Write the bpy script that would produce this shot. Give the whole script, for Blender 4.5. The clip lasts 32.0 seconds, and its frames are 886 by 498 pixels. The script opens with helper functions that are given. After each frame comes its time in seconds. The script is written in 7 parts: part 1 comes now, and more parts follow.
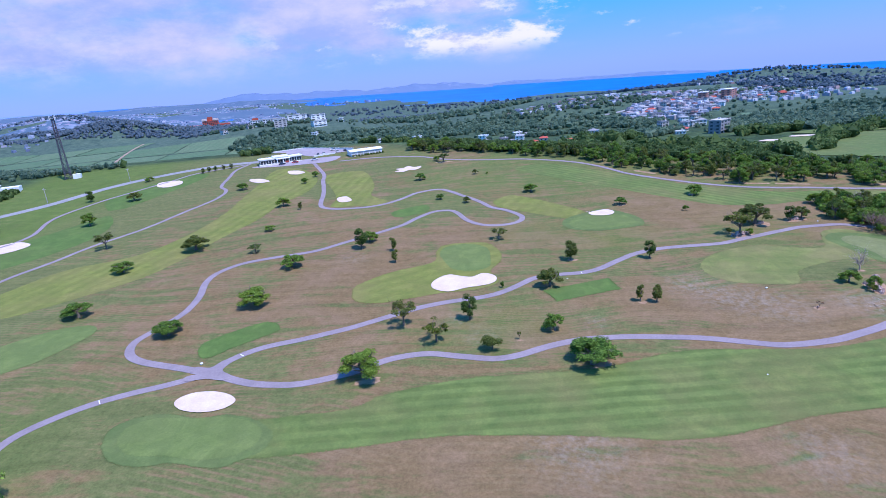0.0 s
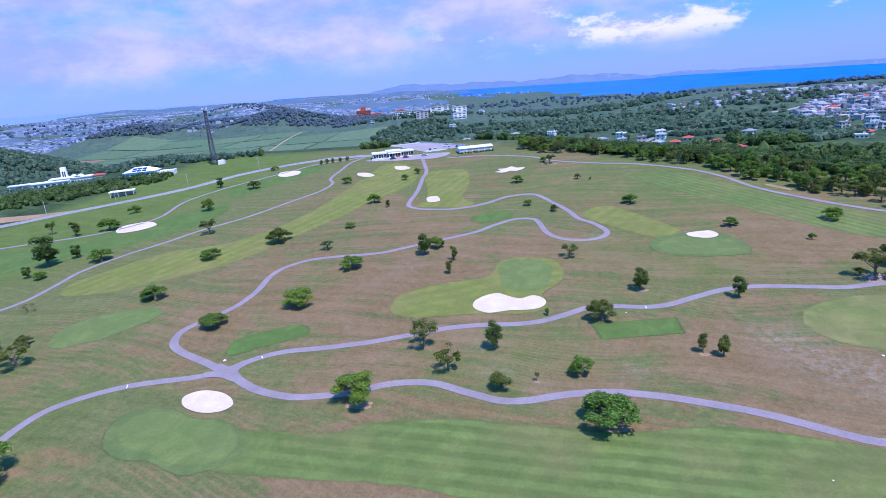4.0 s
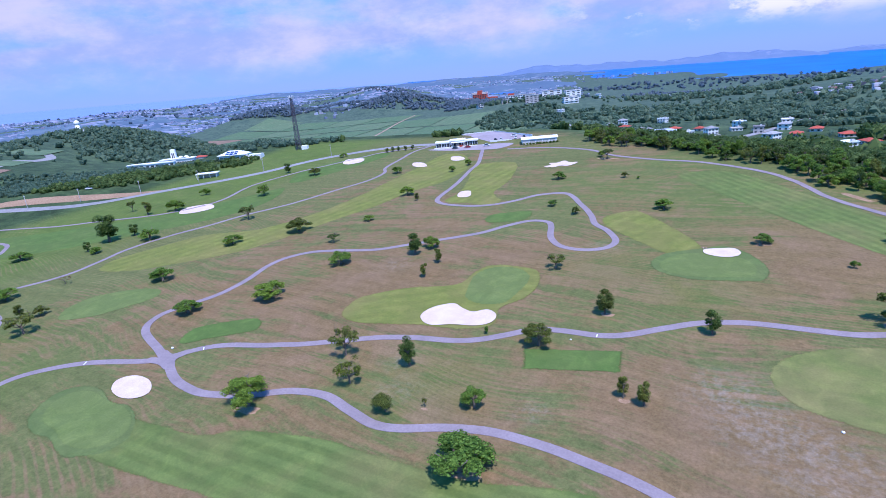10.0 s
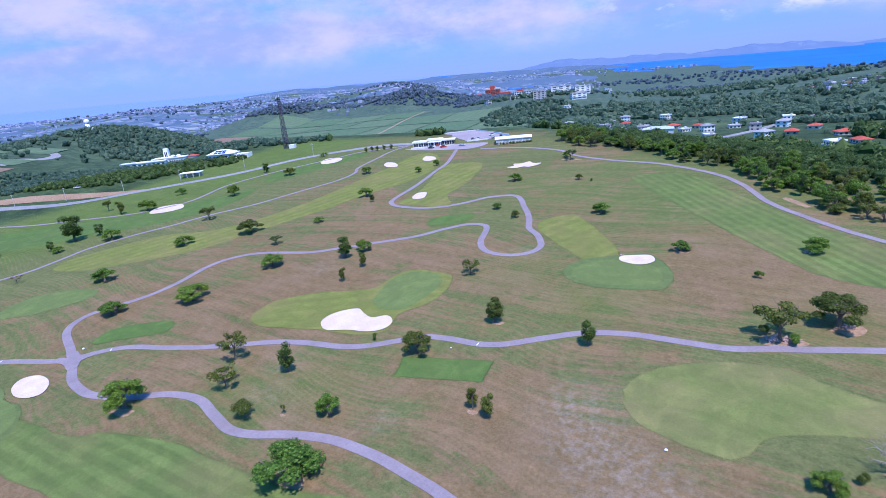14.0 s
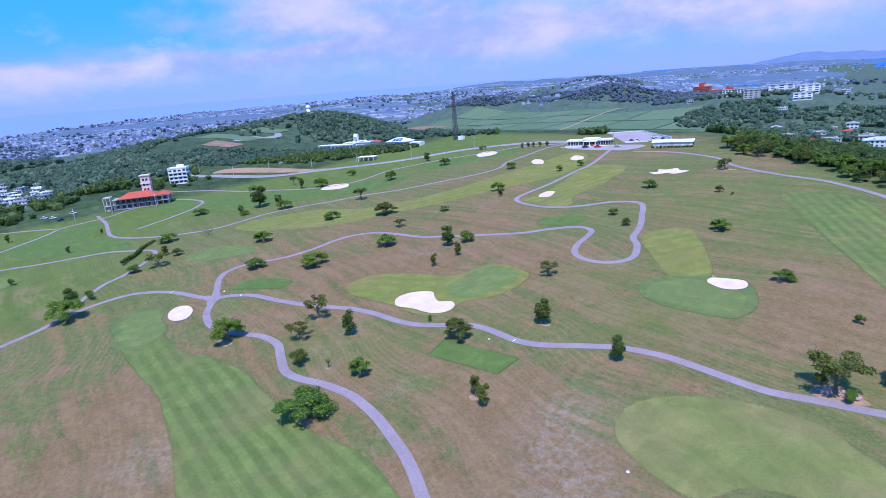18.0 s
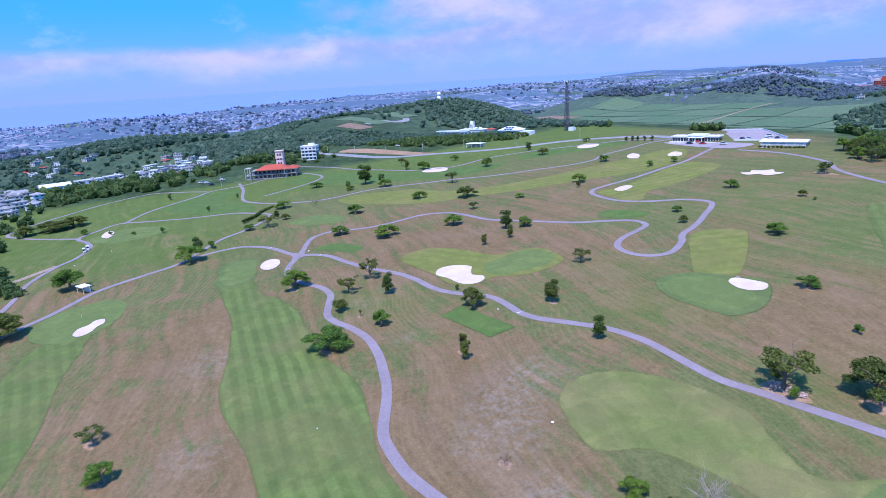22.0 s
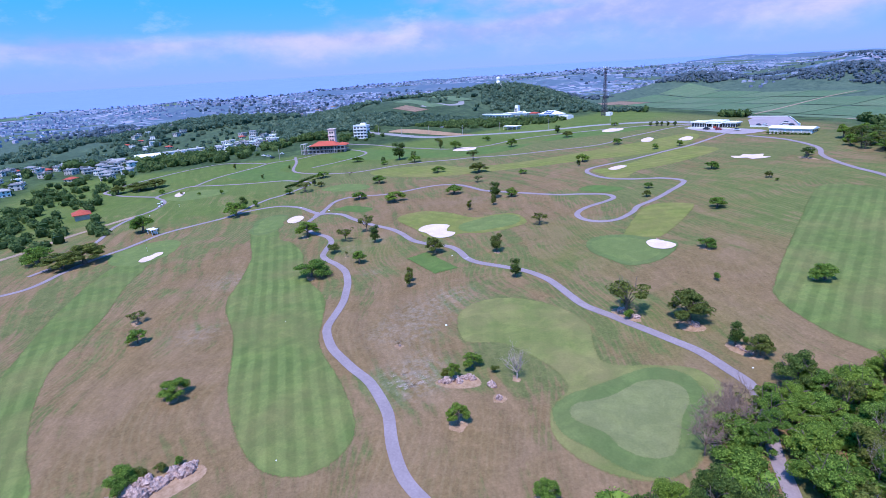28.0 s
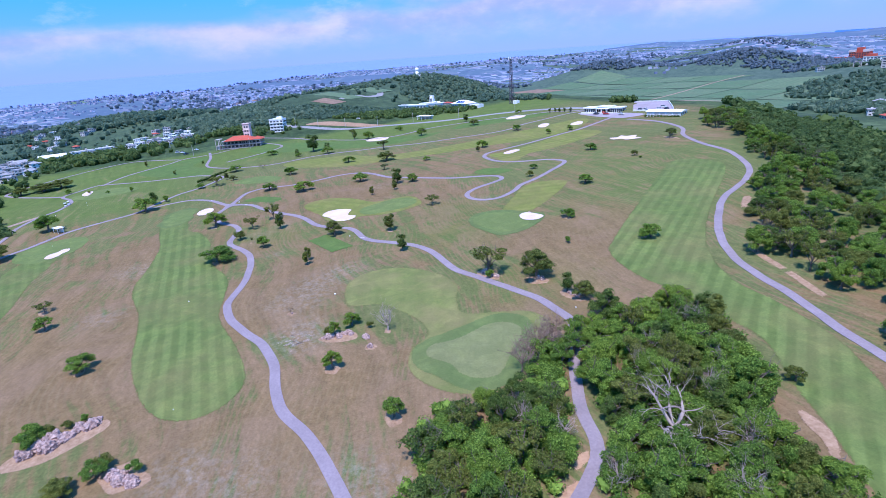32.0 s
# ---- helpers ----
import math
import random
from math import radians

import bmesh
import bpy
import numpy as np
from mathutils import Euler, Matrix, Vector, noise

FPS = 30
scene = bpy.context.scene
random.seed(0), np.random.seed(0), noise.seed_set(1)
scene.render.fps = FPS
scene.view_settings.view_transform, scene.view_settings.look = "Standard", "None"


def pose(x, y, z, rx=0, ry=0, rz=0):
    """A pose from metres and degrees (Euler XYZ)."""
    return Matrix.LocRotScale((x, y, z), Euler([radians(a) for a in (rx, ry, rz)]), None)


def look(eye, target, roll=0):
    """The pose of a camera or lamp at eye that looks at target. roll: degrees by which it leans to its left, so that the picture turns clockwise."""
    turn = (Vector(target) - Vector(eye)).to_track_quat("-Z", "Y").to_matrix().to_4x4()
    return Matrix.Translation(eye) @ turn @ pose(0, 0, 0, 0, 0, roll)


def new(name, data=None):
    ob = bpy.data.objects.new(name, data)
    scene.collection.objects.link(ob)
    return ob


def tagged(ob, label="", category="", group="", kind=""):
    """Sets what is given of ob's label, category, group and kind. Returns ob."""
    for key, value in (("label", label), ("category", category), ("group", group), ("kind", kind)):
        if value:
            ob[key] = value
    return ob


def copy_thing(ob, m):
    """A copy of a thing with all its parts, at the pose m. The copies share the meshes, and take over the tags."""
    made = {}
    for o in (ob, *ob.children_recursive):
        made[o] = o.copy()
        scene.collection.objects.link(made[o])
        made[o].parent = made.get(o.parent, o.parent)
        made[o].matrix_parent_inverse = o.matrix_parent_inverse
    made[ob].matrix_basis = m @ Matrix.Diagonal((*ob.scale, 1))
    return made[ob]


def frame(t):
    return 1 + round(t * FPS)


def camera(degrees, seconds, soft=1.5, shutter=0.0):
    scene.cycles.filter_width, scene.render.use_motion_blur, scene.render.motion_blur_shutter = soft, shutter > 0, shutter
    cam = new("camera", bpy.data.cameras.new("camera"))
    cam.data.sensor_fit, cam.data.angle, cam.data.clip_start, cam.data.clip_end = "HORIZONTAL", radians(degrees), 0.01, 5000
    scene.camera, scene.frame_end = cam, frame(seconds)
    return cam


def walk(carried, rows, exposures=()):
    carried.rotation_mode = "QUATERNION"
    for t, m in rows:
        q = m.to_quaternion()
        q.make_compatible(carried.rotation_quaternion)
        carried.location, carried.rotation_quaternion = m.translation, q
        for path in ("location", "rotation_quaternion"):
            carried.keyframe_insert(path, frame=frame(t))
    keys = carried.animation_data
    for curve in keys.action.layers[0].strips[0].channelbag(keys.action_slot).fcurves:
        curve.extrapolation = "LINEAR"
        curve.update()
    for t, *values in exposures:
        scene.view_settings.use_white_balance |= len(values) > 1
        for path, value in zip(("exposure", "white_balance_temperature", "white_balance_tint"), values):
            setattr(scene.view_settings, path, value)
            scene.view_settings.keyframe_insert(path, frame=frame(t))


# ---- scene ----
PATH = [
    (0, (0.20, -1.70, 50.60), (0.20, 94.24, 22.38), -5.10),
    (0.5, (3.45, 0.04, 50.78), (1.27, 95.94, 22.50), -5.36),
    (1, (6.74, 1.83, 50.95), (2.77, 97.66, 22.66), -5.54),
    (1.5, (10.06, 3.65, 51.10), (4.13, 99.39, 22.82), -5.62),
    (2, (13.38, 5.50, 51.22), (5.29, 101.09, 22.97), -5.59),
    (2.5, (16.67, 7.38, 51.31), (5.57, 102.69, 23.16), -5.47),
    (3, (19.98, 9.30, 51.38), (3.95, 103.97, 23.44), -5.30),
    (3.5, (23.37, 11.26, 51.42), (1.77, 104.89, 23.71), -5.10),
    (4, (26.79, 13.17, 51.45), (0.87, 105.75, 23.94), -4.93),
    (4.5, (30.03, 15.12, 51.51), (0.26, 106.55, 24.05), -4.87),
    (6.5, (43.06, 22.82, 51.77), (3.03, 110.13, 24.00), -4.79),
    (7, (46.34, 24.77, 51.78), (4.73, 111.31, 23.87), -4.81),
    (8, (53.06, 28.83, 51.68), (9.07, 114.11, 23.53), -4.96),
    (9, (59.92, 32.96, 51.55), (14.11, 117.23, 23.26), -5.18),
    (10, (66.81, 37.10, 51.64), (19.65, 120.54, 23.12), -5.42),
    (11, (73.88, 41.13, 51.79), (25.66, 123.89, 23.03), -5.60),
    (12, (80.91, 45.14, 51.90), (31.82, 127.32, 22.97), -5.74),
    (13, (87.94, 48.97, 51.91), (38.18, 130.70, 22.84), -5.83),
    (13.5, (91.53, 50.80, 51.88), (41.15, 132.16, 22.83), -5.84),
    (17, (116.88, 63.66, 51.52), (50.88, 133.42, 23.63), -5.35),
    (17.5, (120.70, 65.37, 51.53), (49.33, 129.77, 23.99), -5.06),
    (18, (124.60, 67.02, 51.56), (48.13, 125.47, 24.42), -4.66),
    (18.5, (128.54, 68.61, 51.59), (48.08, 121.59, 24.77), -4.24),
    (19, (132.48, 70.21, 51.61), (48.88, 118.18, 24.96), -3.88),
    (19.5, (136.45, 71.86, 51.61), (50.56, 115.58, 24.92), -3.60),
    (20, (140.36, 73.62, 51.60), (53.32, 114.91, 24.78), -3.44),
    (20.5, (144.21, 75.49, 51.59), (56.41, 115.01, 24.60), -3.39),
    (21, (148.04, 77.37, 51.58), (59.92, 116.06, 24.41), -3.42),
    (22, (155.54, 81.03, 51.54), (67.04, 118.57, 24.00), -3.55),
    (23, (163.32, 84.52, 51.41), (74.04, 119.86, 23.49), -3.57),
    (24, (171.03, 87.85, 51.26), (81.11, 121.28, 23.05), -3.54),
    (24.5, (174.87, 89.43, 51.17), (84.75, 122.21, 22.79), -3.53),
    (26.5, (190.10, 95.52, 50.76), (98.99, 124.81, 21.75), -3.32),
    (27, (193.96, 96.95, 50.64), (102.46, 124.86, 21.51), -3.26),
    (27.5, (197.85, 98.34, 50.53), (105.97, 124.82, 21.27), -3.20),
    (28, (201.79, 99.71, 50.42), (109.39, 124.25, 21.07), -3.16),
    (28.5, (205.80, 101.10, 50.33), (113.23, 124.72, 20.81), -3.10),
    (29, (209.74, 102.44, 50.28), (117.09, 125.49, 20.55), -3.10),
    (29.5, (213.46, 103.69, 50.28), (121.06, 127.33, 20.25), -3.17),
    (30, (216.81, 104.76, 50.34), (125.17, 130.84, 19.95), -3.30),
    (30.5, (219.63, 105.60, 50.45), (129.21, 135.21, 19.69), -3.48),
    (31, (221.92, 106.28, 50.60), (132.16, 137.57, 19.55), -3.68),
    (31.5, (223.76, 106.92, 50.77), (134.72, 139.97, 19.47), -3.88),
    (32, (225.33, 107.58, 50.96), (137.07, 142.43, 19.41), -4.10),
]

cam = camera(77.47, 32.0, soft=0.3)
walk(cam, [(t, look(eye, target, roll)) for t, eye, target, roll in PATH], exposures=[(0.0, 0.31, 5600, 22.0), (29.0, 0.32, 5600, 22.0), (32.0, 0.42, 5600, 22.0)])

# ---- light ----
SUN_EL, SUN_AZ = 64.0, 130.0
world = bpy.data.worlds.new("world")
scene.world = world
world.use_nodes = True
wn, wl = world.node_tree.nodes, world.node_tree.links
wn.clear()
sky_tex = wn.new("ShaderNodeTexSky")
sky_tex.sky_type = "NISHITA"
sky_tex.sun_disc = False
sky_tex.sun_elevation, sky_tex.sun_rotation = radians(SUN_EL), radians(SUN_AZ)
sky_tex.dust_density, sky_tex.ozone_density, sky_tex.air_density = 0.3, 3.0, 1.2
sky_bg, sky_out = wn.new("ShaderNodeBackground"), wn.new("ShaderNodeOutputWorld")
sky_bg.inputs["Strength"].default_value = 0.12
# clouds: broken banks, flattened towards the horizon
coord = wn.new("ShaderNodeTexCoord")
split = wn.new("ShaderNodeSeparateXYZ")
wl.new(coord.outputs["Generated"], split.inputs[0])


def sky_math(op, a, b=None):
    n = wn.new("ShaderNodeMath")
    n.operation = op
    for sock, v in zip(n.inputs, (a, b)):
        if isinstance(v, (int, float)):
            sock.default_value = v
        elif v is not None:
            wl.new(v, sock)
    return n.outputs[0]


def sky_ramp(src, lo, hi):
    n = wn.new("ShaderNodeMapRange")
    n.interpolation_type = "SMOOTHSTEP"
    wl.new(src, n.inputs[0])
    n.inputs[1].default_value, n.inputs[2].default_value = lo, hi
    return n.outputs[0]


def sky_noise(scale, detail, rough, vec):
    n = wn.new("ShaderNodeTexNoise")
    n.inputs["Scale"].default_value, n.inputs["Detail"].default_value, n.inputs["Roughness"].default_value = scale, detail, rough
    wl.new(vec, n.inputs["Vector"])
    return n.outputs[0]


def sky_mix(fac, a, b):
    n = wn.new("ShaderNodeMix")
    n.data_type = "RGBA"
    for sock, v in ((n.inputs[0], fac), (n.inputs[6], a), (n.inputs[7], b)):
        if isinstance(v, (int, float)):
            sock.default_value = v
        elif isinstance(v, tuple):
            sock.default_value = (*v, 1)
        else:
            wl.new(v, sock)
    return n.outputs[2]


up = sky_math("MAXIMUM", split.outputs[2], 0.0)
flat = wn.new("ShaderNodeCombineXYZ")
lift = sky_math("ADD", up, 0.16)
wl.new(sky_math("DIVIDE", split.outputs[0], lift), flat.inputs[0])
wl.new(sky_math("DIVIDE", split.outputs[1], lift), flat.inputs[1])
stretched = wn.new("ShaderNodeMapping")
stretched.inputs["Scale"].default_value = (1.0, 1.0, 2.2)
stretched.inputs["Location"].default_value = (0.35, 0.2, 0.0)
wl.new(coord.outputs["Generated"], stretched.inputs[0])
banks = sky_noise(0.55, 5, 0.55, flat.outputs[0])
puffs = sky_noise(5.0, 8, 0.6, stretched.outputs[0])
# the large bank lies over the north-west
toward = sky_math("ADD", sky_math("MULTIPLY", split.outputs[0], -0.5), sky_math("MULTIPLY", split.outputs[1], 0.866))
bank_side = sky_math("MULTIPLY", sky_ramp(toward, 0.55, 0.98), 0.27)
cover = sky_math("ADD", sky_math("ADD", sky_math("MULTIPLY", banks, 0.62), sky_math("MULTIPLY", puffs, 0.36)), bank_side)
rough_up = sky_math("ADD", up, sky_math("MULTIPLY", sky_math("SUBTRACT", puffs, 0.5), 0.10))
west_low = sky_math("MULTIPLY", sky_ramp(sky_math("MULTIPLY", split.outputs[0], -1.0), 0.25, 0.75), sky_math("SUBTRACT", 1.0, sky_ramp(rough_up, 0.055, 0.105)))
cover = sky_math("ADD", cover, sky_math("MULTIPLY", west_low, 0.24))
cloud = sky_math("MULTIPLY", sky_ramp(cover, 0.54, 0.74), sky_ramp(rough_up, 0.025, 0.085))
heap = sky_math("MULTIPLY", sky_ramp(sky_math("ADD", sky_math("MULTIPLY", split.outputs[0], 0.09), sky_math("MULTIPLY", split.outputs[1], 0.99)), 0.965, 0.992), 0.075)
low = sky_math("MULTIPLY", sky_ramp(sky_math("ADD", sky_noise(8.0, 9, 0.64, stretched.outputs[0]), heap), 0.56, 0.68), sky_math("MULTIPLY", sky_ramp(up, 0.04, 0.07), sky_math("SUBTRACT", 1.0, sky_ramp(up, 0.10, 0.17))))
# the row of heaped clouds stands over the sea in the north
over_sea = sky_ramp(sky_math("ADD", sky_math("MULTIPLY", split.outputs[0], 0.14), sky_math("MULTIPLY", split.outputs[1], 0.99)), 0.90, 0.965)
low = sky_math("MULTIPLY", low, sky_math("ADD", sky_math("MULTIPLY", over_sea, 0.85), 0.15))
shade = sky_ramp(sky_noise(5.5, 8, 0.62, stretched.outputs[0]), 0.36, 0.66)
blue = sky_mix(sky_math("SUBTRACT", 1.0, sky_ramp(up, 0.0, 0.15)), (0.14, 3.0, 8.2), (1.5, 2.75, 8.1))
clear = sky_mix(0.85, sky_tex.outputs[0], blue)
cloud_col = sky_mix(shade, (2.7, 3.3, 7.8), (4.8, 4.55, 8.0))
veil = sky_mix(sky_math("MULTIPLY", cloud, 0.94), clear, cloud_col)
veil = sky_mix(low, veil, (6.4, 6.2, 7.4))
wl.new(veil, sky_bg.inputs[0])
wl.new(sky_bg.outputs[0], sky_out.inputs[0])
sun = new("sun", bpy.data.lights.new("sun", "SUN"))
sun.data.energy, sun.data.angle, sun.data.color = 4.0, radians(0.53), (1.0, 0.95, 0.88)
sun_from = Vector((math.sin(radians(SUN_AZ)) * math.cos(radians(SUN_EL)), math.cos(radians(SUN_AZ)) * math.cos(radians(SUN_EL)), math.sin(radians(SUN_EL))))
sun.matrix_world = look((0, 0, 300), Vector((0, 0, 300)) - sun_from)

# ---- helpers of this scene ----

rng = np.random.default_rng(7)


def smooth01(t):
    t = np.clip(t, 0.0, 1.0)
    return t * t * (3 - 2 * t)


def course(x, y):
    """The slope that the golf course lies on."""
    x, y = np.clip(x, -330, 300), np.clip(y, -80, 400)
    u, v = x / 200, (y - 150) / 200
    z = -4.594 + 11.552 * v + 3.167 * v * v - 2.36 * u + 1.957 * u * v - 0.14 * u * u
    return z + 0.25 * np.sin(x / 29.0 + 1.3 * np.sin(y / 41.0)) * np.sin(y / 33.0 + x / 71.0)


# round hills: centre, radius, height of the top
HILLS = [
    (-340, 310, 150, 9), (-570, 270, 240, 20), (-640, 430, 160, 26), (-590, 500, 150, 21), (-620, 270, 140, 23), (-470, 245, 110, 19), (-560, 185, 110, 17), (-430, 150, 100, 9), (-330, 170, 70, 3), (-345, 326, 110, 10), (-290, 360, 90, 13.5),
    (-690, 15, 190, 8), (-770, -110, 200, -6), (-917, 1024, 190, 26), (-520, 1150, 460, -2), (-645, 1150, 150, 36), (-487, 1262, 220, 7), (-265, 1010, 220, 9),
    (-350, 960, 130, 5), (-960, 1380, 300, 24), (-1214, 1900, 300, 62), (-20, 1060, 320, -10), (260, 1010, 320, 6), (520, 1180, 380, 4), (820, 1350, 360, 2), (1220, 1950, 420, 12),
    (-1250, 750, 260, 8), (-1700, -200, 300, 20), (-1500, 420, 300, 14), (-1700, 1100, 360, 42),
]
FAR_X, FAR_Y = 110.0, 55.0


def far_lift(x, y):
    """The far land rises from the bay in the north-east to the plain in the west."""
    r, az = np.hypot(x - FAR_X, y - FAR_Y), np.arctan2(FAR_X - x, y - FAR_Y)
    return r * np.radians(1.35 * np.sin(az) + 0.3 * np.cos(az)) * smooth01((r - 700) / 2400)


def plain(x, y):
    r = np.hypot(x - FAR_X, y - FAR_Y)
    return far_lift(x, y) + np.maximum(-52 + 0.0135 * r, -12 - 9.5 * smooth01((r - 350) / 550))


def base_height(x, y):
    north_east = ((x - 14) * 0.561 + (y - 345) * 0.828 - 16) / 110
    d = np.maximum(np.maximum(north_east, (-300 - x) / 170), np.maximum((-75 - y) / 160, np.maximum((x - 300) / 200, (y - 420) / 145)))
    m = smooth01(d)
    r = np.hypot(x - FAR_X, y - FAR_Y)
    roll = smooth01((r - 600) / 900)
    low = plain(x, y) + roll * (4 * np.sin(x / 170 + 2 * np.sin(y / 340)) * np.sin(y / 210 + 0.7) + 2 * np.sin(x / 67 + y / 91))
    return course(x, y) * (1 - m) + low * m


AMPS = []
for hx, hy, hr, top in HILLS:
    z0 = float(base_height(np.float64(hx), np.float64(hy))) + sum(a * math.exp(-((hx - px) ** 2 + (hy - py) ** 2) / (2 * pr * pr / 4)) for px, py, pr, a in AMPS)
    AMPS.append((hx, hy, hr, top - z0))


def west_shore(az):
    return np.interp(az, (40, 52, 63, 69, 75, 80, 84, 93, 106, 130), (3850, 3300, 2900, 2830, 2740, 2640, 2520, 2350, 2160, 2000)) + 40 * np.sin(az / 2.1) + 25 * np.sin(az / 0.9)


def sea_mask(x, y):
    dx, dy = x - FAR_X, y - FAR_Y
    r, az = np.hypot(dx, dy), np.degrees(np.arctan2(-dx, dy))
    coast = 2250 + 120 * np.sin(az / 2.3) + 800 * smooth01((az - 2) / 9)
    bay = smooth01((r - coast) / 160) * smooth01((15 - az) / 4) * smooth01((az + 75) / 8)
    shore = west_shore(az)
    return np.maximum(bay, smooth01((r - shore) / 200))


def hgt(x, y):
    x, y = np.asarray(x, float), np.asarray(y, float)
    z = base_height(x, y)
    for px, py, pr, a in AMPS:
        e = ((x - px) ** 2 + (y - py) ** 2) / (pr * pr / 2)
        inside = (x > -262) & (x < 260) & (y > -40) & (y < 385)
        z = z + np.where(inside, 0, a * np.exp(-np.minimum(e, 40)) * smooth01(np.maximum(np.maximum(-262 - x, y - 385), np.maximum(x - 260, -40 - y)) / 60))
    return z - 16 * sea_mask(x, y)


def gz(x, y):
    return float(hgt(x, y))


def mesh_ob(name, verts, faces, material, parent=None, label="", smooth=False):
    me = bpy.data.meshes.new(name)
    me.from_pydata([tuple(v) for v in verts], [], [tuple(f) for f in faces])
    if material:
        me.materials.append(material)
    if smooth:
        me.polygons.foreach_set("use_smooth", [True] * len(me.polygons))
    me.update()
    ob = new(name, me)
    ob.parent = parent
    if label:
        tagged(ob, label)
    return ob


def part(name, bm, material, parent, label=""):
    me = bpy.data.meshes.new(name)
    bm.to_mesh(me)
    bm.free()
    me.materials.append(material)
    ob = new(name, me)
    ob.parent = parent
    if label:
        tagged(ob, label)
    return ob


def empty(name, m, label, category, group="", kind=""):
    ob = new(name)
    ob.matrix_basis = m
    ob.empty_display_size = 0.2
    return tagged(ob, label, category, group, kind)


def box(bm, x0, x1, y0, y1, z0, z1):
    v = [bm.verts.new((x, y, z)) for z in (z0, z1) for x, y in ((x0, y0), (x1, y0), (x1, y1), (x0, y1))]
    for f in ((3, 2, 1, 0), (4, 5, 6, 7), (0, 1, 5, 4), (1, 2, 6, 5), (2, 3, 7, 6), (3, 0, 4, 7)):
        bm.faces.new([v[i] for i in f])
    return bm


def boxes(*rows):
    bm = bmesh.new()
    for row in rows:
        box(bm, *row)
    return bm


def closed_spline(pts, n=6):
    out, k = [], len(pts)
    for i in range(k):
        p0, p1, p2, p3 = (Vector(pts[(i + j - 1) % k]) for j in range(4))
        for s in range(n):
            t = s / n
            out.append(0.5 * (2 * p1 + (p2 - p0) * t + (2 * p0 - 5 * p1 + 4 * p2 - p3) * t * t + (3 * p1 - p0 - 3 * p2 + p3) * t ** 3))
    return out


def open_spline(pts, step=1.6):
    out, k = [], len(pts)
    for i in range(k - 1):
        p0, p1, p2, p3 = (Vector(pts[min(max(i + j - 1, 0), k - 1)]) for j in range(4))
        n = max(2, int((p2 - p1).length / step))
        for s in range(n):
            t = s / n
            out.append(0.5 * (2 * p1 + (p2 - p0) * t + (2 * p0 - 5 * p1 + 4 * p2 - p3) * t * t + (3 * p1 - p0 - 3 * p2 + p3) * t ** 3))
    return out + [Vector(pts[-1])]


def inside_poly(px, py, poly):
    c = np.zeros(np.shape(px), bool)
    n = len(poly)
    for i in range(n):
        (x1, y1), (x2, y2) = poly[i][:2], poly[i - 1][:2]
        hit = ((y1 > py) != (y2 > py)) & (px < (x2 - x1) * (py - y1) / (y2 - y1 + 1e-12) + x1)
        c ^= hit
    return c


# ---- materials ----
def node_mat(name):
    m = bpy.data.materials.new(name)
    m.use_nodes = True
    nt = m.node_tree
    return m, nt.nodes, nt.links, nt.nodes["Principled BSDF"]


def ramp(nodes, links, src, stops):
    r = nodes.new("ShaderNodeValToRGB")
    els = r.color_ramp.elements
    while len(els) < len(stops):
        els.new(0.5)
    for e, (p, c) in zip(els, stops):
        e.position, e.color = p, (*c, 1)
    links.new(src, r.inputs[0])
    return r.outputs[0]


def noise_tex(nodes, links, scale, detail=4, rough=0.55, coord=None, distort=0.0):
    n = nodes.new("ShaderNodeTexNoise")
    n.inputs["Scale"].default_value, n.inputs["Detail"].default_value = scale, detail
    n.inputs["Roughness"].default_value, n.inputs["Distortion"].default_value = rough, distort
    if coord is not None:
        links.new(coord, n.inputs["Vector"])
    return n.outputs[0]


def place(nodes):
    return nodes.new("ShaderNodeNewGeometry").outputs["Position"]


def blend(nodes, links, fac, a, b, how="MIX"):
    m = nodes.new("ShaderNodeMix")
    m.data_type, m.blend_type = "RGBA", how
    for sock, v in ((m.inputs[0], fac), (m.inputs[6], a), (m.inputs[7], b)):
        if isinstance(v, (int, float)):
            sock.default_value = v
        elif isinstance(v, tuple):
            sock.default_value = (*v, 1)
        else:
            links.new(v, sock)
    return m.outputs[2]


def maths(nodes, links, op, a, b=None, clamp=False):
    m = nodes.new("ShaderNodeMath")
    m.operation, m.use_clamp = op, clamp
    for sock, v in zip(m.inputs, (a, b)):
        if v is None:
            continue
        if isinstance(v, (int, float)):
            sock.default_value = v
        else:
            links.new(v, sock)
    return m.outputs[0]


def bump(nodes, links, bsdf, src, strength, dist):
    b = nodes.new("ShaderNodeBump")
    b.inputs["Strength"].default_value, b.inputs["Distance"].default_value = strength, dist
    links.new(src, b.inputs["Height"])
    links.new(b.outputs[0], bsdf.inputs["Normal"])


def attr(nodes, name):
    a = nodes.new("ShaderNodeAttribute")
    a.attribute_name = name
    return a.outputs["Fac"]


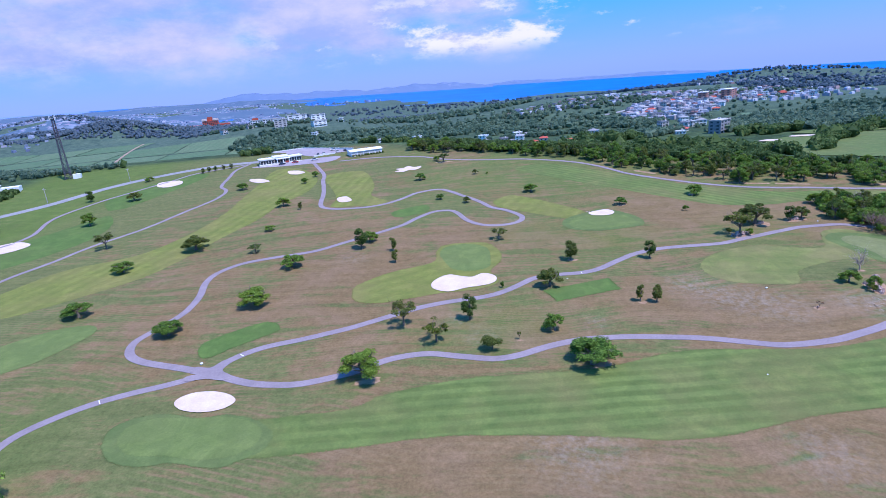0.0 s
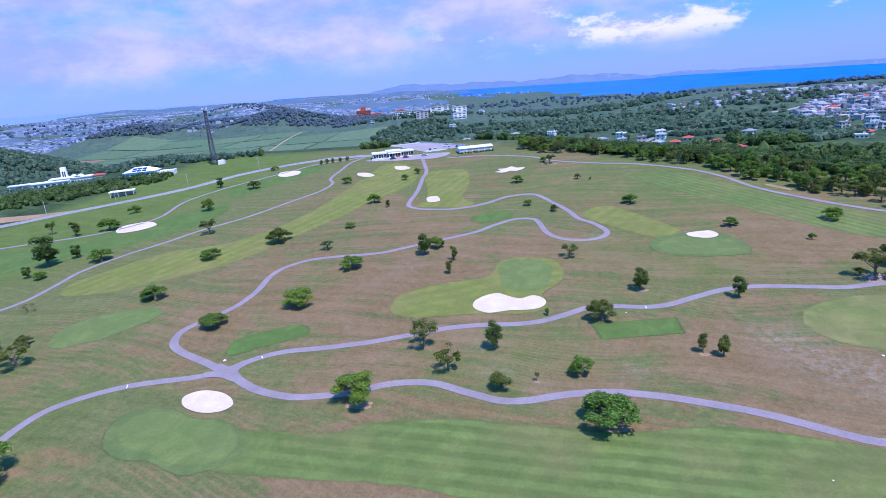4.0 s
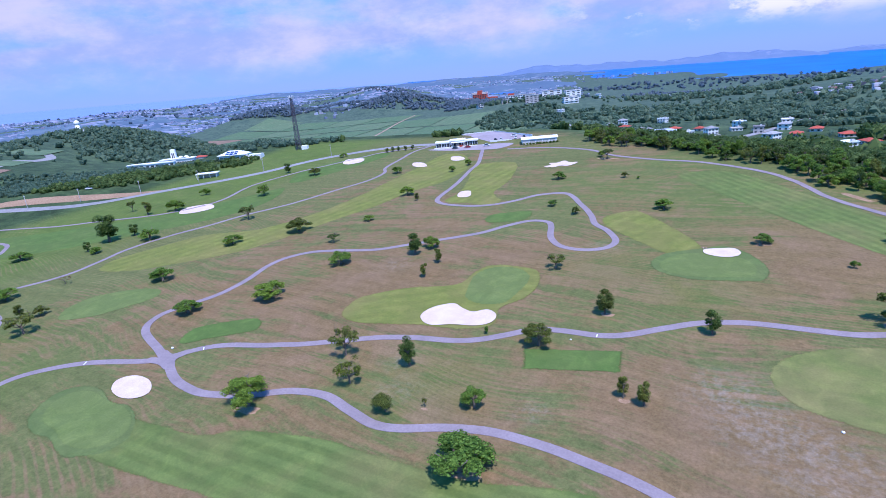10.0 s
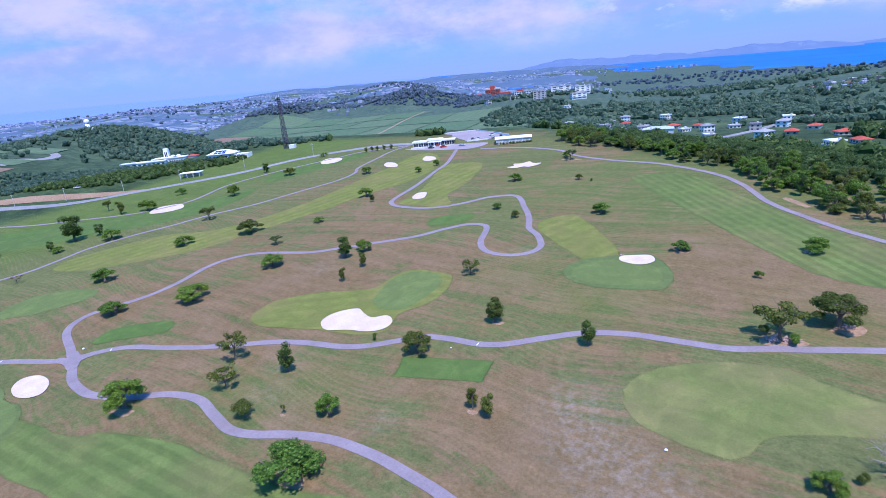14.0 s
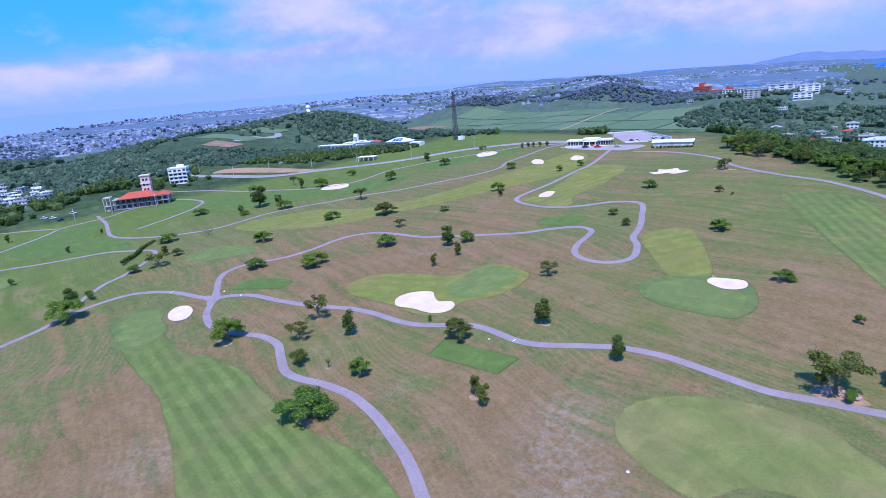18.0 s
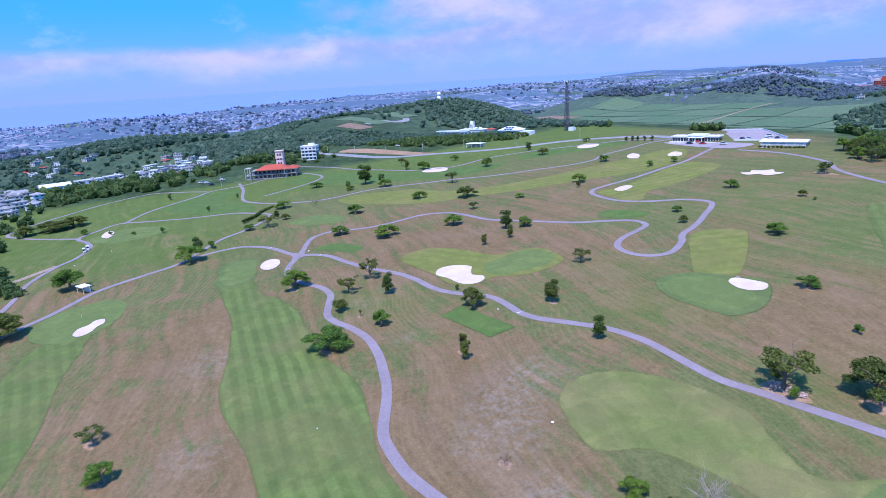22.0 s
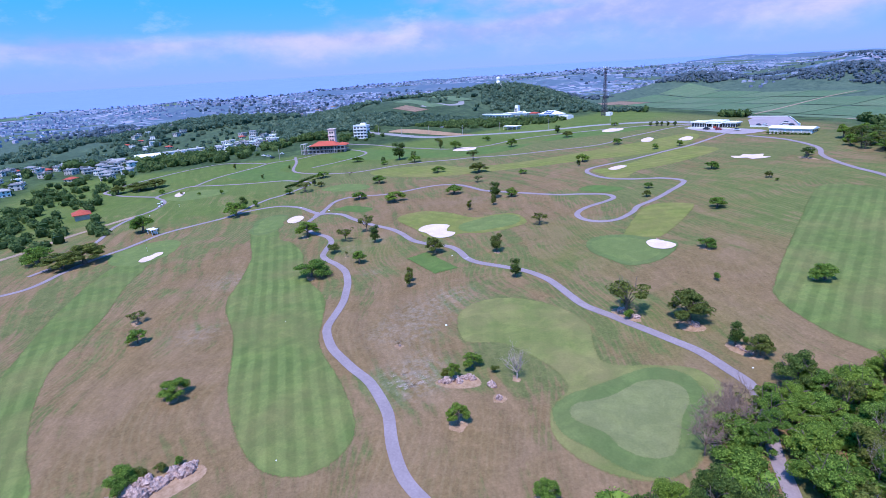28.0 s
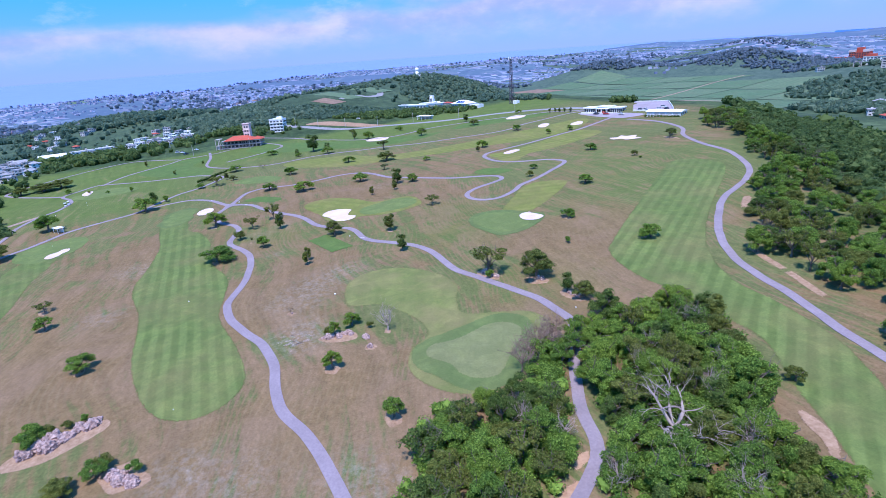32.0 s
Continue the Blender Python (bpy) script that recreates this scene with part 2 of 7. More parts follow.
def soft_edge(nodes, links, bsdf, p, width):
    """Lets a patch thin out, blade by blade, into the grass round it."""
    blades = noise_tex(nodes, links, 7.0, 3, 0.65, p)
    slow = noise_tex(nodes, links, 0.35, 4, 0.65, p)
    d = maths(nodes, links, "DIVIDE", attr(nodes, "rim"), width)
    d = maths(nodes, links, "ADD", d, maths(nodes, links, "MULTIPLY", maths(nodes, links, "SUBTRACT", blades, 0.5), 2.4))
    d = maths(nodes, links, "ADD", d, maths(nodes, links, "MULTIPLY", maths(nodes, links, "SUBTRACT", slow, 0.5), 1.1))
    links.new(maths(nodes, links, "GREATER_THAN", d, 0.5), bsdf.inputs["Alpha"])


def turf(name, light, dark, dry, stripe=0.0, stripe_w=2.4, dry_amount=0.3, edge=0.9):
    """Mown grass: two greens by mowing direction, dry spots, blades as fine relief."""
    m, nodes, links, bsdf = node_mat(name)
    p = place(nodes)
    big = noise_tex(nodes, links, 0.055, 5, 0.6, p)
    mid = noise_tex(nodes, links, 0.35, 5, 0.65, p)
    fine = noise_tex(nodes, links, 2.6, 6, 0.78, p)
    col = ramp(nodes, links, mid, [(0.3, dark), (0.72, light)])
    if stripe:
        s = attr(nodes, "lane")
        wob = maths(nodes, links, "MULTIPLY", big, 1.6)
        s = maths(nodes, links, "ADD", s, wob)
        w = maths(nodes, links, "SINE", maths(nodes, links, "MULTIPLY", s, math.pi / stripe_w))
        band = ramp(nodes, links, maths(nodes, links, "ADD", maths(nodes, links, "MULTIPLY", w, 0.5), 0.5), [(0.28, (0, 0, 0)), (0.72, (1, 1, 1))])
        amount = maths(nodes, links, "MULTIPLY", maths(nodes, links, "MULTIPLY", band, stripe), maths(nodes, links, "ADD", maths(nodes, links, "MULTIPLY", mid, 1.0), 0.35))
        amount = maths(nodes, links, "MULTIPLY", amount, ramp(nodes, links, noise_tex(nodes, links, 0.035, 3, 0.5, p), [(0.36, (0.45, 0.45, 0.45)), (0.6, (1.1, 1.1, 1.1))]))
        col = blend(nodes, links, amount, col, tuple(min(1, c * 1.9 + 0.01) for c in light))
    dryness = ramp(nodes, links, big, [(0.42, (0, 0, 0)), (0.68, (1, 1, 1))])
    col = blend(nodes, links, maths(nodes, links, "MULTIPLY", dryness, dry_amount), col, dry)
    col = blend(nodes, links, 0.36, col, ramp(nodes, links, fine, [(0.28, (0.3, 0.3, 0.3)), (0.72, (0.72, 0.72, 0.72))]), "OVERLAY")
    worn = ramp(nodes, links, noise_tex(nodes, links, 0.16, 6, 0.72, p, 0.6), [(0.46, (0.40, 0.40, 0.40)), (0.66, (0.62, 0.60, 0.56))])
    col = blend(nodes, links, 0.55, col, worn, "OVERLAY")
    links.new(col, bsdf.inputs["Base Color"])
    bsdf.inputs["Roughness"].default_value = 0.95
    bsdf.inputs["Specular IOR Level"].default_value = 0.15
    bump(nodes, links, bsdf, fine, 0.35, 0.06)
    soft_edge(nodes, links, bsdf, p, edge)
    return m


def ground_mat():
    """Rough grass, half dried out, with bare soil; woodland floor and cropland further out, tinted with haze."""
    m, nodes, links, bsdf = node_mat("rough_grass")
    p = place(nodes)
    big = noise_tex(nodes, links, 0.024, 6, 0.62, p, 0.4)
    mid = noise_tex(nodes, links, 0.13, 7, 0.7, p, 0.3)
    patchy = noise_tex(nodes, links, 0.5, 7, 0.72, p)
    fine = noise_tex(nodes, links, 1.9, 7, 0.78, p)
    # mower tracks that bend with the slopes
    warp = nodes.new("ShaderNodeTexNoise")
    warp.inputs["Scale"].default_value, warp.inputs["Detail"].default_value = 0.011, 2.0
    links.new(p, warp.inputs["Vector"])
    wv = nodes.new("ShaderNodeVectorMath")
    wv.operation = "MULTIPLY_ADD"
    links.new(warp.outputs["Color"], wv.inputs[0])
    wv.inputs[1].default_value = (46, 46, 0)
    links.new(p, wv.inputs[2])
    stretch = nodes.new("ShaderNodeMapping")
    stretch.inputs["Rotation"].default_value = (0, 0, 0.24)
    stretch.inputs["Scale"].default_value = (0.014, 0.30, 0.0)
    links.new(wv.outputs[0], stretch.inputs[0])
    track = noise_tex(nodes, links, 1.0, 3, 0.6, stretch.outputs[0])
    comb = noise_tex(nodes, links, 3.1, 2, 0.5, stretch.outputs[0])
    across = nodes.new("ShaderNodeVectorMath")
    across.operation = "DOT_PRODUCT"
    links.new(wv.outputs[0], across.inputs[0])
    across.inputs[1].default_value = (0.24, 0.97, 0.0)
    rut = maths(nodes, links, "SINE", maths(nodes, links, "MULTIPLY", across.outputs["Value"], 2 * math.pi / 1.5))
    rut = maths(nodes, links, "MULTIPLY", ramp(nodes, links, maths(nodes, links, "ADD", maths(nodes, links, "MULTIPLY", rut, 0.5), 0.5), [(0.55, (0, 0, 0)), (0.95, (1, 1, 1))]), ramp(nodes, links, noise_tex(nodes, links, 0.045, 4, 0.6, p), [(0.40, (0, 0, 0)), (0.60, (1, 1, 1))]))
    green = ramp(nodes, links, patchy, [(0.28, (0.09, 0.106, 0.035)), (0.5, (0.132, 0.138, 0.047)), (0.75, (0.182, 0.168, 0.064))])
    brown = ramp(nodes, links, patchy, [(0.25, (0.138, 0.094, 0.042)), (0.52, (0.193, 0.124, 0.058)), (0.8, (0.262, 0.16, 0.085))])
    dry = attr(nodes, "dry")
    mixf = maths(nodes, links, "ADD", dry, maths(nodes, links, "MULTIPLY", maths(nodes, links, "SUBTRACT", big, 0.5), 2.8))
    mixf = maths(nodes, links, "ADD", mixf, maths(nodes, links, "MULTIPLY", maths(nodes, links, "SUBTRACT", mid, 0.5), 2.0))
    mixf = maths(nodes, links, "ADD", mixf, maths(nodes, links, "MULTIPLY", maths(nodes, links, "SUBTRACT", track, 0.5), 2.0))
    mixf = maths(nodes, links, "ADD", mixf, maths(nodes, links, "MULTIPLY", maths(nodes, links, "SUBTRACT", comb, 0.5), 0.7))
    mixf = maths(nodes, links, "ADD", mixf, maths(nodes, links, "MULTIPLY", rut, 0.28))
    sel = ramp(nodes, links, mixf, [(0.2, (0, 0, 0)), (0.72, (1, 1, 1))])
    col = blend(nodes, links, sel, green, brown)
    chalk = maths(nodes, links, "MULTIPLY", attr(nodes, "chalk"), ramp(nodes, links, noise_tex(nodes, links, 0.6, 8, 0.8, p), [(0.44, (0, 0, 0)), (0.7, (0.55, 0.55, 0.55))]))
    col = blend(nodes, links, chalk, col, (0.36, 0.31, 0.265))
    lush = attr(nodes, "lush")
    col = blend(nodes, links, lush, col, ramp(nodes, links, mid, [(0.3, (0.075, 0.12, 0.022)), (0.7, (0.125, 0.168, 0.036))]))
    crop = noise_tex(nodes, links, 0.012, 5, 0.7, p)
    wild = ramp(nodes, links, crop, [(0.3, (0.03, 0.052, 0.022)), (0.52, (0.058, 0.088, 0.036)), (0.66, (0.09, 0.125, 0.052)), (0.78, (0.15, 0.135, 0.085))])
    scrub = noise_tex(nodes, links, 0.09, 7, 0.75, p, 0.5)
    wild = blend(nodes, links, 0.85, wild, ramp(nodes, links, scrub, [(0.36, (0.2, 0.22, 0.24)), (0.64, (0.72, 0.70, 0.66))]), "OVERLAY")
    # distance haze painted into the ground colour as a bluish green
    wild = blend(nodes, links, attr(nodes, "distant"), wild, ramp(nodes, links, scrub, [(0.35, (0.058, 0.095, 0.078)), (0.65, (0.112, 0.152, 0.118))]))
    col = blend(nodes, links, attr(nodes, "wild"), col, wild)
    col = blend(nodes, links, maths(nodes, links, "MULTIPLY", maths(nodes, links, "MULTIPLY", rut, 0.22), maths(nodes, links, "SUBTRACT", 1.0, attr(nodes, "wild"))), col, (0.255, 0.185, 0.098))
    blotch = ramp(nodes, links, noise_tex(nodes, links, 0.05, 4, 0.6, p, 0.8), [(0.44, (0, 0, 0)), (0.66, (0.5, 0.5, 0.5))])
    col = blend(nodes, links, maths(nodes, links, "MULTIPLY", maths(nodes, links, "MULTIPLY", blotch, sel), maths(nodes, links, "SUBTRACT", 1.0, attr(nodes, "wild"))), col, (0.25, 0.158, 0.095))
    col = blend(nodes, links, 0.52, col, ramp(nodes, links, fine, [(0.28, (0.22, 0.22, 0.22)), (0.72, (0.78, 0.78, 0.78))]), "OVERLAY")
    col = blend(nodes, links, 0.28, col, ramp(nodes, links, track, [(0.3, (0.3, 0.3, 0.3)), (0.7, (0.7, 0.7, 0.7))]), "OVERLAY")
    links.new(col, bsdf.inputs["Base Color"])
    bsdf.inputs["Roughness"].default_value = 0.95
    bsdf.inputs["Specular IOR Level"].default_value = 0.1
    bump(nodes, links, bsdf, fine, 0.6, 0.14)
    return m


def mottled(name, a, b, scale=1.0, rough=0.85, relief=0.2, spec=0.3, dist=0.03, vary=0.0, edge=0.0):
    m, nodes, links, bsdf = node_mat(name)
    p = place(nodes)
    n = noise_tex(nodes, links, scale, 6, 0.65, p)
    big = noise_tex(nodes, links, scale * 0.09, 4, 0.6, p)
    col = ramp(nodes, links, n, [(0.3, a), (0.7, b)])
    col = blend(nodes, links, 0.4, col, ramp(nodes, links, big, [(0.3, (0.36, 0.36, 0.36)), (0.7, (0.64, 0.64, 0.64))]), "OVERLAY")
    if vary:
        o = nodes.new("ShaderNodeObjectInfo").outputs["Random"]
        col = blend(nodes, links, vary, col, ramp(nodes, links, o, [(0.0, (0.25, 0.25, 0.25)), (1.0, (0.8, 0.8, 0.8))]), "OVERLAY")
    links.new(col, bsdf.inputs["Base Color"])
    bsdf.inputs["Roughness"].default_value = rough
    bsdf.inputs["Specular IOR Level"].default_value = spec
    if relief:
        bump(nodes, links, bsdf, n, relief, dist)
    if edge:
        soft_edge(nodes, links, bsdf, p, edge)
    return m


def leafy(name, a, b, c):
    m, nodes, links, bsdf = node_mat(name)
    isl = nodes.new("ShaderNodeNewGeometry").outputs["Random Per Island"]
    o = nodes.new("ShaderNodeObjectInfo").outputs["Random"]
    col = ramp(nodes, links, isl, [(0.0, a), (0.6, b), (1.0, c)])
    col = blend(nodes, links, 0.5, col, ramp(nodes, links, o, [(0.0, (0.32, 0.36, 0.34)), (1.0, (0.68, 0.62, 0.52))]), "OVERLAY")
    links.new(col, bsdf.inputs["Base Color"])
    bsdf.inputs["Roughness"].default_value = 0.6
    bsdf.inputs["Specular IOR Level"].default_value = 0.12
    tr = nodes.new("ShaderNodeBsdfTranslucent")
    links.new(col, tr.inputs[0])
    mix = nodes.new("ShaderNodeMixShader")
    mix.inputs[0].default_value = 0.45
    links.new(bsdf.outputs[0], mix.inputs[1])
    links.new(tr.outputs[0], mix.inputs[2])
    links.new(mix.outputs[0], nodes["Material Output"].inputs[0])
    return m


M_GROUND = ground_mat()
M_FAIR = turf("fairway_turf", (0.132, 0.164, 0.043), (0.096, 0.133, 0.035), (0.188, 0.162, 0.062), 0.27, 1.7, 0.6, 0.9)
M_FAIR_BROWN = turf("parched_fairway_turf", (0.178, 0.19, 0.055), (0.142, 0.163, 0.046), (0.24, 0.186, 0.082), 0.08, 2.6, 0.75, 0.9)
M_FAIR_DRY = turf("dry_fairway_turf", (0.185, 0.19, 0.045), (0.145, 0.166, 0.036), (0.235, 0.19, 0.068), 0.16, 2.6, 0.6, 0.9)
M_APRON = turf("apron_turf", (0.132, 0.168, 0.054), (0.108, 0.147, 0.043), (0.175, 0.166, 0.064), 0.0, 2.4, 0.35, 0.8)
M_GREEN = turf("green_turf", (0.152, 0.19, 0.058), (0.128, 0.168, 0.046), (0.178, 0.182, 0.064), 0.0, 2.0, 0.25, 0.6)
M_GREEN_PALE = turf("pale_green_turf", (0.198, 0.203, 0.085), (0.17, 0.182, 0.069), (0.215, 0.19, 0.088), 0.0, 2.0, 0.25, 0.6)
M_TEE = turf("tee_turf", (0.11, 0.165, 0.04), (0.085, 0.14, 0.031), (0.155, 0.162, 0.054), 0.0, 2.0, 0.3, 0.9)
M_PATH = mottled("cart_path_concrete", (0.235, 0.183, 0.196), (0.30, 0.238, 0.25), 2.2, 0.85, 0.12, 0.2)
M_ROAD = mottled("worn_asphalt", (0.22, 0.205, 0.21), (0.32, 0.295, 0.29), 0.5, 0.9, 0.1, 0.2)
M_LOT = mottled("car_park_asphalt", (0.29, 0.235, 0.255), (0.36, 0.295, 0.31), 0.6, 0.9, 0.1, 0.2)
M_SOIL = mottled("bare_soil", (0.24, 0.16, 0.11), (0.40, 0.29, 0.22), 0.9, 0.95, 0.4, 0.1, 0.06)
M_SOIL_SOFT = mottled("bare_soil_in_grass", (0.25, 0.15, 0.085), (0.42, 0.27, 0.175), 1.1, 0.95, 0.5, 0.1, 0.08, 0.0, 0.5)
M_SAND = mottled("bunker_sand", (0.58, 0.43, 0.37), (0.70, 0.545, 0.475), 3.0, 0.95, 0.3, 0.1, 0.05)
M_ROCK = mottled("limestone", (0.15, 0.088, 0.075), (0.68, 0.48, 0.42), 1.9, 0.9, 1.0, 0.2, 0.4)
M_BARK = mottled("bark", (0.10, 0.08, 0.06), (0.22, 0.18, 0.14), 6.0, 0.9, 0.5, 0.1)
M_DEADWOOD = mottled("bleached_wood", (0.26, 0.195, 0.165), (0.50, 0.40, 0.345), 5.0, 0.85, 0.3, 0.1)
M_WHITE = mottled("white_render", (0.72, 0.71, 0.70), (0.84, 0.83, 0.81), 0.5, 0.8, 0.05, 0.3, 0.02, 0.25)
M_CREAM = mottled("weathered_concrete", (0.48, 0.44, 0.42), (0.66, 0.62, 0.58), 0.6, 0.85, 0.1, 0.2, 0.02, 0.5)
M_GREY = mottled("grey_concrete", (0.22, 0.21, 0.22), (0.36, 0.34, 0.35), 0.7, 0.85, 0.1, 0.2, 0.02, 0.4)
M_RED = mottled("red_roof_tiles", (0.36, 0.06, 0.035), (0.47, 0.10, 0.06), 1.5, 0.75, 0.3, 0.3, 0.05, 0.3)
M_PINK = mottled("pink_render", (0.60, 0.46, 0.42), (0.70, 0.56, 0.52), 0.5, 0.8, 0.05)
M_BLUE = mottled("blue_roof", (0.10, 0.22, 0.5), (0.14, 0.28, 0.6), 0.8, 0.6, 0.1)
M_SOLAR = mottled("solar_panel", (0.015, 0.03, 0.12), (0.03, 0.05, 0.2), 2.0, 0.2, 0.0, 0.6)
M_WINDOW = mottled("dark_glazing", (0.03, 0.035, 0.045), (0.06, 0.07, 0.085), 1.0, 0.15, 0.0, 0.6)
M_STEEL = mottled("galvanised_steel", (0.06, 0.052, 0.072), (0.11, 0.095, 0.12), 2.0, 0.6, 0.05)
M_HEDGE = leafy("hedge_leaves", (0.03, 0.06, 0.009), (0.065, 0.115, 0.016), (0.11, 0.17, 0.03))
M_LEAF = leafy("broad_leaves", (0.066, 0.122, 0.021), (0.160, 0.266, 0.043), (0.296, 0.435, 0.081))
M_LEAF_BRIGHT = leafy("young_leaves", (0.099, 0.165, 0.024), (0.187, 0.281, 0.042), (0.308, 0.424, 0.073))
M_LEAF_DARK = leafy("needle_leaves", (0.050, 0.086, 0.022), (0.102, 0.162, 0.036), (0.180, 0.246, 0.060))
M_LEAF_YELLOW = leafy("yellowing_leaves", (0.07, 0.10, 0.015), (0.14, 0.18, 0.025), (0.24, 0.26, 0.05))
M_LEAF_OLIVE = leafy("olive_leaves", (0.077, 0.099, 0.022), (0.154, 0.187, 0.040), (0.248, 0.275, 0.068))
M_LEAF_RUST = leafy("rusty_leaves", (0.13, 0.06, 0.03), (0.22, 0.10, 0.05), (0.3, 0.16, 0.09))
M_WOODS = leafy("woodland_leaves", (0.050, 0.089, 0.028), (0.101, 0.159, 0.047), (0.176, 0.237, 0.076))
# woods farther off: haze put into the leaf colours as a blue tint
M_WOODS_MID = leafy("haze_tinted_woodland_leaves", (0.074, 0.129, 0.090), (0.132, 0.201, 0.132), (0.205, 0.275, 0.185))
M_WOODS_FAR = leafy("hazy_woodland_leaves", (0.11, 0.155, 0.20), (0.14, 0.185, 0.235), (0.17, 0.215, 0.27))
M_CHALK = mottled("chalky_rubble", (0.22, 0.165, 0.12), (0.46, 0.37, 0.325), 2.4, 0.95, 0.6, 0.1, 0.1, 0.0, 1.3)
M_ORANGE = mottled("orange_clay", (0.34, 0.19, 0.11), (0.5, 0.31, 0.19), 0.8, 0.95, 0.4, 0.1, 0.06, 0.0, 0.5)
M_TWIG = mottled("pinkish_twigs", (0.20, 0.128, 0.095), (0.33, 0.23, 0.18), 5.0, 0.9, 0.3, 0.1)

# ---- the ground ----
def grid_lines(a, b, step, far):
    mid = list(np.arange(a, b + step / 2, step))
    lo, hi, d = [], [], step
    p = a
    while p > -far:
        d *= 1.105
        p -= d
        lo.append(p)
    p, d = mid[-1], step
    while p < far:
        d *= 1.105
        p += d
        hi.append(p)
    return np.array(lo[::-1] + mid + hi)


def float_attr(me, name, values):
    a = me.attributes.new(name, "FLOAT", "POINT")
    a.data.foreach_set("value", np.asarray(values, np.float32))


DRY_SPOTS = [(5, 74, 40, .35), (70, 76, 40, .3), (-35, 165, 34, .45), (-18, 140, 22, .3), (75, 118, 26, .35), (60, 205, 40, .25), (10, 185, 30, .3), (120, 100, 40, .05), (125, 165, 14, .6), (182, 184, 10, .9), (40, 40, 40, .1), (-60, 200, 40, .2), (180, 205, 8, .8), (92, 62, 24, .25), (103, 76, 18, .3), (67, 90, 12, .25), (85, 112, 16, .4), (126, 128, 14, .5), (90, 220, 16, .45), (42, 52, 18, .15), (136, 94, 16, .3), (88, 208, 14, .4), (103, 200, 18, .4), (29, 132, 16, .3), (150, 205, 10, .4)]
CHALK_SPOTS = [(70, 128, 6), (66, 137, 7), (78, 124, 8), (82, 118, 6), (104, 117, 6), (102, 116, 5), (105, 119, 5), (97, 120, 5), (145, 100, 7), (154, 118, 7), (138, 92, 6), (20, 76, 8), (-30, 178, 5), (30, 205, 4), (35, 120, 3), (2, 128, 4), (8, 118, 5), (57, 70, 6), (160, 125, 5)]
gx, gy = grid_lines(-312, 261, 3.0, 4700), grid_lines(-60, 420, 3.0, 4700)
GX, GY = np.meshgrid(gx, gy, indexing="ij")
rr = np.hypot(GX - FAR_X, GY - FAR_Y)
shrink = np.minimum(1, 4780 / rr)
GX, GY = FAR_X + (GX - FAR_X) * shrink, FAR_Y + (GY - FAR_Y) * shrink
GZ = hgt(GX, GY)
nx, ny = GX.shape
ids = np.arange(nx * ny).reshape(nx, ny)
quads = np.stack([ids[:-1, :-1], ids[1:, :-1], ids[1:, 1:], ids[:-1, 1:]], -1).reshape(-1, 4)
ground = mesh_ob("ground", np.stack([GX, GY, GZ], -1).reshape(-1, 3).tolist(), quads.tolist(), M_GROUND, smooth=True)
tagged(ground, "dry olive and brown rough grass over gently rolling hills", "ground", kind="structure")
dry = 0.33 + sum(a * np.exp(-((GX - x) ** 2 + (GY - y) ** 2) / (r * r)) for x, y, r, a in DRY_SPOTS)
dry -= 0.55 * smooth01((-95 - GX) / 60) + 0.12 * smooth01((GY - 220) / 60)
chalk = np.clip(sum(np.exp(-((GX - x) ** 2 + (GY - y) ** 2) / (r * r)) for x, y, r in CHALK_SPOTS), 0, 1)
lush = 0.85 * smooth01((-150 - GX) / 50) * smooth01((GX + 330) / 40) + 0.5 * np.exp(-((GX - 12) ** 2 + (GY - 122) ** 2) / 200) + 0.5 * np.exp(-((GX - 58) ** 2 + (GY - 178) ** 2) / 260)
lush = np.maximum(lush, 0.8 * smooth01((-62 - GX) / 40) * smooth01((125 - GY) / 60))
edge = np.maximum(np.maximum(np.maximum(-262 - GX, GX - 300), np.maximum(-70 - GY, GY - 395)), (GX - 14) * 0.561 + (GY - 345) * 0.828 - 4)
for bx, by, br, ba in ((18, 278, 38, 0.4), (58, 262, 40, 0.45), (46, 318, 34, 0.4), (36, 190, 16, 0.45), (97, 270, 26, 0.3), (50, 226, 22, 0.3), (110, 176, 18, 0.3)):
    lush = np.maximum(lush, ba * np.exp(-((GX - bx) ** 2 + (GY - by) ** 2) / (br * br)))
wild = smooth01(edge / 26 + 0.3)
float_attr(ground.data, "dry", dry.ravel())
float_attr(ground.data, "chalk", chalk.ravel())
float_attr(ground.data, "lush", np.clip(lush, 0, 1).ravel())
float_attr(ground.data, "wild", wild.ravel())
# strength of the painted haze tint, growing from 380 m outwards
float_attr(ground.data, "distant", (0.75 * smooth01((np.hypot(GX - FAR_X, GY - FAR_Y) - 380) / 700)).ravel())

# ---- the sea ----
def water_mat():
    m, nodes, links, bsdf = node_mat("sea_water")
    p = place(nodes)
    n = noise_tex(nodes, links, 0.004, 5, 0.6, p)
    links.new(ramp(nodes, links, n, [(0.3, (0.008, 0.10, 0.42)), (0.7, (0.015, 0.17, 0.58))]), bsdf.inputs["Base Color"])
    bsdf.inputs["Roughness"].default_value = 0.5
    bsdf.inputs["Specular IOR Level"].default_value = 0.12
    bump(nodes, links, bsdf, noise_tex(nodes, links, 0.05, 6, 0.7, p), 0.3, 1.0)
    return m


M_WATER = water_mat()


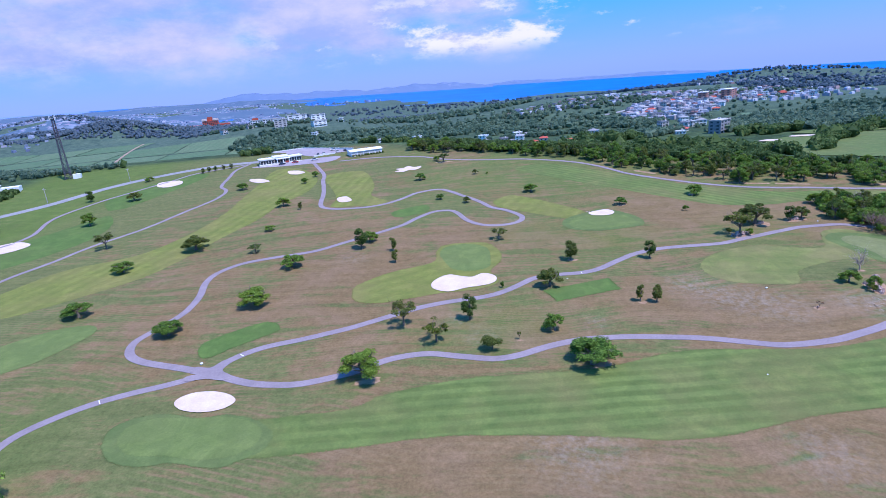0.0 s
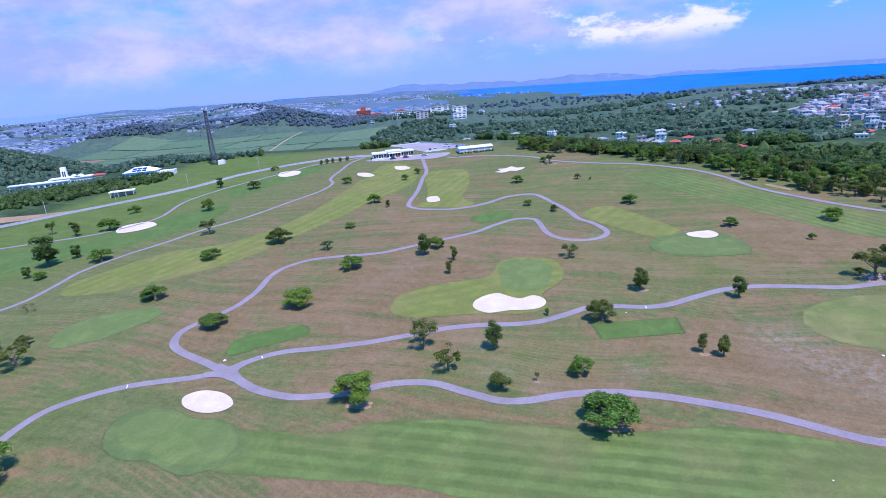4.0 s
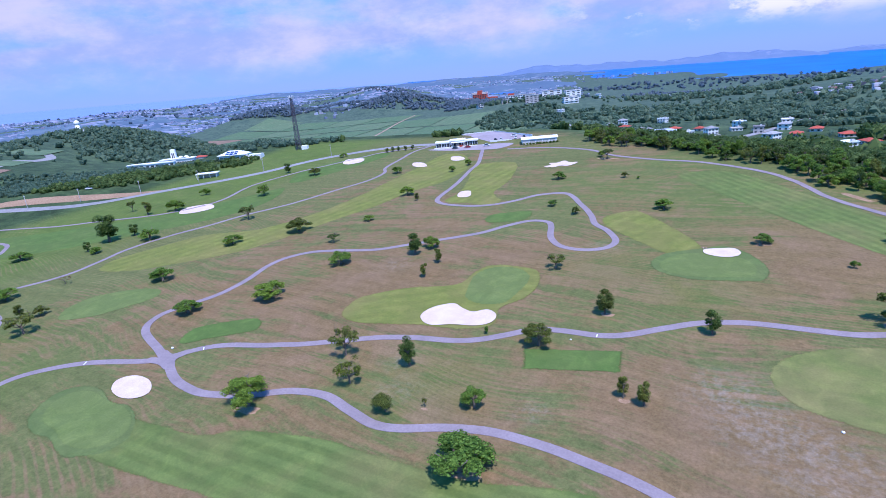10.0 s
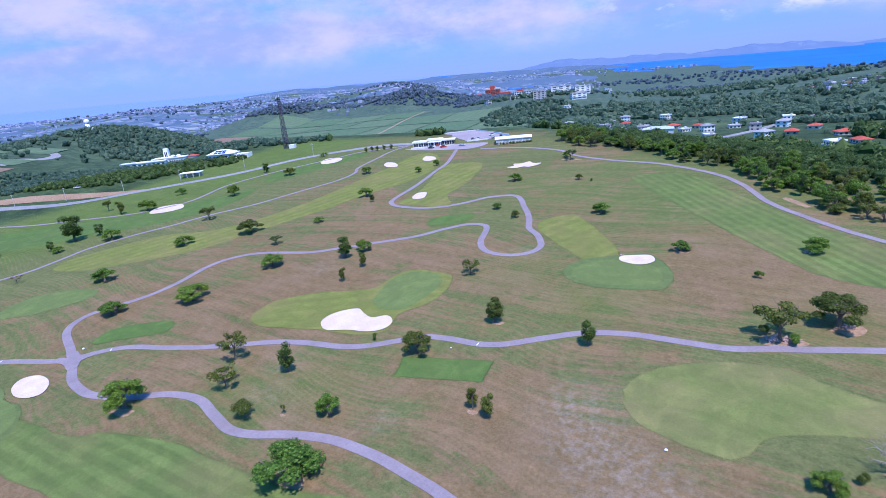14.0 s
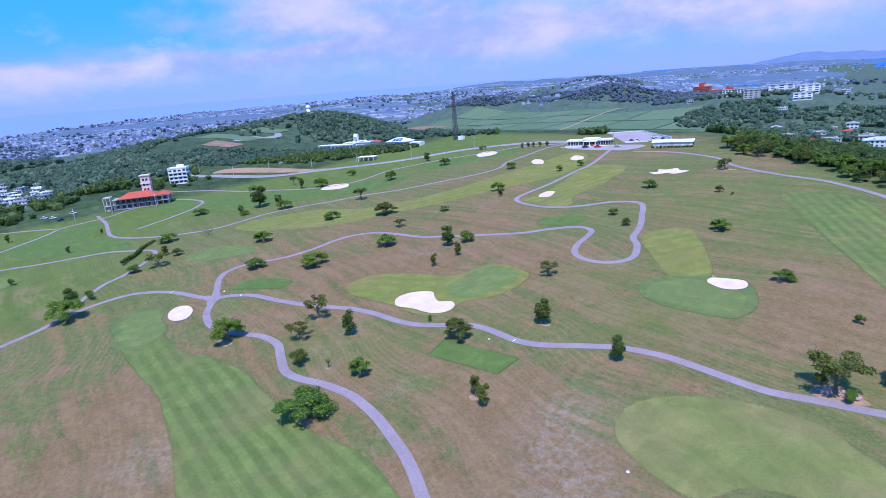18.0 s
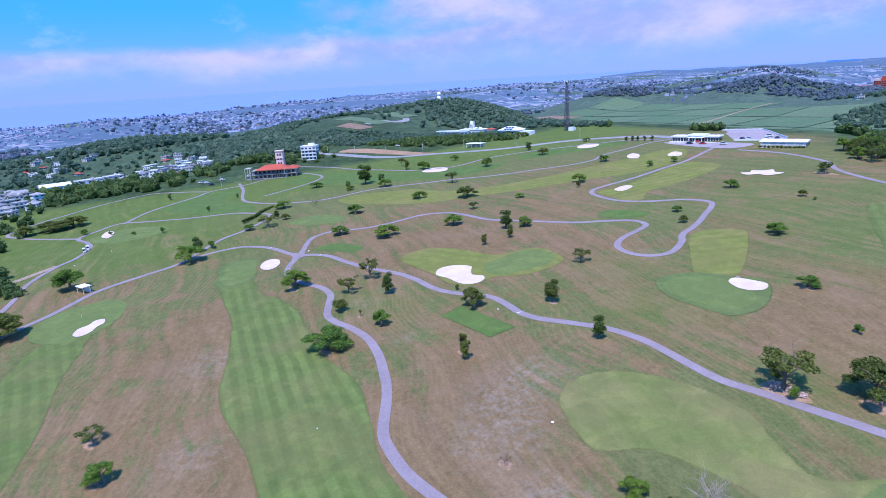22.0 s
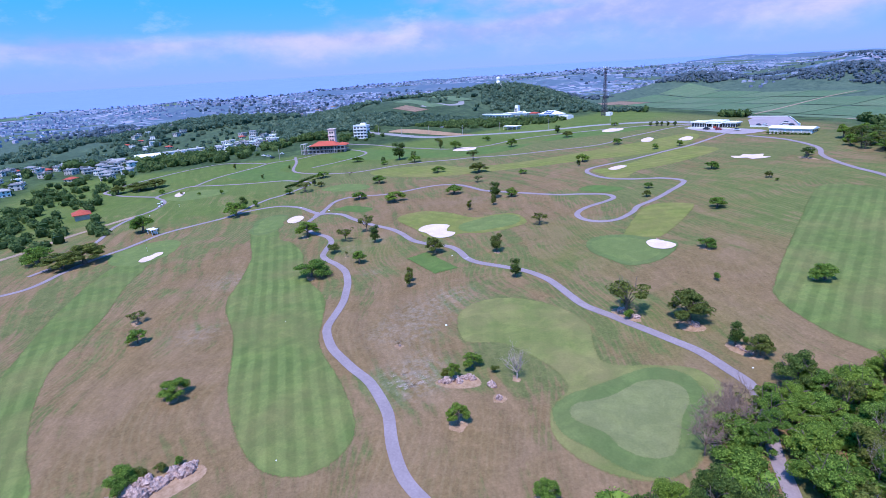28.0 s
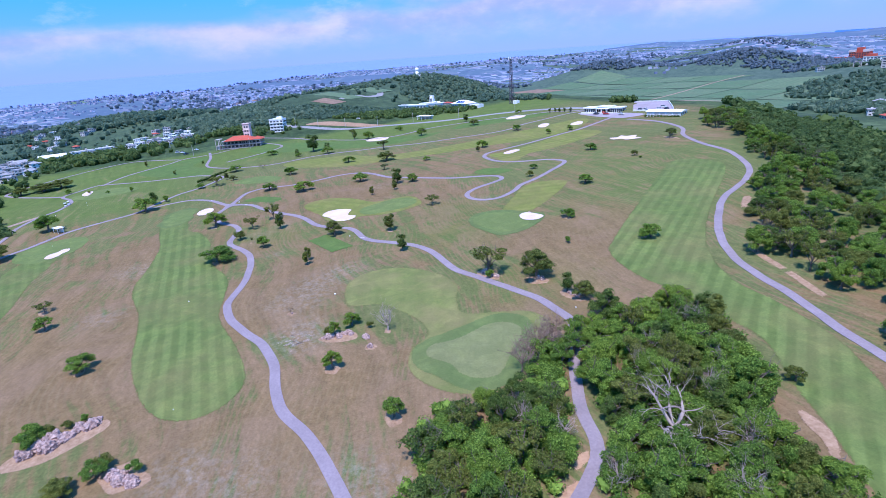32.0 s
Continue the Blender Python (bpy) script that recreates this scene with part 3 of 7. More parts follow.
def sea_sheet(name, az0, az1, rings, material, label, kind):
    v, f = [], []
    for r in rings:
        for k in range(121):
            az = radians(az0 + (az1 - az0) * k / 120)
            q = r
            if r <= 1:
                start = float(west_shore(math.degrees(az))) - 60
                q = start + (4790 - start) * r
            x, y = FAR_X - q * math.sin(az), FAR_Y + q * math.cos(az)
            v.append((x, y, -54.5 + 0.0135 * q + float(far_lift(x, y))))
    for i in range(len(rings) - 1):
        for k in range(120):
            a = i * 121 + k
            f.append((a, a + 1, a + 122, a + 121))
    return tagged(mesh_ob(name, v, f, material, smooth=True), label, kind, kind="structure")


sea_sheet("water", -110, 32, [1900, 2600, 3400, 4200, 4790], M_WATER, "deep blue sea out to the horizon", "sea")


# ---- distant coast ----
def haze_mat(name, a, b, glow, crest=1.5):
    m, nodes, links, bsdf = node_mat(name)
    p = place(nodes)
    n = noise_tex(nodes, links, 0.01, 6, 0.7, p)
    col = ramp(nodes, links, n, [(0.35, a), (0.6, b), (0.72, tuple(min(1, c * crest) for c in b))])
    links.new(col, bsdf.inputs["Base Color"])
    # the painted haze colour also glows, though nothing here is a lamp
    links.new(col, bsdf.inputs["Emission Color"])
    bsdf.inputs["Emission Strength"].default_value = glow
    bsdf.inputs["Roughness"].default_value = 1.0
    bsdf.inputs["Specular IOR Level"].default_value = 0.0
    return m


def ridge_line(name, az0, az1, r, top, seed, material, label):
    """A long far hill line, rounded towards the viewer."""
    rs = np.random.default_rng(seed)
    n = int((az1 - az0) * 5) + 2
    ph = rs.uniform(0, 6.28, 5)
    v, f = [], []
    for k in range(n):
        s = k / (n - 1)
        az = radians(az0 + (az1 - az0) * s)
        fade = min(1, 8 * s, 8 * (1 - s))
        hh = top * fade * (0.72 + 0.14 * math.sin(9 * s + ph[0]) + 0.10 * math.sin(23 * s + ph[1]) + 0.07 * math.sin(57 * s + ph[2]) + 0.04 * math.sin(131 * s + ph[3]))
        for j, (dr, q) in enumerate(((-260, -0.2), (-150, 0.35), (-60, 0.8), (0, 1.0), (80, 0.7))):
            rad = r + dr
            x, y = FAR_X - rad * math.sin(az), FAR_Y + rad * math.cos(az)
            z0 = -52 + 0.0135 * rad + float(far_lift(x, y))
            v.append((x, y, z0 + (hh * q if q > 0 else -8)))
    for k in range(n - 1):
        for j in range(4):
            a = k * 5 + j
            f.append((a, a + 1, a + 6, a + 5))
    return tagged(mesh_ob(name, v, f, material, smooth=True), label, "distant hills", kind="structure")


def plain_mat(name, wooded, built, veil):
    """Small fields, woods and roofs of far land, too far off to tell apart, with haze painted over them."""
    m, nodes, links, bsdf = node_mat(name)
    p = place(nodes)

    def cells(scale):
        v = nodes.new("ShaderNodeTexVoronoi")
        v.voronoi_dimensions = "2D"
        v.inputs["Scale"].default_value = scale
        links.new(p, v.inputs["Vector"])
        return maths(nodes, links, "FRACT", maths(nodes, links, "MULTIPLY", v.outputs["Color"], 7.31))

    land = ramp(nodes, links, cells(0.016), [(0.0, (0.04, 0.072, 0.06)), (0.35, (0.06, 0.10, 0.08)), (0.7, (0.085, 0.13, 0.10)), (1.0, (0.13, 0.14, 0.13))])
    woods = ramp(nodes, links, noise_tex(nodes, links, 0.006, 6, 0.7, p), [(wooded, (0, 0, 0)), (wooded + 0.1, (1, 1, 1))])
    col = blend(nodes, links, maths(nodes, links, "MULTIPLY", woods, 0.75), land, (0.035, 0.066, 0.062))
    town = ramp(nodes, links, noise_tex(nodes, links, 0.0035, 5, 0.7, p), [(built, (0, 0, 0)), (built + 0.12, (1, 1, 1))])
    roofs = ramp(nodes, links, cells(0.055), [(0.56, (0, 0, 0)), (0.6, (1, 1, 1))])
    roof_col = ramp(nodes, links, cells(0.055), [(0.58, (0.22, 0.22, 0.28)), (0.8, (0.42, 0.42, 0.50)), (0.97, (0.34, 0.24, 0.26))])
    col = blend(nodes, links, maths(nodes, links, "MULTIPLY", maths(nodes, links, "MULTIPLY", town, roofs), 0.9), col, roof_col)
    # aerial haze as paint: pale blue mixed into the colour, which also glows
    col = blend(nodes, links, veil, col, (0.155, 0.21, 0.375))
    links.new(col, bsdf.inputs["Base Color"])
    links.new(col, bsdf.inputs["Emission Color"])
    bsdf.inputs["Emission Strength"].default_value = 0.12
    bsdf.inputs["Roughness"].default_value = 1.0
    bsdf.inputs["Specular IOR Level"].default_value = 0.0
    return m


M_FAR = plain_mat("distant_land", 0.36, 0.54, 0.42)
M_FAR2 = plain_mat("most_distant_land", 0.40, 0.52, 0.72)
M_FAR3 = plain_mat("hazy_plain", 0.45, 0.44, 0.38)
# sea painted in the tone of horizon haze and made to glow
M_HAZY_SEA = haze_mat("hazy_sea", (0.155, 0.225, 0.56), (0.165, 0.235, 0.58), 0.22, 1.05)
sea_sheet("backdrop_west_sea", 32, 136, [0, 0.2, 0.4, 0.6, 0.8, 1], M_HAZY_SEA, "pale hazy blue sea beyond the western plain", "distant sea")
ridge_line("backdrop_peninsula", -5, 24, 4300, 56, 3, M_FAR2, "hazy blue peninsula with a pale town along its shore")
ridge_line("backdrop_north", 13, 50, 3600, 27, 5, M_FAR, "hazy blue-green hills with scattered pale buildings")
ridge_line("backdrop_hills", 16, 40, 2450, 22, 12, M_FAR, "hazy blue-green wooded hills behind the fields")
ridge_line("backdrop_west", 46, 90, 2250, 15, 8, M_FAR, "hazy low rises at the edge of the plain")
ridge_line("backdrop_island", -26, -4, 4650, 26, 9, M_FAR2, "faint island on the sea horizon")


# sheet just above the far ground, carrying the painted haze colour
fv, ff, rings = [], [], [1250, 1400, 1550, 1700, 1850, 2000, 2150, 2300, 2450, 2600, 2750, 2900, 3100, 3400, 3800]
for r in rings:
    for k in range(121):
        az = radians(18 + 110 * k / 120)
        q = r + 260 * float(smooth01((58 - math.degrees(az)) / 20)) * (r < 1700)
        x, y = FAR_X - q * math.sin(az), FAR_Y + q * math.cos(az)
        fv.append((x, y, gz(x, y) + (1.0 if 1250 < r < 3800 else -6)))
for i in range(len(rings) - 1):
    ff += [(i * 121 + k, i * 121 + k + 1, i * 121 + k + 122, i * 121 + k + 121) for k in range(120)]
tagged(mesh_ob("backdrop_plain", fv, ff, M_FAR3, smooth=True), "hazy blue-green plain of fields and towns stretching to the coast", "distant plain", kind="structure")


# ---- patches of mown grass, sand and paving ----
def patch(name, outline, material, up, label, category, lane=None, step=2.5, soft=6, rim=0.0):
    from mathutils.geometry import delaunay_2d_cdt
    edge = closed_spline(outline, soft) if soft else [Vector(p) for p in outline]
    xs, ys = [p.x for p in edge], [p.y for p in edge]
    px, py = np.meshgrid(np.arange(min(xs), max(xs), step), np.arange(min(ys), max(ys), step), indexing="ij")
    px = px + (np.arange(px.shape[1]) % 2) * step * 0.5
    ea = np.array([(p.x, p.y) for p in edge])
    eb = np.roll(ea, -1, 0) - ea

    def gap(va):
        q = va[:, None] - ea[None]
        s = np.clip((q * eb[None]).sum(-1) / ((eb ** 2).sum(-1)[None] + 1e-9), 0, 1)
        return np.sqrt(((q - s[..., None] * eb[None]) ** 2).sum(-1)).min(1)

    inset = min(1.8, step * 0.6)
    turn = np.sign((ea[:, 0] * np.roll(ea[:, 1], -1) - ea[:, 1] * np.roll(ea[:, 0], -1)).sum())
    side = np.roll(ea, -1, 0) - np.roll(ea, 1, 0)
    side = side / (np.linalg.norm(side, axis=1)[:, None] + 1e-9)
    ring = ea + np.c_[-side[:, 1], side[:, 0]] * turn * inset
    cand = np.c_[px.ravel(), py.ravel()]
    cand = cand[inside_poly(cand[:, 0], cand[:, 1], ea.tolist())]
    cand = cand[gap(cand) > inset * 1.5] if len(cand) else cand
    ring = ring[inside_poly(ring[:, 0], ring[:, 1], ea.tolist())]
    ring = ring[gap(ring) > inset * 0.85] if len(ring) else ring
    pts = edge + [Vector((a, b)) for a, b in np.concatenate([ring, cand])]
    n = len(edge)
    vs, _, fs, *_ = delaunay_2d_cdt(pts, [(i, (i + 1) % n) for i in range(n)], [], 1, 0.01)
    va = np.array([(v.x, v.y) for v in vs])
    d = gap(va)
    z = hgt(va[:, 0], va[:, 1]) + up * (0.4 + 0.6 * smooth01(d / 2) if up <= 0.045 else 1.0)
    if rim:
        z = z + rim * (0.6 - smooth01(d / 1.5)) + 0.02 * np.sin(va[:, 0] * 0.9) * np.sin(va[:, 1] * 1.1) * smooth01(d / 3)
    ob = mesh_ob(name, np.c_[va, z].tolist(), [tuple(f) for f in fs], material, smooth=True)
    float_attr(ob.data, "rim", d)
    if lane is not None:
        float_attr(ob.data, "lane", -math.sin(radians(lane)) * va[:, 0] + math.cos(radians(lane)) * va[:, 1])
    return tagged(ob, label, category, kind="structure")


patch("fairway", [(-44, 90), (-40, 80.5), (-24, 79.8), (-2, 81.2), (23, 78.4), (34, 76.2), (45, 76.2), (55, 78.2), (68, 80), (89, 80.4), (103, 82.2), (114.6, 85.4), (121.2, 89.4), (124, 94.6), (122.8, 100), (117.8, 104.4), (110, 105.4), (96, 104), (79, 101.2), (64, 103), (49, 104.6), (31, 100.6), (12, 100.4), (2, 100), (-14, 96.6), (-20.5, 92.6), (-31, 91.8)], M_FAIR, 0.04, "light green mown fairway striped along its length", "fairway", 0, 3.0, 6)
patch("fairway", [(92, 132), (98, 140), (111, 144.5), (119, 144), (122, 139.5), (127, 136.5), (133, 135.5), (141, 138.5), (145.5, 144), (146, 150), (143, 156), (135, 165), (130, 170), (123, 169), (119, 163.5), (114.5, 156), (108, 157), (99, 161), (88, 160), (77, 153.5), (73, 145), (77, 136)], M_FAIR_BROWN, 0.04, "yellowing green fairway curving round a large green", "fairway", -20, 3.0, 6)
patch("fairway", [(25.1, 225.3), (23.5, 234.5), (31.1, 241.7), (35.8, 240.1), (48.2, 224.6), (57.1, 210), (56.3, 202.6), (49.5, 201.2), (36.9, 212.6)], M_FAIR_DRY, 0.04, "pale green fairway mown in a diagonal pattern", "fairway", 60, 3.0, 6)
patch("fairway", [(-142.3, 146.4), (-148.7, 156.7), (-143.1, 174), (-134.4, 189.8), (-115.3, 200.2), (-105, 221.6), (-99.6, 249.4), (-99.7, 281.5), (-99.6, 306.1), (-98.9, 341.4), (-82.8, 340), (-66.6, 311.4), (-66.2, 281.9), (-74.2, 260.8), (-78.7, 237.1), (-87.9, 211.7), (-93.1, 192.9), (-100.2, 175.6), (-113.8, 161.1), (-127, 149.8)], M_FAIR_DRY, 0.04, "long pale yellow-green fairway beside the cart path", "fairway", 75, 3.0, 6)
patch("fairway", [(42, 290), (69, 251), (98, 213), (108, 203.5), (124, 199.8), (137, 201), (149, 199.6), (160, 198), (172, 190), (184, 183), (200, 172), (215, 160), (235, 165), (215, 182), (190, 194), (176, 204), (166, 209.5), (152, 213.5), (137, 216), (118, 229), (98, 252), (69, 291), (56, 299)], M_FAIR, 0.04, "broad striped fairway along the edge of the woods", "fairway", -54.5, 3.0, 6)
patch("fairway", [(50, 26.5), (32, 26), (5.4, 27), (-15, 30), (-24, 35), (-23, 44), (-11.5, 44.5), (10.5, 42.2), (31.6, 42.6), (52, 40), (63, 38.7), (81.5, 41.7), (97, 46.5), (112, 52), (120, 44), (108, 36), (82, 28)], M_FAIR, 0.04, "green fairway with wide mowing stripes", "fairway", 12, 3.0, 6)
patch("fairway", [(-62.2, 305.1), (-60.7, 317.6), (-45.3, 320.6), (-37.8, 310.3), (-31.7, 282.4), (-31.5, 262.9), (-22.8, 250.3), (-26.9, 244.2), (-36.3, 245.1), (-49.5, 247.4), (-49.3, 262), (-54.4, 282)], M_FAIR_DRY, 0.045, "pale striped fairway running up to a small bunker", "fairway", 80, 3.0, 6)
patch("apron", [(-65.3, 85.9), (-67, 91.6), (-63.5, 95.1), (-57.3, 96), (-50.2, 93.5), (-44.4, 94), (-38.2, 91.5), (-33.3, 86.7), (-33.6, 82.2), (-37.4, 79.2), (-40.7, 77.8), (-45.8, 78.7), (-50.2, 80.1), (-55.7, 79.8), (-61.6, 81.8)], M_APRON, 0.05, "darker collar of grass round a putting green", "grass collar", None, 3.0, 6)
patch("apron", [(-25.9, 142.2), (-27.5, 151.1), (-23.5, 156.7), (-15.7, 162.6), (-3.8, 167.8), (-2.4, 177.4), (0.7, 183.5), (9.3, 184.4), (15.9, 182.3), (19.1, 174), (18.7, 164.6), (14.4, 156.7), (16.2, 148.8), (9.6, 144), (-1.9, 142.8), (-10.4, 140.7), (-19.7, 139.3)], M_FAIR_DRY, 0.05, "short grass apron round a green and bunker", "grass collar", 30, 3.0, 6)
patch("apron", [(126, 137.6), (122.4, 139.6), (120.9, 143.2), (120.2, 148.4), (119.6, 154.4), (119, 160), (120.6, 164.2), (125, 166.8), (131, 165.4), (138, 160.6), (143.6, 154.2), (146, 149.4), (145, 144.6), (141, 141.2), (136, 139.4), (131, 137.2)], M_APRON, 0.05, "bright green collar of grass round a large green", "grass collar", None, 3.0, 6)
patch("apron", [(47.6, 188.8), (44.6, 195.5), (47.9, 202.8), (55.6, 207.6), (63.2, 211.3), (69.6, 206.2), (74.2, 196.4), (72.7, 188.1), (64.9, 186.1), (55.9, 185.3)], M_APRON, 0.05, "darker collar of grass round a putting green", "grass collar", None, 3.0, 6)
patch("green", [(-63, 87.1), (-63.5, 92), (-58.8, 94.5), (-51.8, 93.5), (-44.1, 93.1), (-37.9, 90.2), (-35.6, 86.7), (-36.6, 82.6), (-40.7, 80.5), (-45.5, 80.5), (-52, 82.2), (-58.5, 83.3)], M_GREEN, 0.06, "smooth pale green putting green", "putting green", None, 3.0, 6)
patch("green", [(1, 163.9), (-1.3, 175.5), (2.2, 182), (9.9, 182.7), (15.3, 177.1), (15.5, 167.4), (14.1, 160), (8.8, 157.6), (3.7, 159.1)], M_GREEN, 0.06, "smooth oval putting green above a bunker", "putting green", None, 3.0, 6)
patch("green", [(126, 141), (123.8, 143.2), (124.4, 148), (123.8, 152.6), (122.6, 156.8), (123.6, 161), (127, 163.2), (131, 162.2), (134.6, 158), (138.6, 154.4), (141.8, 150.6), (141.2, 146.4), (137.6, 143.9), (133, 143.4), (129, 141)], M_GREEN_PALE, 0.06, "large smooth three-lobed putting green", "putting green", None, 3.0, 6)
patch("green", [(48.7, 190.2), (47.3, 195.2), (49.9, 200.9), (56.4, 204.6), (66.9, 203), (71.3, 197), (70.4, 190.5), (62.9, 188.1), (55, 187.1)], M_GREEN, 0.06, "smooth putting green beside a bunker", "putting green", None, 3.0, 6)
patch("green", [(-111.9, 115.1), (-117.1, 121.5), (-116.4, 130.2), (-107.9, 138.3), (-98.4, 140.6), (-93.9, 136.1), (-95.5, 129.4), (-100.7, 120.1), (-106.8, 115.4)], M_GREEN, 0.05, "flat oval green on a hillside", "putting green", None, 3.0, 6)
patch("green", [(-25, 28), (-38.7, 26.5), (-48, 35), (-49, 46), (-41, 52), (-28, 51), (-20, 46), (-17, 37)], M_GREEN, 0.06, "oval putting green with a bunker beside it", "putting green", None, 3.0, 6)
patch("tee", [(-59.3, 116.9), (-61.7, 123.5), (-56.9, 128.9), (-47.6, 134.2), (-42.4, 129), (-46.5, 124.7), (-52.2, 120.6), (-55.5, 117.2)], M_TEE, 0.05, "long flat green teeing ground beside the path", "tee", None, 3.0, 3)
patch("tee", [(25.9, 140.6), (46.8, 146.1), (48.2, 137.5), (28.5, 132.4)], M_TEE, 0.05, "rectangular flat green teeing ground", "tee", None, 3.0, 0)
patch("tee", [(-20.8, 227.5), (-17.9, 233.6), (-6.7, 238.4), (-3.5, 233), (-6.1, 225.8), (-16.9, 221.7)], M_TEE, 0.05, "small flat green teeing ground", "tee", None, 3.0, 3)
patch("sand_bunker", [(-54.6, 96.2), (-57.2, 98.8), (-56.6, 101), (-54, 102.3), (-49.7, 102), (-46.1, 100.2), (-44.4, 97.9), (-46, 95.6), (-50, 94.9)], M_SAND, 0.13, "white oval sand bunker with a clean edge", "bunker", None, 1.2, 6, 0.06)
patch("sand_bunker", [(-3.4, 146.4), (-4, 150.2), (-2.1, 153.7), (1.4, 156), (4.8, 154.2), (8.2, 153.1), (11.2, 155.2), (13.9, 154), (15.1, 151.5), (14.4, 148.6), (11.5, 146.6), (6, 145.6), (0.7, 143.8)], M_SAND, 0.13, "large peanut-shaped white sand bunker", "bunker", None, 1.2, 6, 0.06)
patch("sand_bunker", [(58.5, 203.8), (57.9, 207), (62, 208.7), (65.6, 209.2), (67.4, 206), (66, 203.1), (62.8, 202.1)], M_SAND, 0.13, "kidney-shaped white sand bunker by a green", "bunker", None, 1.2, 6, 0.06)
patch("sand_bunker", [(-47.5, 257.4), (-48.3, 263), (-44.2, 264.2), (-40.7, 256), (-44.8, 254)], M_SAND, 0.13, "small white sand bunker", "bunker", None, 1.2, 6, 0.06)
patch("sand_bunker", [(-23, 308.5), (-20.5, 311.5), (-22.5, 315.5), (-18.5, 316.5), (-15.8, 320.5), (-12.2, 317), (-8.2, 317.5), (-8.8, 313), (-11.5, 309.5), (-15, 310), (-18, 306.6)], M_SAND, 0.13, "white sand bunker with scalloped edge", "bunker", None, 1.2, 6, 0.06)
patch("sand_bunker", [(-86.4, 327.8), (-89.3, 335.7), (-82.8, 334.9), (-77.5, 328.3), (-81.1, 324.8)], M_SAND, 0.13, "small white sand bunker near the clubhouse", "bunker", None, 1.2, 6, 0.06)
patch("sand_bunker", [(-105.7, 315.3), (-108.4, 321.8), (-101.6, 321), (-94.5, 313.1), (-99.1, 310.9)], M_SAND, 0.13, "small white sand bunker on the slope", "bunker", None, 1.2, 6, 0.06)
patch("sand_bunker", [(-162.7, 322.3), (-165.8, 332.7), (-154.9, 334.5), (-149.6, 325.2), (-155, 318.5)], M_SAND, 0.13, "long white sand bunker below the road", "bunker", None, 1.2, 6, 0.06)
patch("sand_bunker", [(-184.8, 214.2), (-189.9, 222.4), (-181.3, 230.1), (-171.7, 225.1), (-173.1, 217.6), (-179.8, 213.1)], M_SAND, 0.13, "long white sand bunker beside the path", "bunker", None, 1.2, 6, 0.06)
patch("sand_bunker", [(-21.5, 39.6), (-26, 40.2), (-27.6, 42.6), (-30.4, 44.2), (-30.2, 46.6), (-26.6, 47), (-24.4, 45.4), (-21.2, 44.2), (-19.4, 41.8)], M_SAND, 0.13, "curved white sand bunker beside a green", "bunker", None, 1.2, 6, 0.06)
patch("sand_bunker", [(-156.2, 30.4), (-166, 31.7), (-163.1, 35.3), (-153.5, 35.3), (-150.1, 33.2)], M_SAND, 0.13, "small white sand bunker at the course edge", "bunker", None, 1.2, 6, 0.06)
patch("green", [(-150, 25), (-160, 30), (-166, 45), (-150, 62), (-138, 55), (-136, 38)], M_GREEN, 0.05, "putting green in a dark green slope", "putting green", None, 3.0)
patch("fairway", [(-150, 98), (-190, 62), (-215, 58), (-240, 85), (-235, 105), (-205, 92), (-175, 105)], M_TEE, 0.04, "fresh green fairway between two cart paths", "fairway", None, 4.0)
patch("fairway", [(-270, 150), (-235, 175), (-200, 205), (-178, 232), (-150, 300), (-140, 345), (-160, 345), (-180, 300), (-150, 250), (-150, 215), (-175, 180), (-205, 150), (-240, 130)], M_TEE, 0.035, "dark green fairway strip between path and road", "fairway", None, 4.0)


def strip(name, pts, width, up, material, label, category, thick=0.12, step=1.6):
    line = open_spline(pts, step)
    v, f = [], []
    for i, p in enumerate(line):
        d = (line[min(i + 1, len(line) - 1)] - line[max(i - 1, 0)]).normalized()
        nrm = Vector((-d.y, d.x))
        wob = 0.06 * math.sin(i * 0.9) + 0.05 * math.sin(i * 0.37 + 1)
        for s in (-0.5, -0.17, 0.17, 0.5):
            q = p + nrm * (width * s + (wob if abs(s) == 0.5 else 0))
            v.append((q.x, q.y, gz(q.x, q.y) + up))
        for s in (-0.5, 0.5):
            q = p + nrm * (width * s + wob)
            v.append((q.x, q.y, gz(q.x, q.y) + up - thick))
    for i in range(len(line) - 1):
        a, b = i * 6, i * 6 + 6
        f += [(a + j, b + j, b + j + 1, a + j + 1) for j in range(3)]
        f += [(a + 4, b + 4, b, a), (a + 3, b + 3, b + 5, a + 5)]
    return tagged(mesh_ob(name, v, f, material), label, category, kind="structure")


strip("cart_path", [(10, -60), (0, -25), (-4, -6), (-9, 7), (-22, 13.4), (-35, 20.4), (-46, 30), (-61, 40), (-68, 50), (-75, 63), (-84, 77), (-85, 91), (-75, 101), (-63, 106), (-53.5, 109.5)], 2.2, 0.075, M_PATH, "pale lavender-grey concrete golf cart path with soft edges", "cart path")
strip("cart_path", [(-53.5, 109.5), (-46, 105.5), (-40, 103.3), (-31.5, 102.6), (-22, 105.2), (-13, 110), (-5, 110.8), (3, 108.3), (9, 106.6), (15, 107.5), (24, 111), (34, 112.3), (46, 111), (57, 108.3), (65, 105), (71, 103.2), (80, 103.3), (90, 105.7), (101, 109.6), (112, 111), (124, 110), (132, 110.8), (140.5, 113.5), (149, 114.8), (158, 115.8), (175, 116), (200, 112)], 2.2, 0.081, M_PATH, "pale lavender-grey concrete golf cart path with soft edges", "cart path")
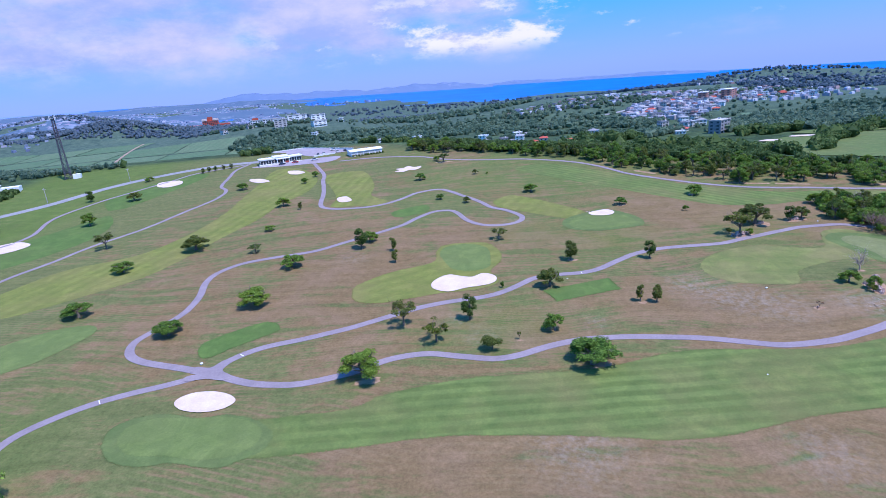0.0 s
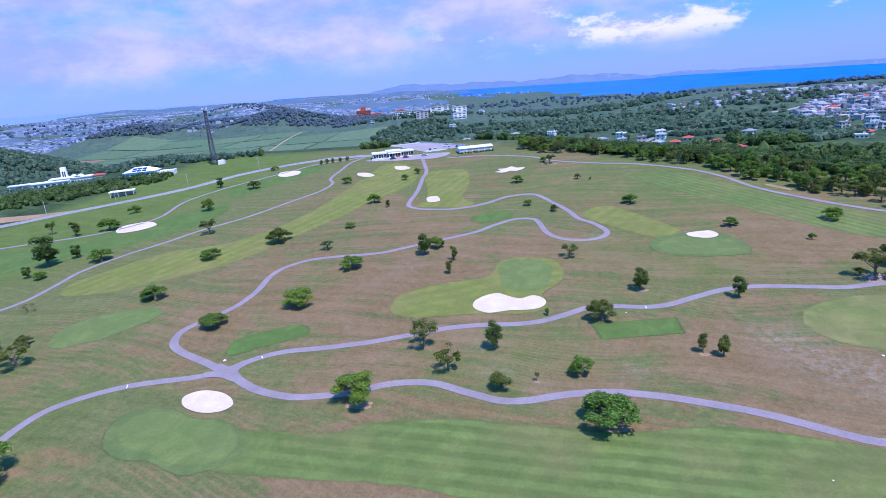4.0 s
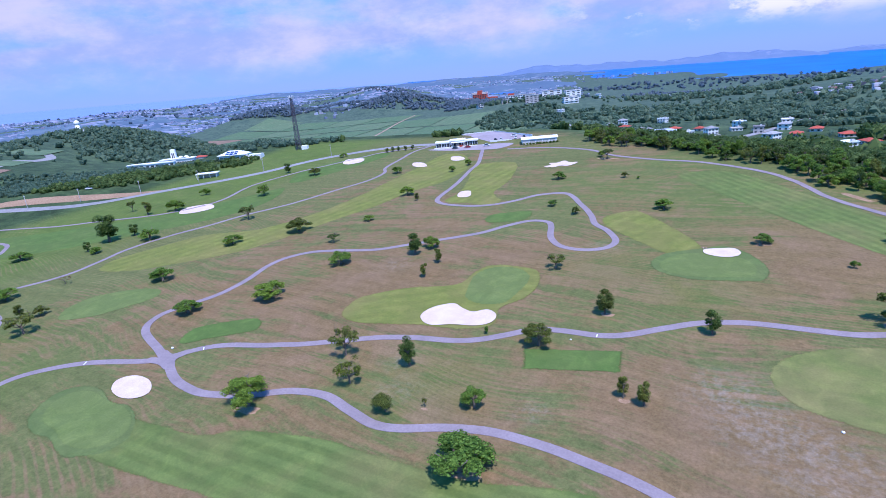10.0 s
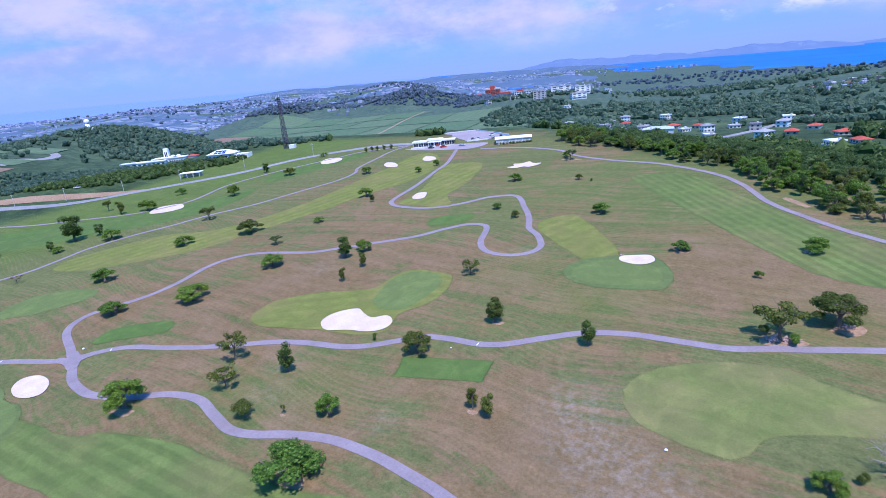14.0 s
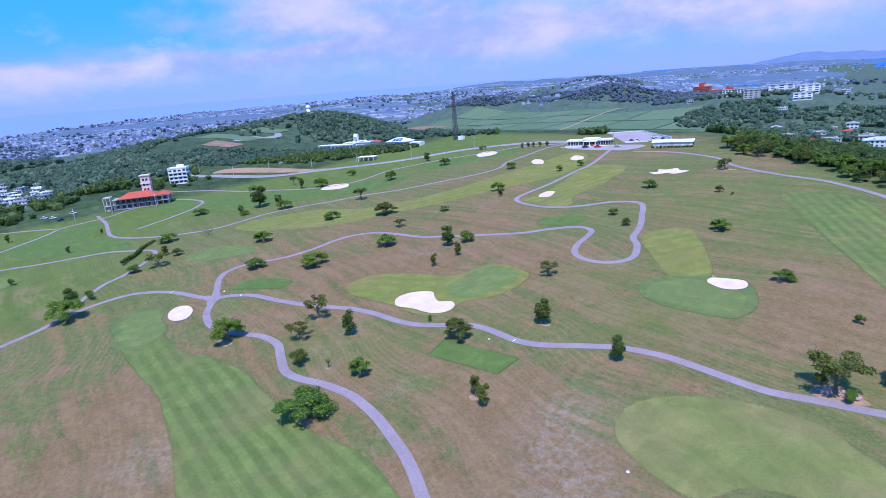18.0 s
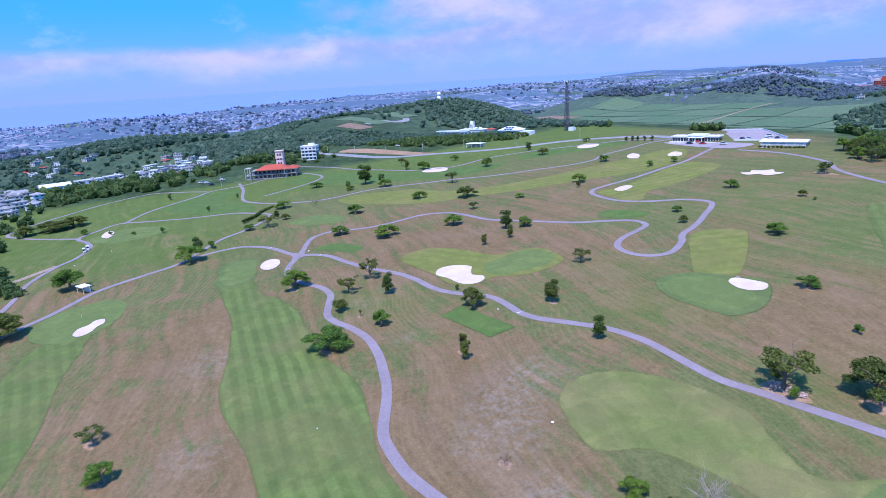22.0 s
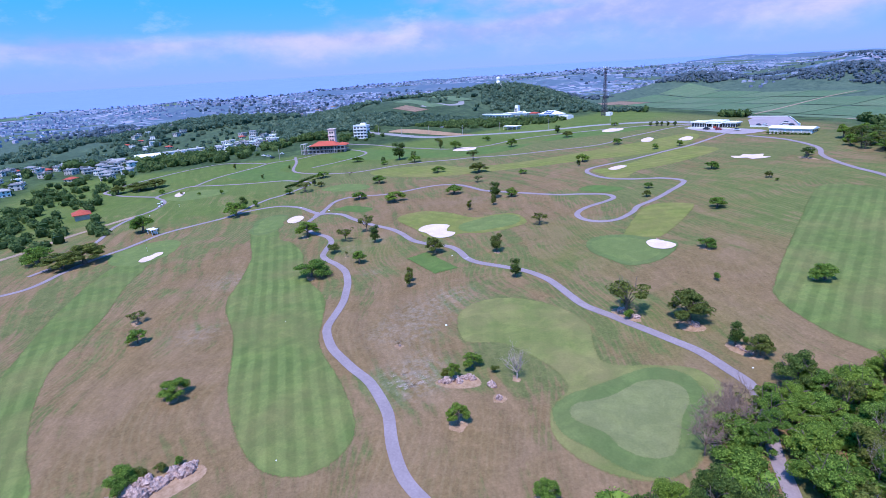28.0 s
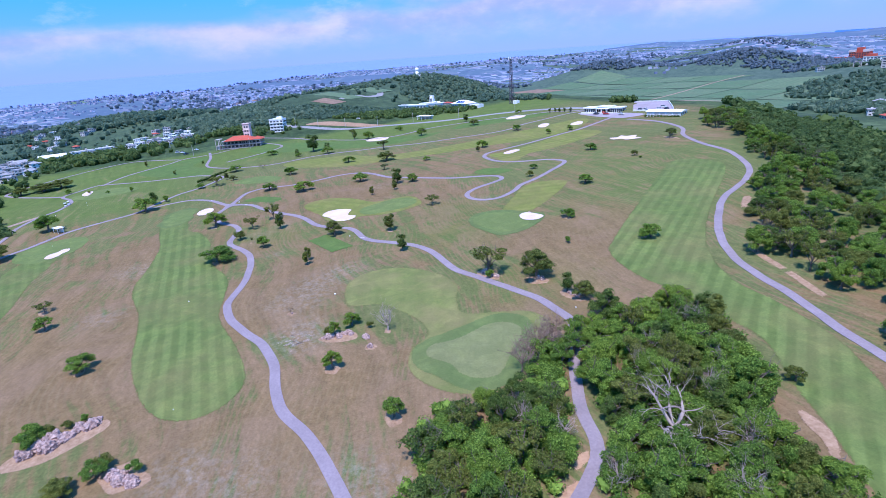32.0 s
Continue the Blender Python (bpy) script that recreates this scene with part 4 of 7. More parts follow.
strip("cart_path", [(-53.5, 109.5), (-51, 115), (-45, 119.6), (-32, 123.6), (-22, 127.6), (-11, 133.4), (-2, 136.7), (8, 138.4), (15, 140.8), (20.6, 145), (26, 149), (32, 150.4), (40, 150.6), (46.6, 153), (53, 157.6), (60, 162), (67.5, 164.5), (76, 165), (88, 164.8), (98.5, 167.9), (109, 170.9), (118.4, 173.5), (127.4, 174), (133, 173.4), (139.3, 169.7), (146, 164.7), (154, 159.7), (160, 156.6), (166, 154.4), (169.5, 152), (172.5, 148), (175, 144), (180, 136), (190, 120)], 2.2, 0.087, M_PATH, "pale lavender-grey concrete golf cart path with soft edges", "cart path")
strip("cart_path", [(-53.5, 109.5), (-60, 112.3), (-67, 115), (-74, 118), (-78, 122), (-79.6, 128), (-77, 134.5), (-73.5, 144.5), (-73.8, 156), (-76, 166), (-74.6, 175), (-67.5, 182), (-55, 185.5), (-45, 188), (-35, 195), (-27, 201), (-15.5, 210), (-8.5, 220), (-1.9, 226.3), (4.7, 226), (8, 220), (11, 210), (16.6, 202.7), (24, 201), (30.5, 204), (32, 210.5), (28, 219), (22, 226), (17.6, 236.7), (10.7, 249), (1.6, 262), (-9.7, 259.7), (-18.6, 249.5), (-28.7, 243), (-41.6, 242.2), (-50.9, 245.6), (-55, 254.2), (-57.5, 277), (-62, 301), (-65, 320), (-78, 356)], 2.2, 0.093, M_PATH, "pale lavender-grey concrete golf cart path with soft edges", "cart path")
strip("cart_path", [(-262, 104), (-230, 104), (-194, 101), (-175, 108), (-160, 122), (-152, 138), (-153, 152), (-156, 168), (-152, 186), (-146, 200), (-140, 218), (-130, 236), (-122, 258), (-114, 280), (-114, 297), (-121, 310), (-124, 332), (-126, 352), (-122, 368)], 1.95, 0.099, M_PATH, "pale lavender-grey concrete golf cart path with soft edges", "cart path")
strip("cart_path", [(-60, 352), (-35, 353), (-9.5, 345.6), (6, 332), (26, 322), (50, 314), (72.8, 298), (84, 283), (93, 263), (104, 248.3), (117.7, 234), (129.5, 225.7), (139.7, 221.3), (150.7, 218), (159.4, 214.6), (167, 211.5), (178, 208), (200, 200), (230, 190)], 2.2, 0.105, M_PATH, "pale lavender-grey concrete golf cart path with soft edges", "cart path")
strip("cart_path", [(-75.8, 66.9), (-92.8, 76.2), (-106, 85.5), (-114, 95.7), (-128.6, 107), (-139, 109), (-150, 101), (-158, 92), (-166, 70), (-176, 50), (-182.6, 36), (-172, 27), (-160, 20), (-146, 26), (-134, 28.5), (-118.5, 25.6), (-107.7, 20), (-89.7, 14.5), (-63, 13.7), (-37, 9), (-24, 2)], 1.95, 0.111, M_PATH, "pale lavender-grey concrete golf cart path with soft edges", "cart path")
strip("cart_path", [(-180, 38), (-206, 50), (-232, 75), (-245, 85), (-251, 107), (-262, 122), (-269, 146), (-240, 158), (-223, 151), (-208, 133), (-196, 114)], 1.95, 0.117, M_PATH, "pale lavender-grey concrete golf cart path with soft edges", "cart path")
strip("cart_path", [(-160, 20), (-171, 4), (-185, -11), (-198, -18), (-215, -12), (-232, 0), (-256, 20), (-272, 44), (-262, 64), (-246, 82)], 1.95, 0.123, M_PATH, "pale lavender-grey concrete golf cart path with soft edges", "cart path")
strip("cart_path", [(-300, 150), (-272, 172), (-242, 184), (-222, 196), (-196, 210), (-184, 224), (-181, 240), (-189, 268), (-183, 295), (-172, 315), (-160, 335), (-150, 352), (-122, 368)], 1.95, 0.129, M_PATH, "pale lavender-grey concrete golf cart path with soft edges", "cart path")
def fork(x, y, arms, reach, width, inner):
    """Where paths meet: one rounded slab with a flared mouth to each arm."""
    pts = []
    for k, a in enumerate(arms):
        b = arms[(k + 1) % len(arms)]
        c, q = radians(a), radians(a + ((b - a) % 360) / 2)
        for side in (-1, 1):
            pts.append((x + reach * math.cos(c) - side * width * math.sin(c), y + reach * math.sin(c) + side * width * math.cos(c)))
        pts.append((x + inner * math.cos(q), y + inner * math.sin(q)))
    patch("path_fork", pts, M_PATH, 0.135, "flared concrete fork where four cart paths meet", "cart path", None, 1.2, 5)


fork(-53.8, 109.9, (-31, 65, 156, 201), 5.2, 1.05, 2.5)
strip("road", [(-420, 150), (-360, 172), (-318, 190), (-290, 207), (-274, 222), (-256, 246), (-232, 272), (-212, 300), (-196, 332), (-170, 357), (-140, 372), (-100, 372)], 7, 0.10, M_ROAD, "worn grey two-lane road along the course edge", "road")
strip("farm_track", [(-110, 20), (-83, -2), (-62, -14), (-30, -40)], 3.4, 0.11, M_SOIL, "pale bare-earth farm track", "track")
strip("hill_road", [(-470, 262), (-480, 275), (-490, 288), (-486, 300), (-500, 320), (-530, 330)], 8, 0.12, M_ROAD, "pale grey road winding up a green hill", "road")
patch("dirt_lot", [(-335, 205), (-310, 222), (-282, 243), (-252, 256), (-262, 243), (-285, 225), (-310, 204), (-330, 193)], M_SOIL_SOFT, 0.08, "bare pale earth beside the road", "bare earth", None, 4.0)
patch("car_park", [(-118, 407), (-98, 421), (-76, 402), (-55, 384), (-67, 379), (-81, 374.5), (-99, 390)], M_LOT, 0.14, "large flat grey asphalt car park", "car park", None, 4.0, 0)
patch("forecourt", [(-118, 356), (-98, 364), (-80, 368), (-62, 368), (-66, 354), (-82, 352), (-100, 352)], M_LOT, 0.12, "grey paved forecourt of the clubhouse", "forecourt", None, 4.0, 3)


# ---- trees ----
ICO = None


def ico_data():
    global ICO
    if ICO is None:
        bm = bmesh.new()
        bmesh.ops.create_icosphere(bm, subdivisions=2, radius=1.0)
        bm.verts.ensure_lookup_table()
        v = np.array([tuple(p.co) for p in bm.verts])
        f = np.array([[q.index for q in p.verts] for p in bm.faces])
        bm.free()
        bm = bmesh.new()
        bmesh.ops.create_icosphere(bm, subdivisions=1, radius=1.0)
        bm.verts.ensure_lookup_table()
        v1 = np.array([tuple(p.co) for p in bm.verts])
        f1 = np.array([[q.index for q in p.verts] for p in bm.faces])
        bm.free()
        ICO = (v, f, v1, f1)
    return ICO


def leaves_on(rs, clumps, count, leaf, core=0.72, fine=False):
    """Leaf sprays scattered over clumps (centre, radii), over a rough dark core in each."""
    v0, f0, v1, f1 = ico_data()
    cv, cf = (v0, f0) if fine else (v1, f1)
    verts, faces, base = [], [], 0
    tri_v, tri_f = [], []
    for c, rad in clumps:
        c, rad = np.array(c, float), np.array(rad, float)
        if core:
            jit = 1 + 0.22 * rs.standard_normal((len(cv), 1))
            vv = c + cv * rad * core * jit
            tri_v.append(vv)
            tri_f.append(cf + base)
            base += len(vv)
    for c, rad in clumps:
        c, rad = np.array(c, float), np.array(rad, float)
        d = rs.standard_normal((count, 3))
        d /= np.linalg.norm(d, axis=1)[:, None]
        d[:, 2] = np.where(d[:, 2] < -0.5, -d[:, 2], d[:, 2])
        p = c + d * rad * rs.uniform(0.72, 1.14, (count, 1))
        nrm = d + np.array((0, 0, 0.35)) + 0.5 * rs.standard_normal((count, 3))
        nrm /= np.linalg.norm(nrm, axis=1)[:, None]
        t = np.cross(nrm, rs.standard_normal((count, 3)))
        t /= np.linalg.norm(t, axis=1)[:, None] + 1e-9
        b = np.cross(nrm, t)
        s = leaf * rs.uniform(0.55, 1.35, (count, 1))
        quad = np.stack([p + t * s, p + b * s * 0.62 + nrm * s * 0.25, p - t * s * 0.9, p - b * s * 0.62 + nrm * s * 0.2], 1).reshape(-1, 3)
        k = np.arange(count)[:, None] * 4 + base
        tri_v.append(quad)
        tri_f.append(np.concatenate([k + [0, 1, 2], k + [0, 2, 3]]))
        base += len(quad)
    return np.concatenate(tri_v), np.concatenate(tri_f)


def tube(path, radii, sides=6):
    """Vertices and faces of a tapering limb."""
    v, f = [], []
    for i, p in enumerate(path):
        p = Vector(p)
        d = (Vector(path[min(i + 1, len(path) - 1)]) - Vector(path[max(i - 1, 0)])).normalized()
        a = d.orthogonal().normalized()
        b = d.cross(a)
        for k in range(sides):
            w = 2 * math.pi * k / sides
            v.append(tuple(p + (a * math.cos(w) + b * math.sin(w)) * radii[i]))
    for i in range(len(path) - 1):
        for k in range(sides):
            f.append((i * sides + k, i * sides + (k + 1) % sides, (i + 1) * sides + (k + 1) % sides, (i + 1) * sides + k))
    f.append(tuple(range((len(path) - 1) * sides, len(path) * sides)))
    return v, f


def limbs(rs, top, spread, count, r0, twigs=0, lean=0.0):
    v, f = tube([(0, 0, -0.3), (lean * 0.2, 0, top * 0.2), (lean * 0.5, 0.05, top * 0.42), (lean, 0.0, top * 0.62)], [r0 * 1.4, r0, r0 * 0.8, r0 * 0.5])
    tips = []
    for k in range(count):
        a = 2 * math.pi * (k + rs.uniform(-0.3, 0.3)) / count
        q = top * rs.uniform(0.3, 0.55)
        e = Vector((lean + spread * math.cos(a) * rs.uniform(0.55, 1), spread * math.sin(a) * rs.uniform(0.55, 1), top * rs.uniform(0.7, 0.95)))
        s = Vector((lean * 0.6, 0, q))
        mid = s.lerp(e, 0.5) + Vector(rs.uniform(-0.15, 0.15, 3)) * spread + Vector((0, 0, 0.06 * top))
        nv, nf = tube([s, mid, e], [r0 * 0.55, r0 * 0.36, r0 * 0.12], 5)
        f += [tuple(i + len(v) for i in face) for face in nf]
        v += nv
        tips.append((mid, e))
        for _ in range(twigs):
            b = mid.lerp(e, rs.uniform(0, 0.9))
            o = b + Vector(rs.standard_normal(3)) * spread * 0.24 + Vector((0, 0, 0.12 * top))
            o2 = o + Vector(rs.standard_normal(3)) * spread * 0.12 + Vector((0, 0, 0.08 * top))
            nv, nf = tube([b, o, o2], [r0 * 0.22, r0 * 0.13, r0 * 0.05], 4)
            f += [tuple(i + len(v) for i in face) for face in nf]
            v += nv
    return v, f, tips


def bare_limbs(rs, top, spread, count, thick=0.17):
    """A leafless tree: wandering limbs that fork twice into twigs."""
    v, f = tube([(0, 0, -0.3), (0.1, 0, top * 0.15), (0.0, 0.1, top * 0.3)], [thick * 2, thick * 1.7, thick * 1.4])

    def grow(p, d, length, r, level):
        nonlocal v, f
        pts, rad, q, dd = [p], [r], p.copy(), d.normalized()
        n = 5 if level < 2 else 3
        for i in range(n):
            dd = (dd + Vector(rs.standard_normal(3)) * 0.24 + Vector((0, 0, 0.05))).normalized()
            q = q + dd * length / n
            pts.append(q.copy())
            rad.append(r * (1 - 0.8 * (i + 1) / n))
            if level < 3 and i:
                for _ in range(1 if level else 2):
                    side = (dd + Vector(rs.standard_normal(3)) * 0.75).normalized()
                    grow(q, side, length * rs.uniform(0.35, 0.55), rad[-1] * 0.6, level + 1)
        nv, nf = tube(pts, rad, 5 if level < 2 else 3)
        f += [tuple(k + len(v) for k in face) for face in nf]
        v += nv

    for k in range(count):
        a = 2 * math.pi * (k + rs.uniform(-0.3, 0.3)) / count
        grow(Vector((0, 0, top * rs.uniform(0.2, 0.32 if thick > 0.12 else 0.5))), Vector((math.cos(a) * spread, math.sin(a) * spread, top * (rs.uniform(0.35, 0.9) if thick < 0.12 else rs.uniform(0.12, 0.6)))), top * rs.uniform(0.6, 0.85), thick, 0)
    return v, f, []


TREE_KINDS = {}


def make_kind(key, m):
    """First tree of a kind, about 7 m high and 7 m wide unless its shape says otherwise."""
    kind, seed = key[0], int(key[1:] or 0)
    rs = np.random.default_rng(100 + seed * 17 + ord(kind))
    ob = new("tree" if kind not in "BN" else "bush")
    ob.matrix_basis = m
    clumps, mat, leaf, count = [], M_LEAF, 0.34, 95
    tv, tf, tips = limbs(rs, 6.0, 2.4, 6, 0.26)
    bark = M_BARK
    if kind == "R":
        mat = (M_LEAF_BRIGHT, M_LEAF, M_LEAF, M_LEAF_OLIVE, M_LEAF, M_LEAF_BRIGHT, M_LEAF_DARK, M_LEAF)[seed % 8]
        tv, tf, tips = limbs(rs, 5.6, 2.6, 6, 0.28, 1, rs.uniform(-0.5, 0.5))
        for k in range(27):
            a, q = rs.uniform(0, 6.28), math.sqrt(rs.uniform(0.02, 1))
            clumps.append(((2.6 * q * math.cos(a), 2.6 * q * math.sin(a), 5.2 - 2.3 * q * q + rs.uniform(-1.4, 0.6)), rs.uniform(0.5, 1.02) * np.array((1.1, 1.1, 0.8))))
        count, leaf = 250, 0.15
    elif kind == "U":
        mat = (M_LEAF_DARK, M_LEAF_OLIVE)[seed % 2]
        tv, tf, tips = limbs(rs, 6.4, 1.3, 5, 0.2)
        for k in range(13):
            z = rs.uniform(1.6, 6.3)
            q = 1.5 * math.sin(min(1, (z - 0.9) / 3.0) * math.pi / 2) * (1.15 - 0.12 * max(0, z - 3.6))
            a = rs.uniform(0, 6.28)
            clumps.append(((q * 0.62 * math.cos(a), q * 0.62 * math.sin(a), z), rs.uniform(0.65, 1.0) * np.array((0.9, 0.9, 1.15))))
        count, leaf = 210, 0.15
    elif kind in "SY":
        mat = M_LEAF_YELLOW if kind == "Y" else (M_LEAF_OLIVE, M_LEAF_DARK)[seed % 2]
        tv, tf, tips = limbs(rs, 5.6, 3.0, 8, 0.2, 4)
        for mid, e in tips:
            for _ in range(3):
                c = mid.lerp(e, rs.uniform(0.3, 1.15)) + Vector(rs.uniform(-0.6, 0.6, 3))
                clumps.append((tuple(c), rs.uniform(0.45, 0.8) * np.array((1.2, 1.2, 0.6))))
        count, leaf = 70, 0.19
    elif kind == "B":
        mat = (M_LEAF, M_LEAF_OLIVE)[seed % 2]
        tv, tf, tips = limbs(rs, 3.0, 1.8, 5, 0.12)
        for k in range(11):
            a, q = rs.uniform(0, 6.28), rs.uniform(0, 1)
            clumps.append(((2.4 * q * math.cos(a), 2.4 * q * math.sin(a), 2.6 + rs.uniform(-1.6, 2.4) * (1.1 - q)), rs.uniform(0.9, 1.4) * np.array((1, 1, 0.9))))
        count, leaf = 240, 0.17
    elif kind == "D":
        mat = M_LEAF_RUST if seed < 2 else M_LEAF_OLIVE
        if seed > 1:
            bark = M_TWIG
        tv, tf, tips = limbs(rs, 5.5, 3.0, 8 if seed < 2 else 14, 0.13, 7 if seed < 2 else 15)
        for mid, e in tips[:5] if seed < 2 else tips[:2]:
            clumps.append((tuple(e), np.array((0.5, 0.5, 0.35))))
        count, leaf = 24, 0.22
    elif kind == "X":
        bark = M_DEADWOOD
        tv, tf, tips = bare_limbs(rs, 6.4, 3.4, 6) if seed == 1 else bare_limbs(rs, 6.0, 3.4, 11, 0.10)
    part_v, part_f = (leaves_on(rs, clumps, count, leaf, 0.0 if kind in "SYD" else 0.62) if clumps else (None, None))
    mesh_ob("trunk", tv, tf, bark, ob, smooth=True)
    if clumps:
        mesh_ob("crown", part_v.tolist(), part_f.tolist(), mat, ob)
    return ob


TREE_LABELS = {
    "R": ("round dense broadleaf tree standing in dry grass", "tree"), "U": ("upright dark green oval tree standing in grass", "tree"),
    "S": ("open scraggly tree with thin grey-green foliage", "tree"), "Y": ("sparse tree with yellow-green leaves", "tree"),
    "B": ("low dark green bush in the grass", "bush"), "D": ("half-bare reddish shrub in the grass", "shrub"), "X": ("bare dead tree with pale bleached branches", "dead tree"),
}


def plant(kind, x, y, height, width, seed, label="", group="", sink=0.0):
    key = f"{kind}{seed}"
    if kind in "RB" and group == "trees of the golf course":
        height, width = height * 0.93, width * 1.14
    nominal = {"R": (6.6, 7.2), "U": (7.2, 4.2), "S": (6.4, 7.4), "Y": (6.4, 7.4), "B": (5.2, 7.0), "D": (6.0, 7.0), "X": (7.6, 7.0)}[kind]
    sw, sh = width / nominal[1], height / nominal[0]
    turn = (x * 37.1 + y * 17.3) % 360
    m = pose(x, y, gz(x, y) - sink, 0, 0, turn) @ Matrix.Diagonal((sw, sw, sh, 1))
    if key in TREE_KINDS:
        src = TREE_KINDS[key]
        made = copy_thing(src, Matrix.Identity(4))
        made.matrix_basis = m
    else:
        made = TREE_KINDS[key] = make_kind(key, m)
    text, cat = TREE_LABELS[kind]
    tagged(made, label or text, cat, group)
    return made


TREES_A = [
    ("R", -18.8, 102.7, 7.2, 9.6, 0),
    ("R", 29.3, 101.8, 6.0, 11.6, 2),
    ("U", 5.4, 126.2, 6.8, 4.9, 0),
    ("Y", -3.2, 116.2, 5.2, 7, 0),
    ("S", -11.2, 125.5, 6.7, 8.4, 0),
    ("B", 9.3, 110.8, 4.1, 5.3, 1),
    ("S", 15.9, 114.4, 2.2, 1.3, 0),
    ("R", 24.8, 117.6, 4.8, 5.1, 2),
    ("R", 29, 142.8, 6.2, 7.2, 3),
    ("B", 16, 144.1, 2.2, 1.6, 0),
    ("U", 39.4, 161.1, 6, 5.4, 1),
    ("U", 62.8, 157.7, 5.9, 4.3, 0),
    ("U", 49.6, 129.5, 4.7, 2.7, 1),
    ("U", 53.4, 128.4, 4.6, 3.2, 1),
    ("S", 20.1, 185.3, 4.2, 7.4, 0),
    ("U", -15.5, 170.1, 4.3, 3, 1),
    ("U", -16.9, 181.3, 4.8, 3.2, 1),
    ("U", -28.4, 186.5, 7.6, 6.6, 0),
]
TREES_B = [
    ("R", -26.2, 193.4, 4.5, 6.2, 0),
    ("R", -49.6, 173.5, 5.4, 7.9, 1),
    ("S", -67.5, 192, 3.4, 6.3, 1),
    ("R", -54.2, 145.4, 5.7, 9.9, 0),
    ("R", -72.2, 130.6, 4.7, 7.8, 1),
    ("R", -104.7, 146.2, 5, 8.5, 2),
    ("R", -110.9, 182.5, 4.3, 7.8, 0),
    ("R", -93, 201.3, 6.5, 11.1, 3),
    ("R", -69.2, 217.9, 2.9, 4.7, 1),
    ("R", -72.6, 255, 5.1, 6.9, 0),
    ("U", -62.9, 247.3, 3.6, 2.88, 1),
    ("R", -104.9, 297.3, 4.9, 6.3, 1),
    ("R", -71.8, 300.4, 3.7, 4.3, 2),
    ("R", -68.5, 314.1, 3.8, 4.4, 2),
    ("R", 0.9, 245.1, 3.1, 4, 1),
    ("R", 12.5, 236.1, 3.3, 3.8, 3),
    ("R", -8.5, 284.7, 4.1, 6.3, 2),
    ("R", 20.6, 287.8, 3.1, 3.5, 3),
]
TREES_C = [
    ("B", 26.7, 286, 1.3, 2, 0),
    ("R", 42.1, 244, 4.3, 6.9, 2),
    ("R", 72.5, 214.3, 3.5, 5.4, 2),
    ("R", -160.8, 249.7, 6.8, 7.3, 0),
    ("S", -132.4, 211.5, 6.7, 9.8, 0),
    ("U", -177.6, 172.9, 12.4, 11.8, 0),
    ("U", -173.2, 182, 5.5, 5, 0),
    ("R", -158.2, 179.2, 5.9, 8.7, 1),
    ("U", -173.6, 160.8, 4.5, 3.7, 0),
    ("R", -167, 160.7, 3.2, 5.1, 2),
    ("U", -202.8, 209.4, 7, 5.6, 1),
    ("S", -220, 212.5, 6.5, 6, 0),
    ("R", -191.6, 217.6, 6.5, 9.3, 0),
    ("R", -120.1, 115, 3.6, 4.8, 3),
    ("S", -111.1, 105.6, 5.9, 11.1, 0),
    ("R", -196.5, 146, 4.5, 8.4, 1),
    ("D", -141.4, 133.9, 2.8, 5.9, 0),
    ("B", -203.7, 247.1, 4.4, 7.1, 0),
]
TREES_D = [
    ("U", -188.1, 298.6, 6.2, 5.7, 0),
    ("R", -161.4, 292.6, 5.3, 8.2, 3),
    ("R", -175.5, 340, 3.3, 5.4, 0),
    ("U", -146.4, 350.7, 3.3, 3.1, 1),
    ("U", -143.8, 353.8, 3.3, 3.1, 0),
    ("U", -140.1, 355.1, 3.3, 3.1, 0),
    ("U", -135.4, 356.3, 3.3, 3, 1),
    ("U", -131.3, 359.2, 3.3, 3.1, 0),
    ("S", 5.2, 323.7, 5.5, 7.5, 1),
    ("R", 1.4, 328.9, 3.6, 4.7, 0),
    ("R", 107.8, 180.2, 8.5, 10.5, 3),
    ("S", 97.6, 171, 8.1, 12.1, 0),
    ("B", 92.6, 200.2, 2.4, 2.6, 0),
    ("R", 105.3, 220.5, 4.9, 6.7, 2),
    ("R", 56.2, 56.3, 4.6, 5.1, 2),
    ("S", 41.3, 53.1, 3.1, 6.5, 0),
    ("D", 88.1, 118.2, 1.8, 2.3, 0),
    ("R", 104.2, 130.5, 3.8, 4.8, 0),
]
TREES_E = [
    ("R", 106.8, 125.7, 4.2, 3.2, 0),
    ("B", 107.9, 134.1, 2, 2, 1),
    ("R", 88.7, 70.5, 4.8, 6.4, 0),
    ("U", 120.1, 181.1, 5.4, 4.1, 0),
    ("R", 125.2, 182.3, 5, 5.7, 3),
    ("R", 134.1, 182.6, 4.1, 4, 2),
    ("X", 111.9, 137.2, 6.6, 6.7, 0),
    ("B", 113.1, 72.1, 1.8, 2.3, 1),
    ("R", 120.9, 122.2, 4.6, 4, 0),
    ("R", 115.0, 66.6, 4.6, 5.6, 2),
    ("R", 131.7, 79.7, 3.8, 4.7, 1),
    ("R", 133.7, 74.5, 3.7, 5.5, 3),
    ("R", 171.5, 191.5, 3.2, 3.9, 3),
    ("R", -69.3, 31.5, 9, 11.1, 2),
    ("R", -77.1, 71.3, 8.8, 11.1, 1),
    ("U", -90.5, 74.2, 6.8, 6.1, 0),
    ("B", -92.9, 79.4, 3.9, 4.5, 0),
    ("B", -140.6, 58.6, 3.3, 3.2, 0),
]
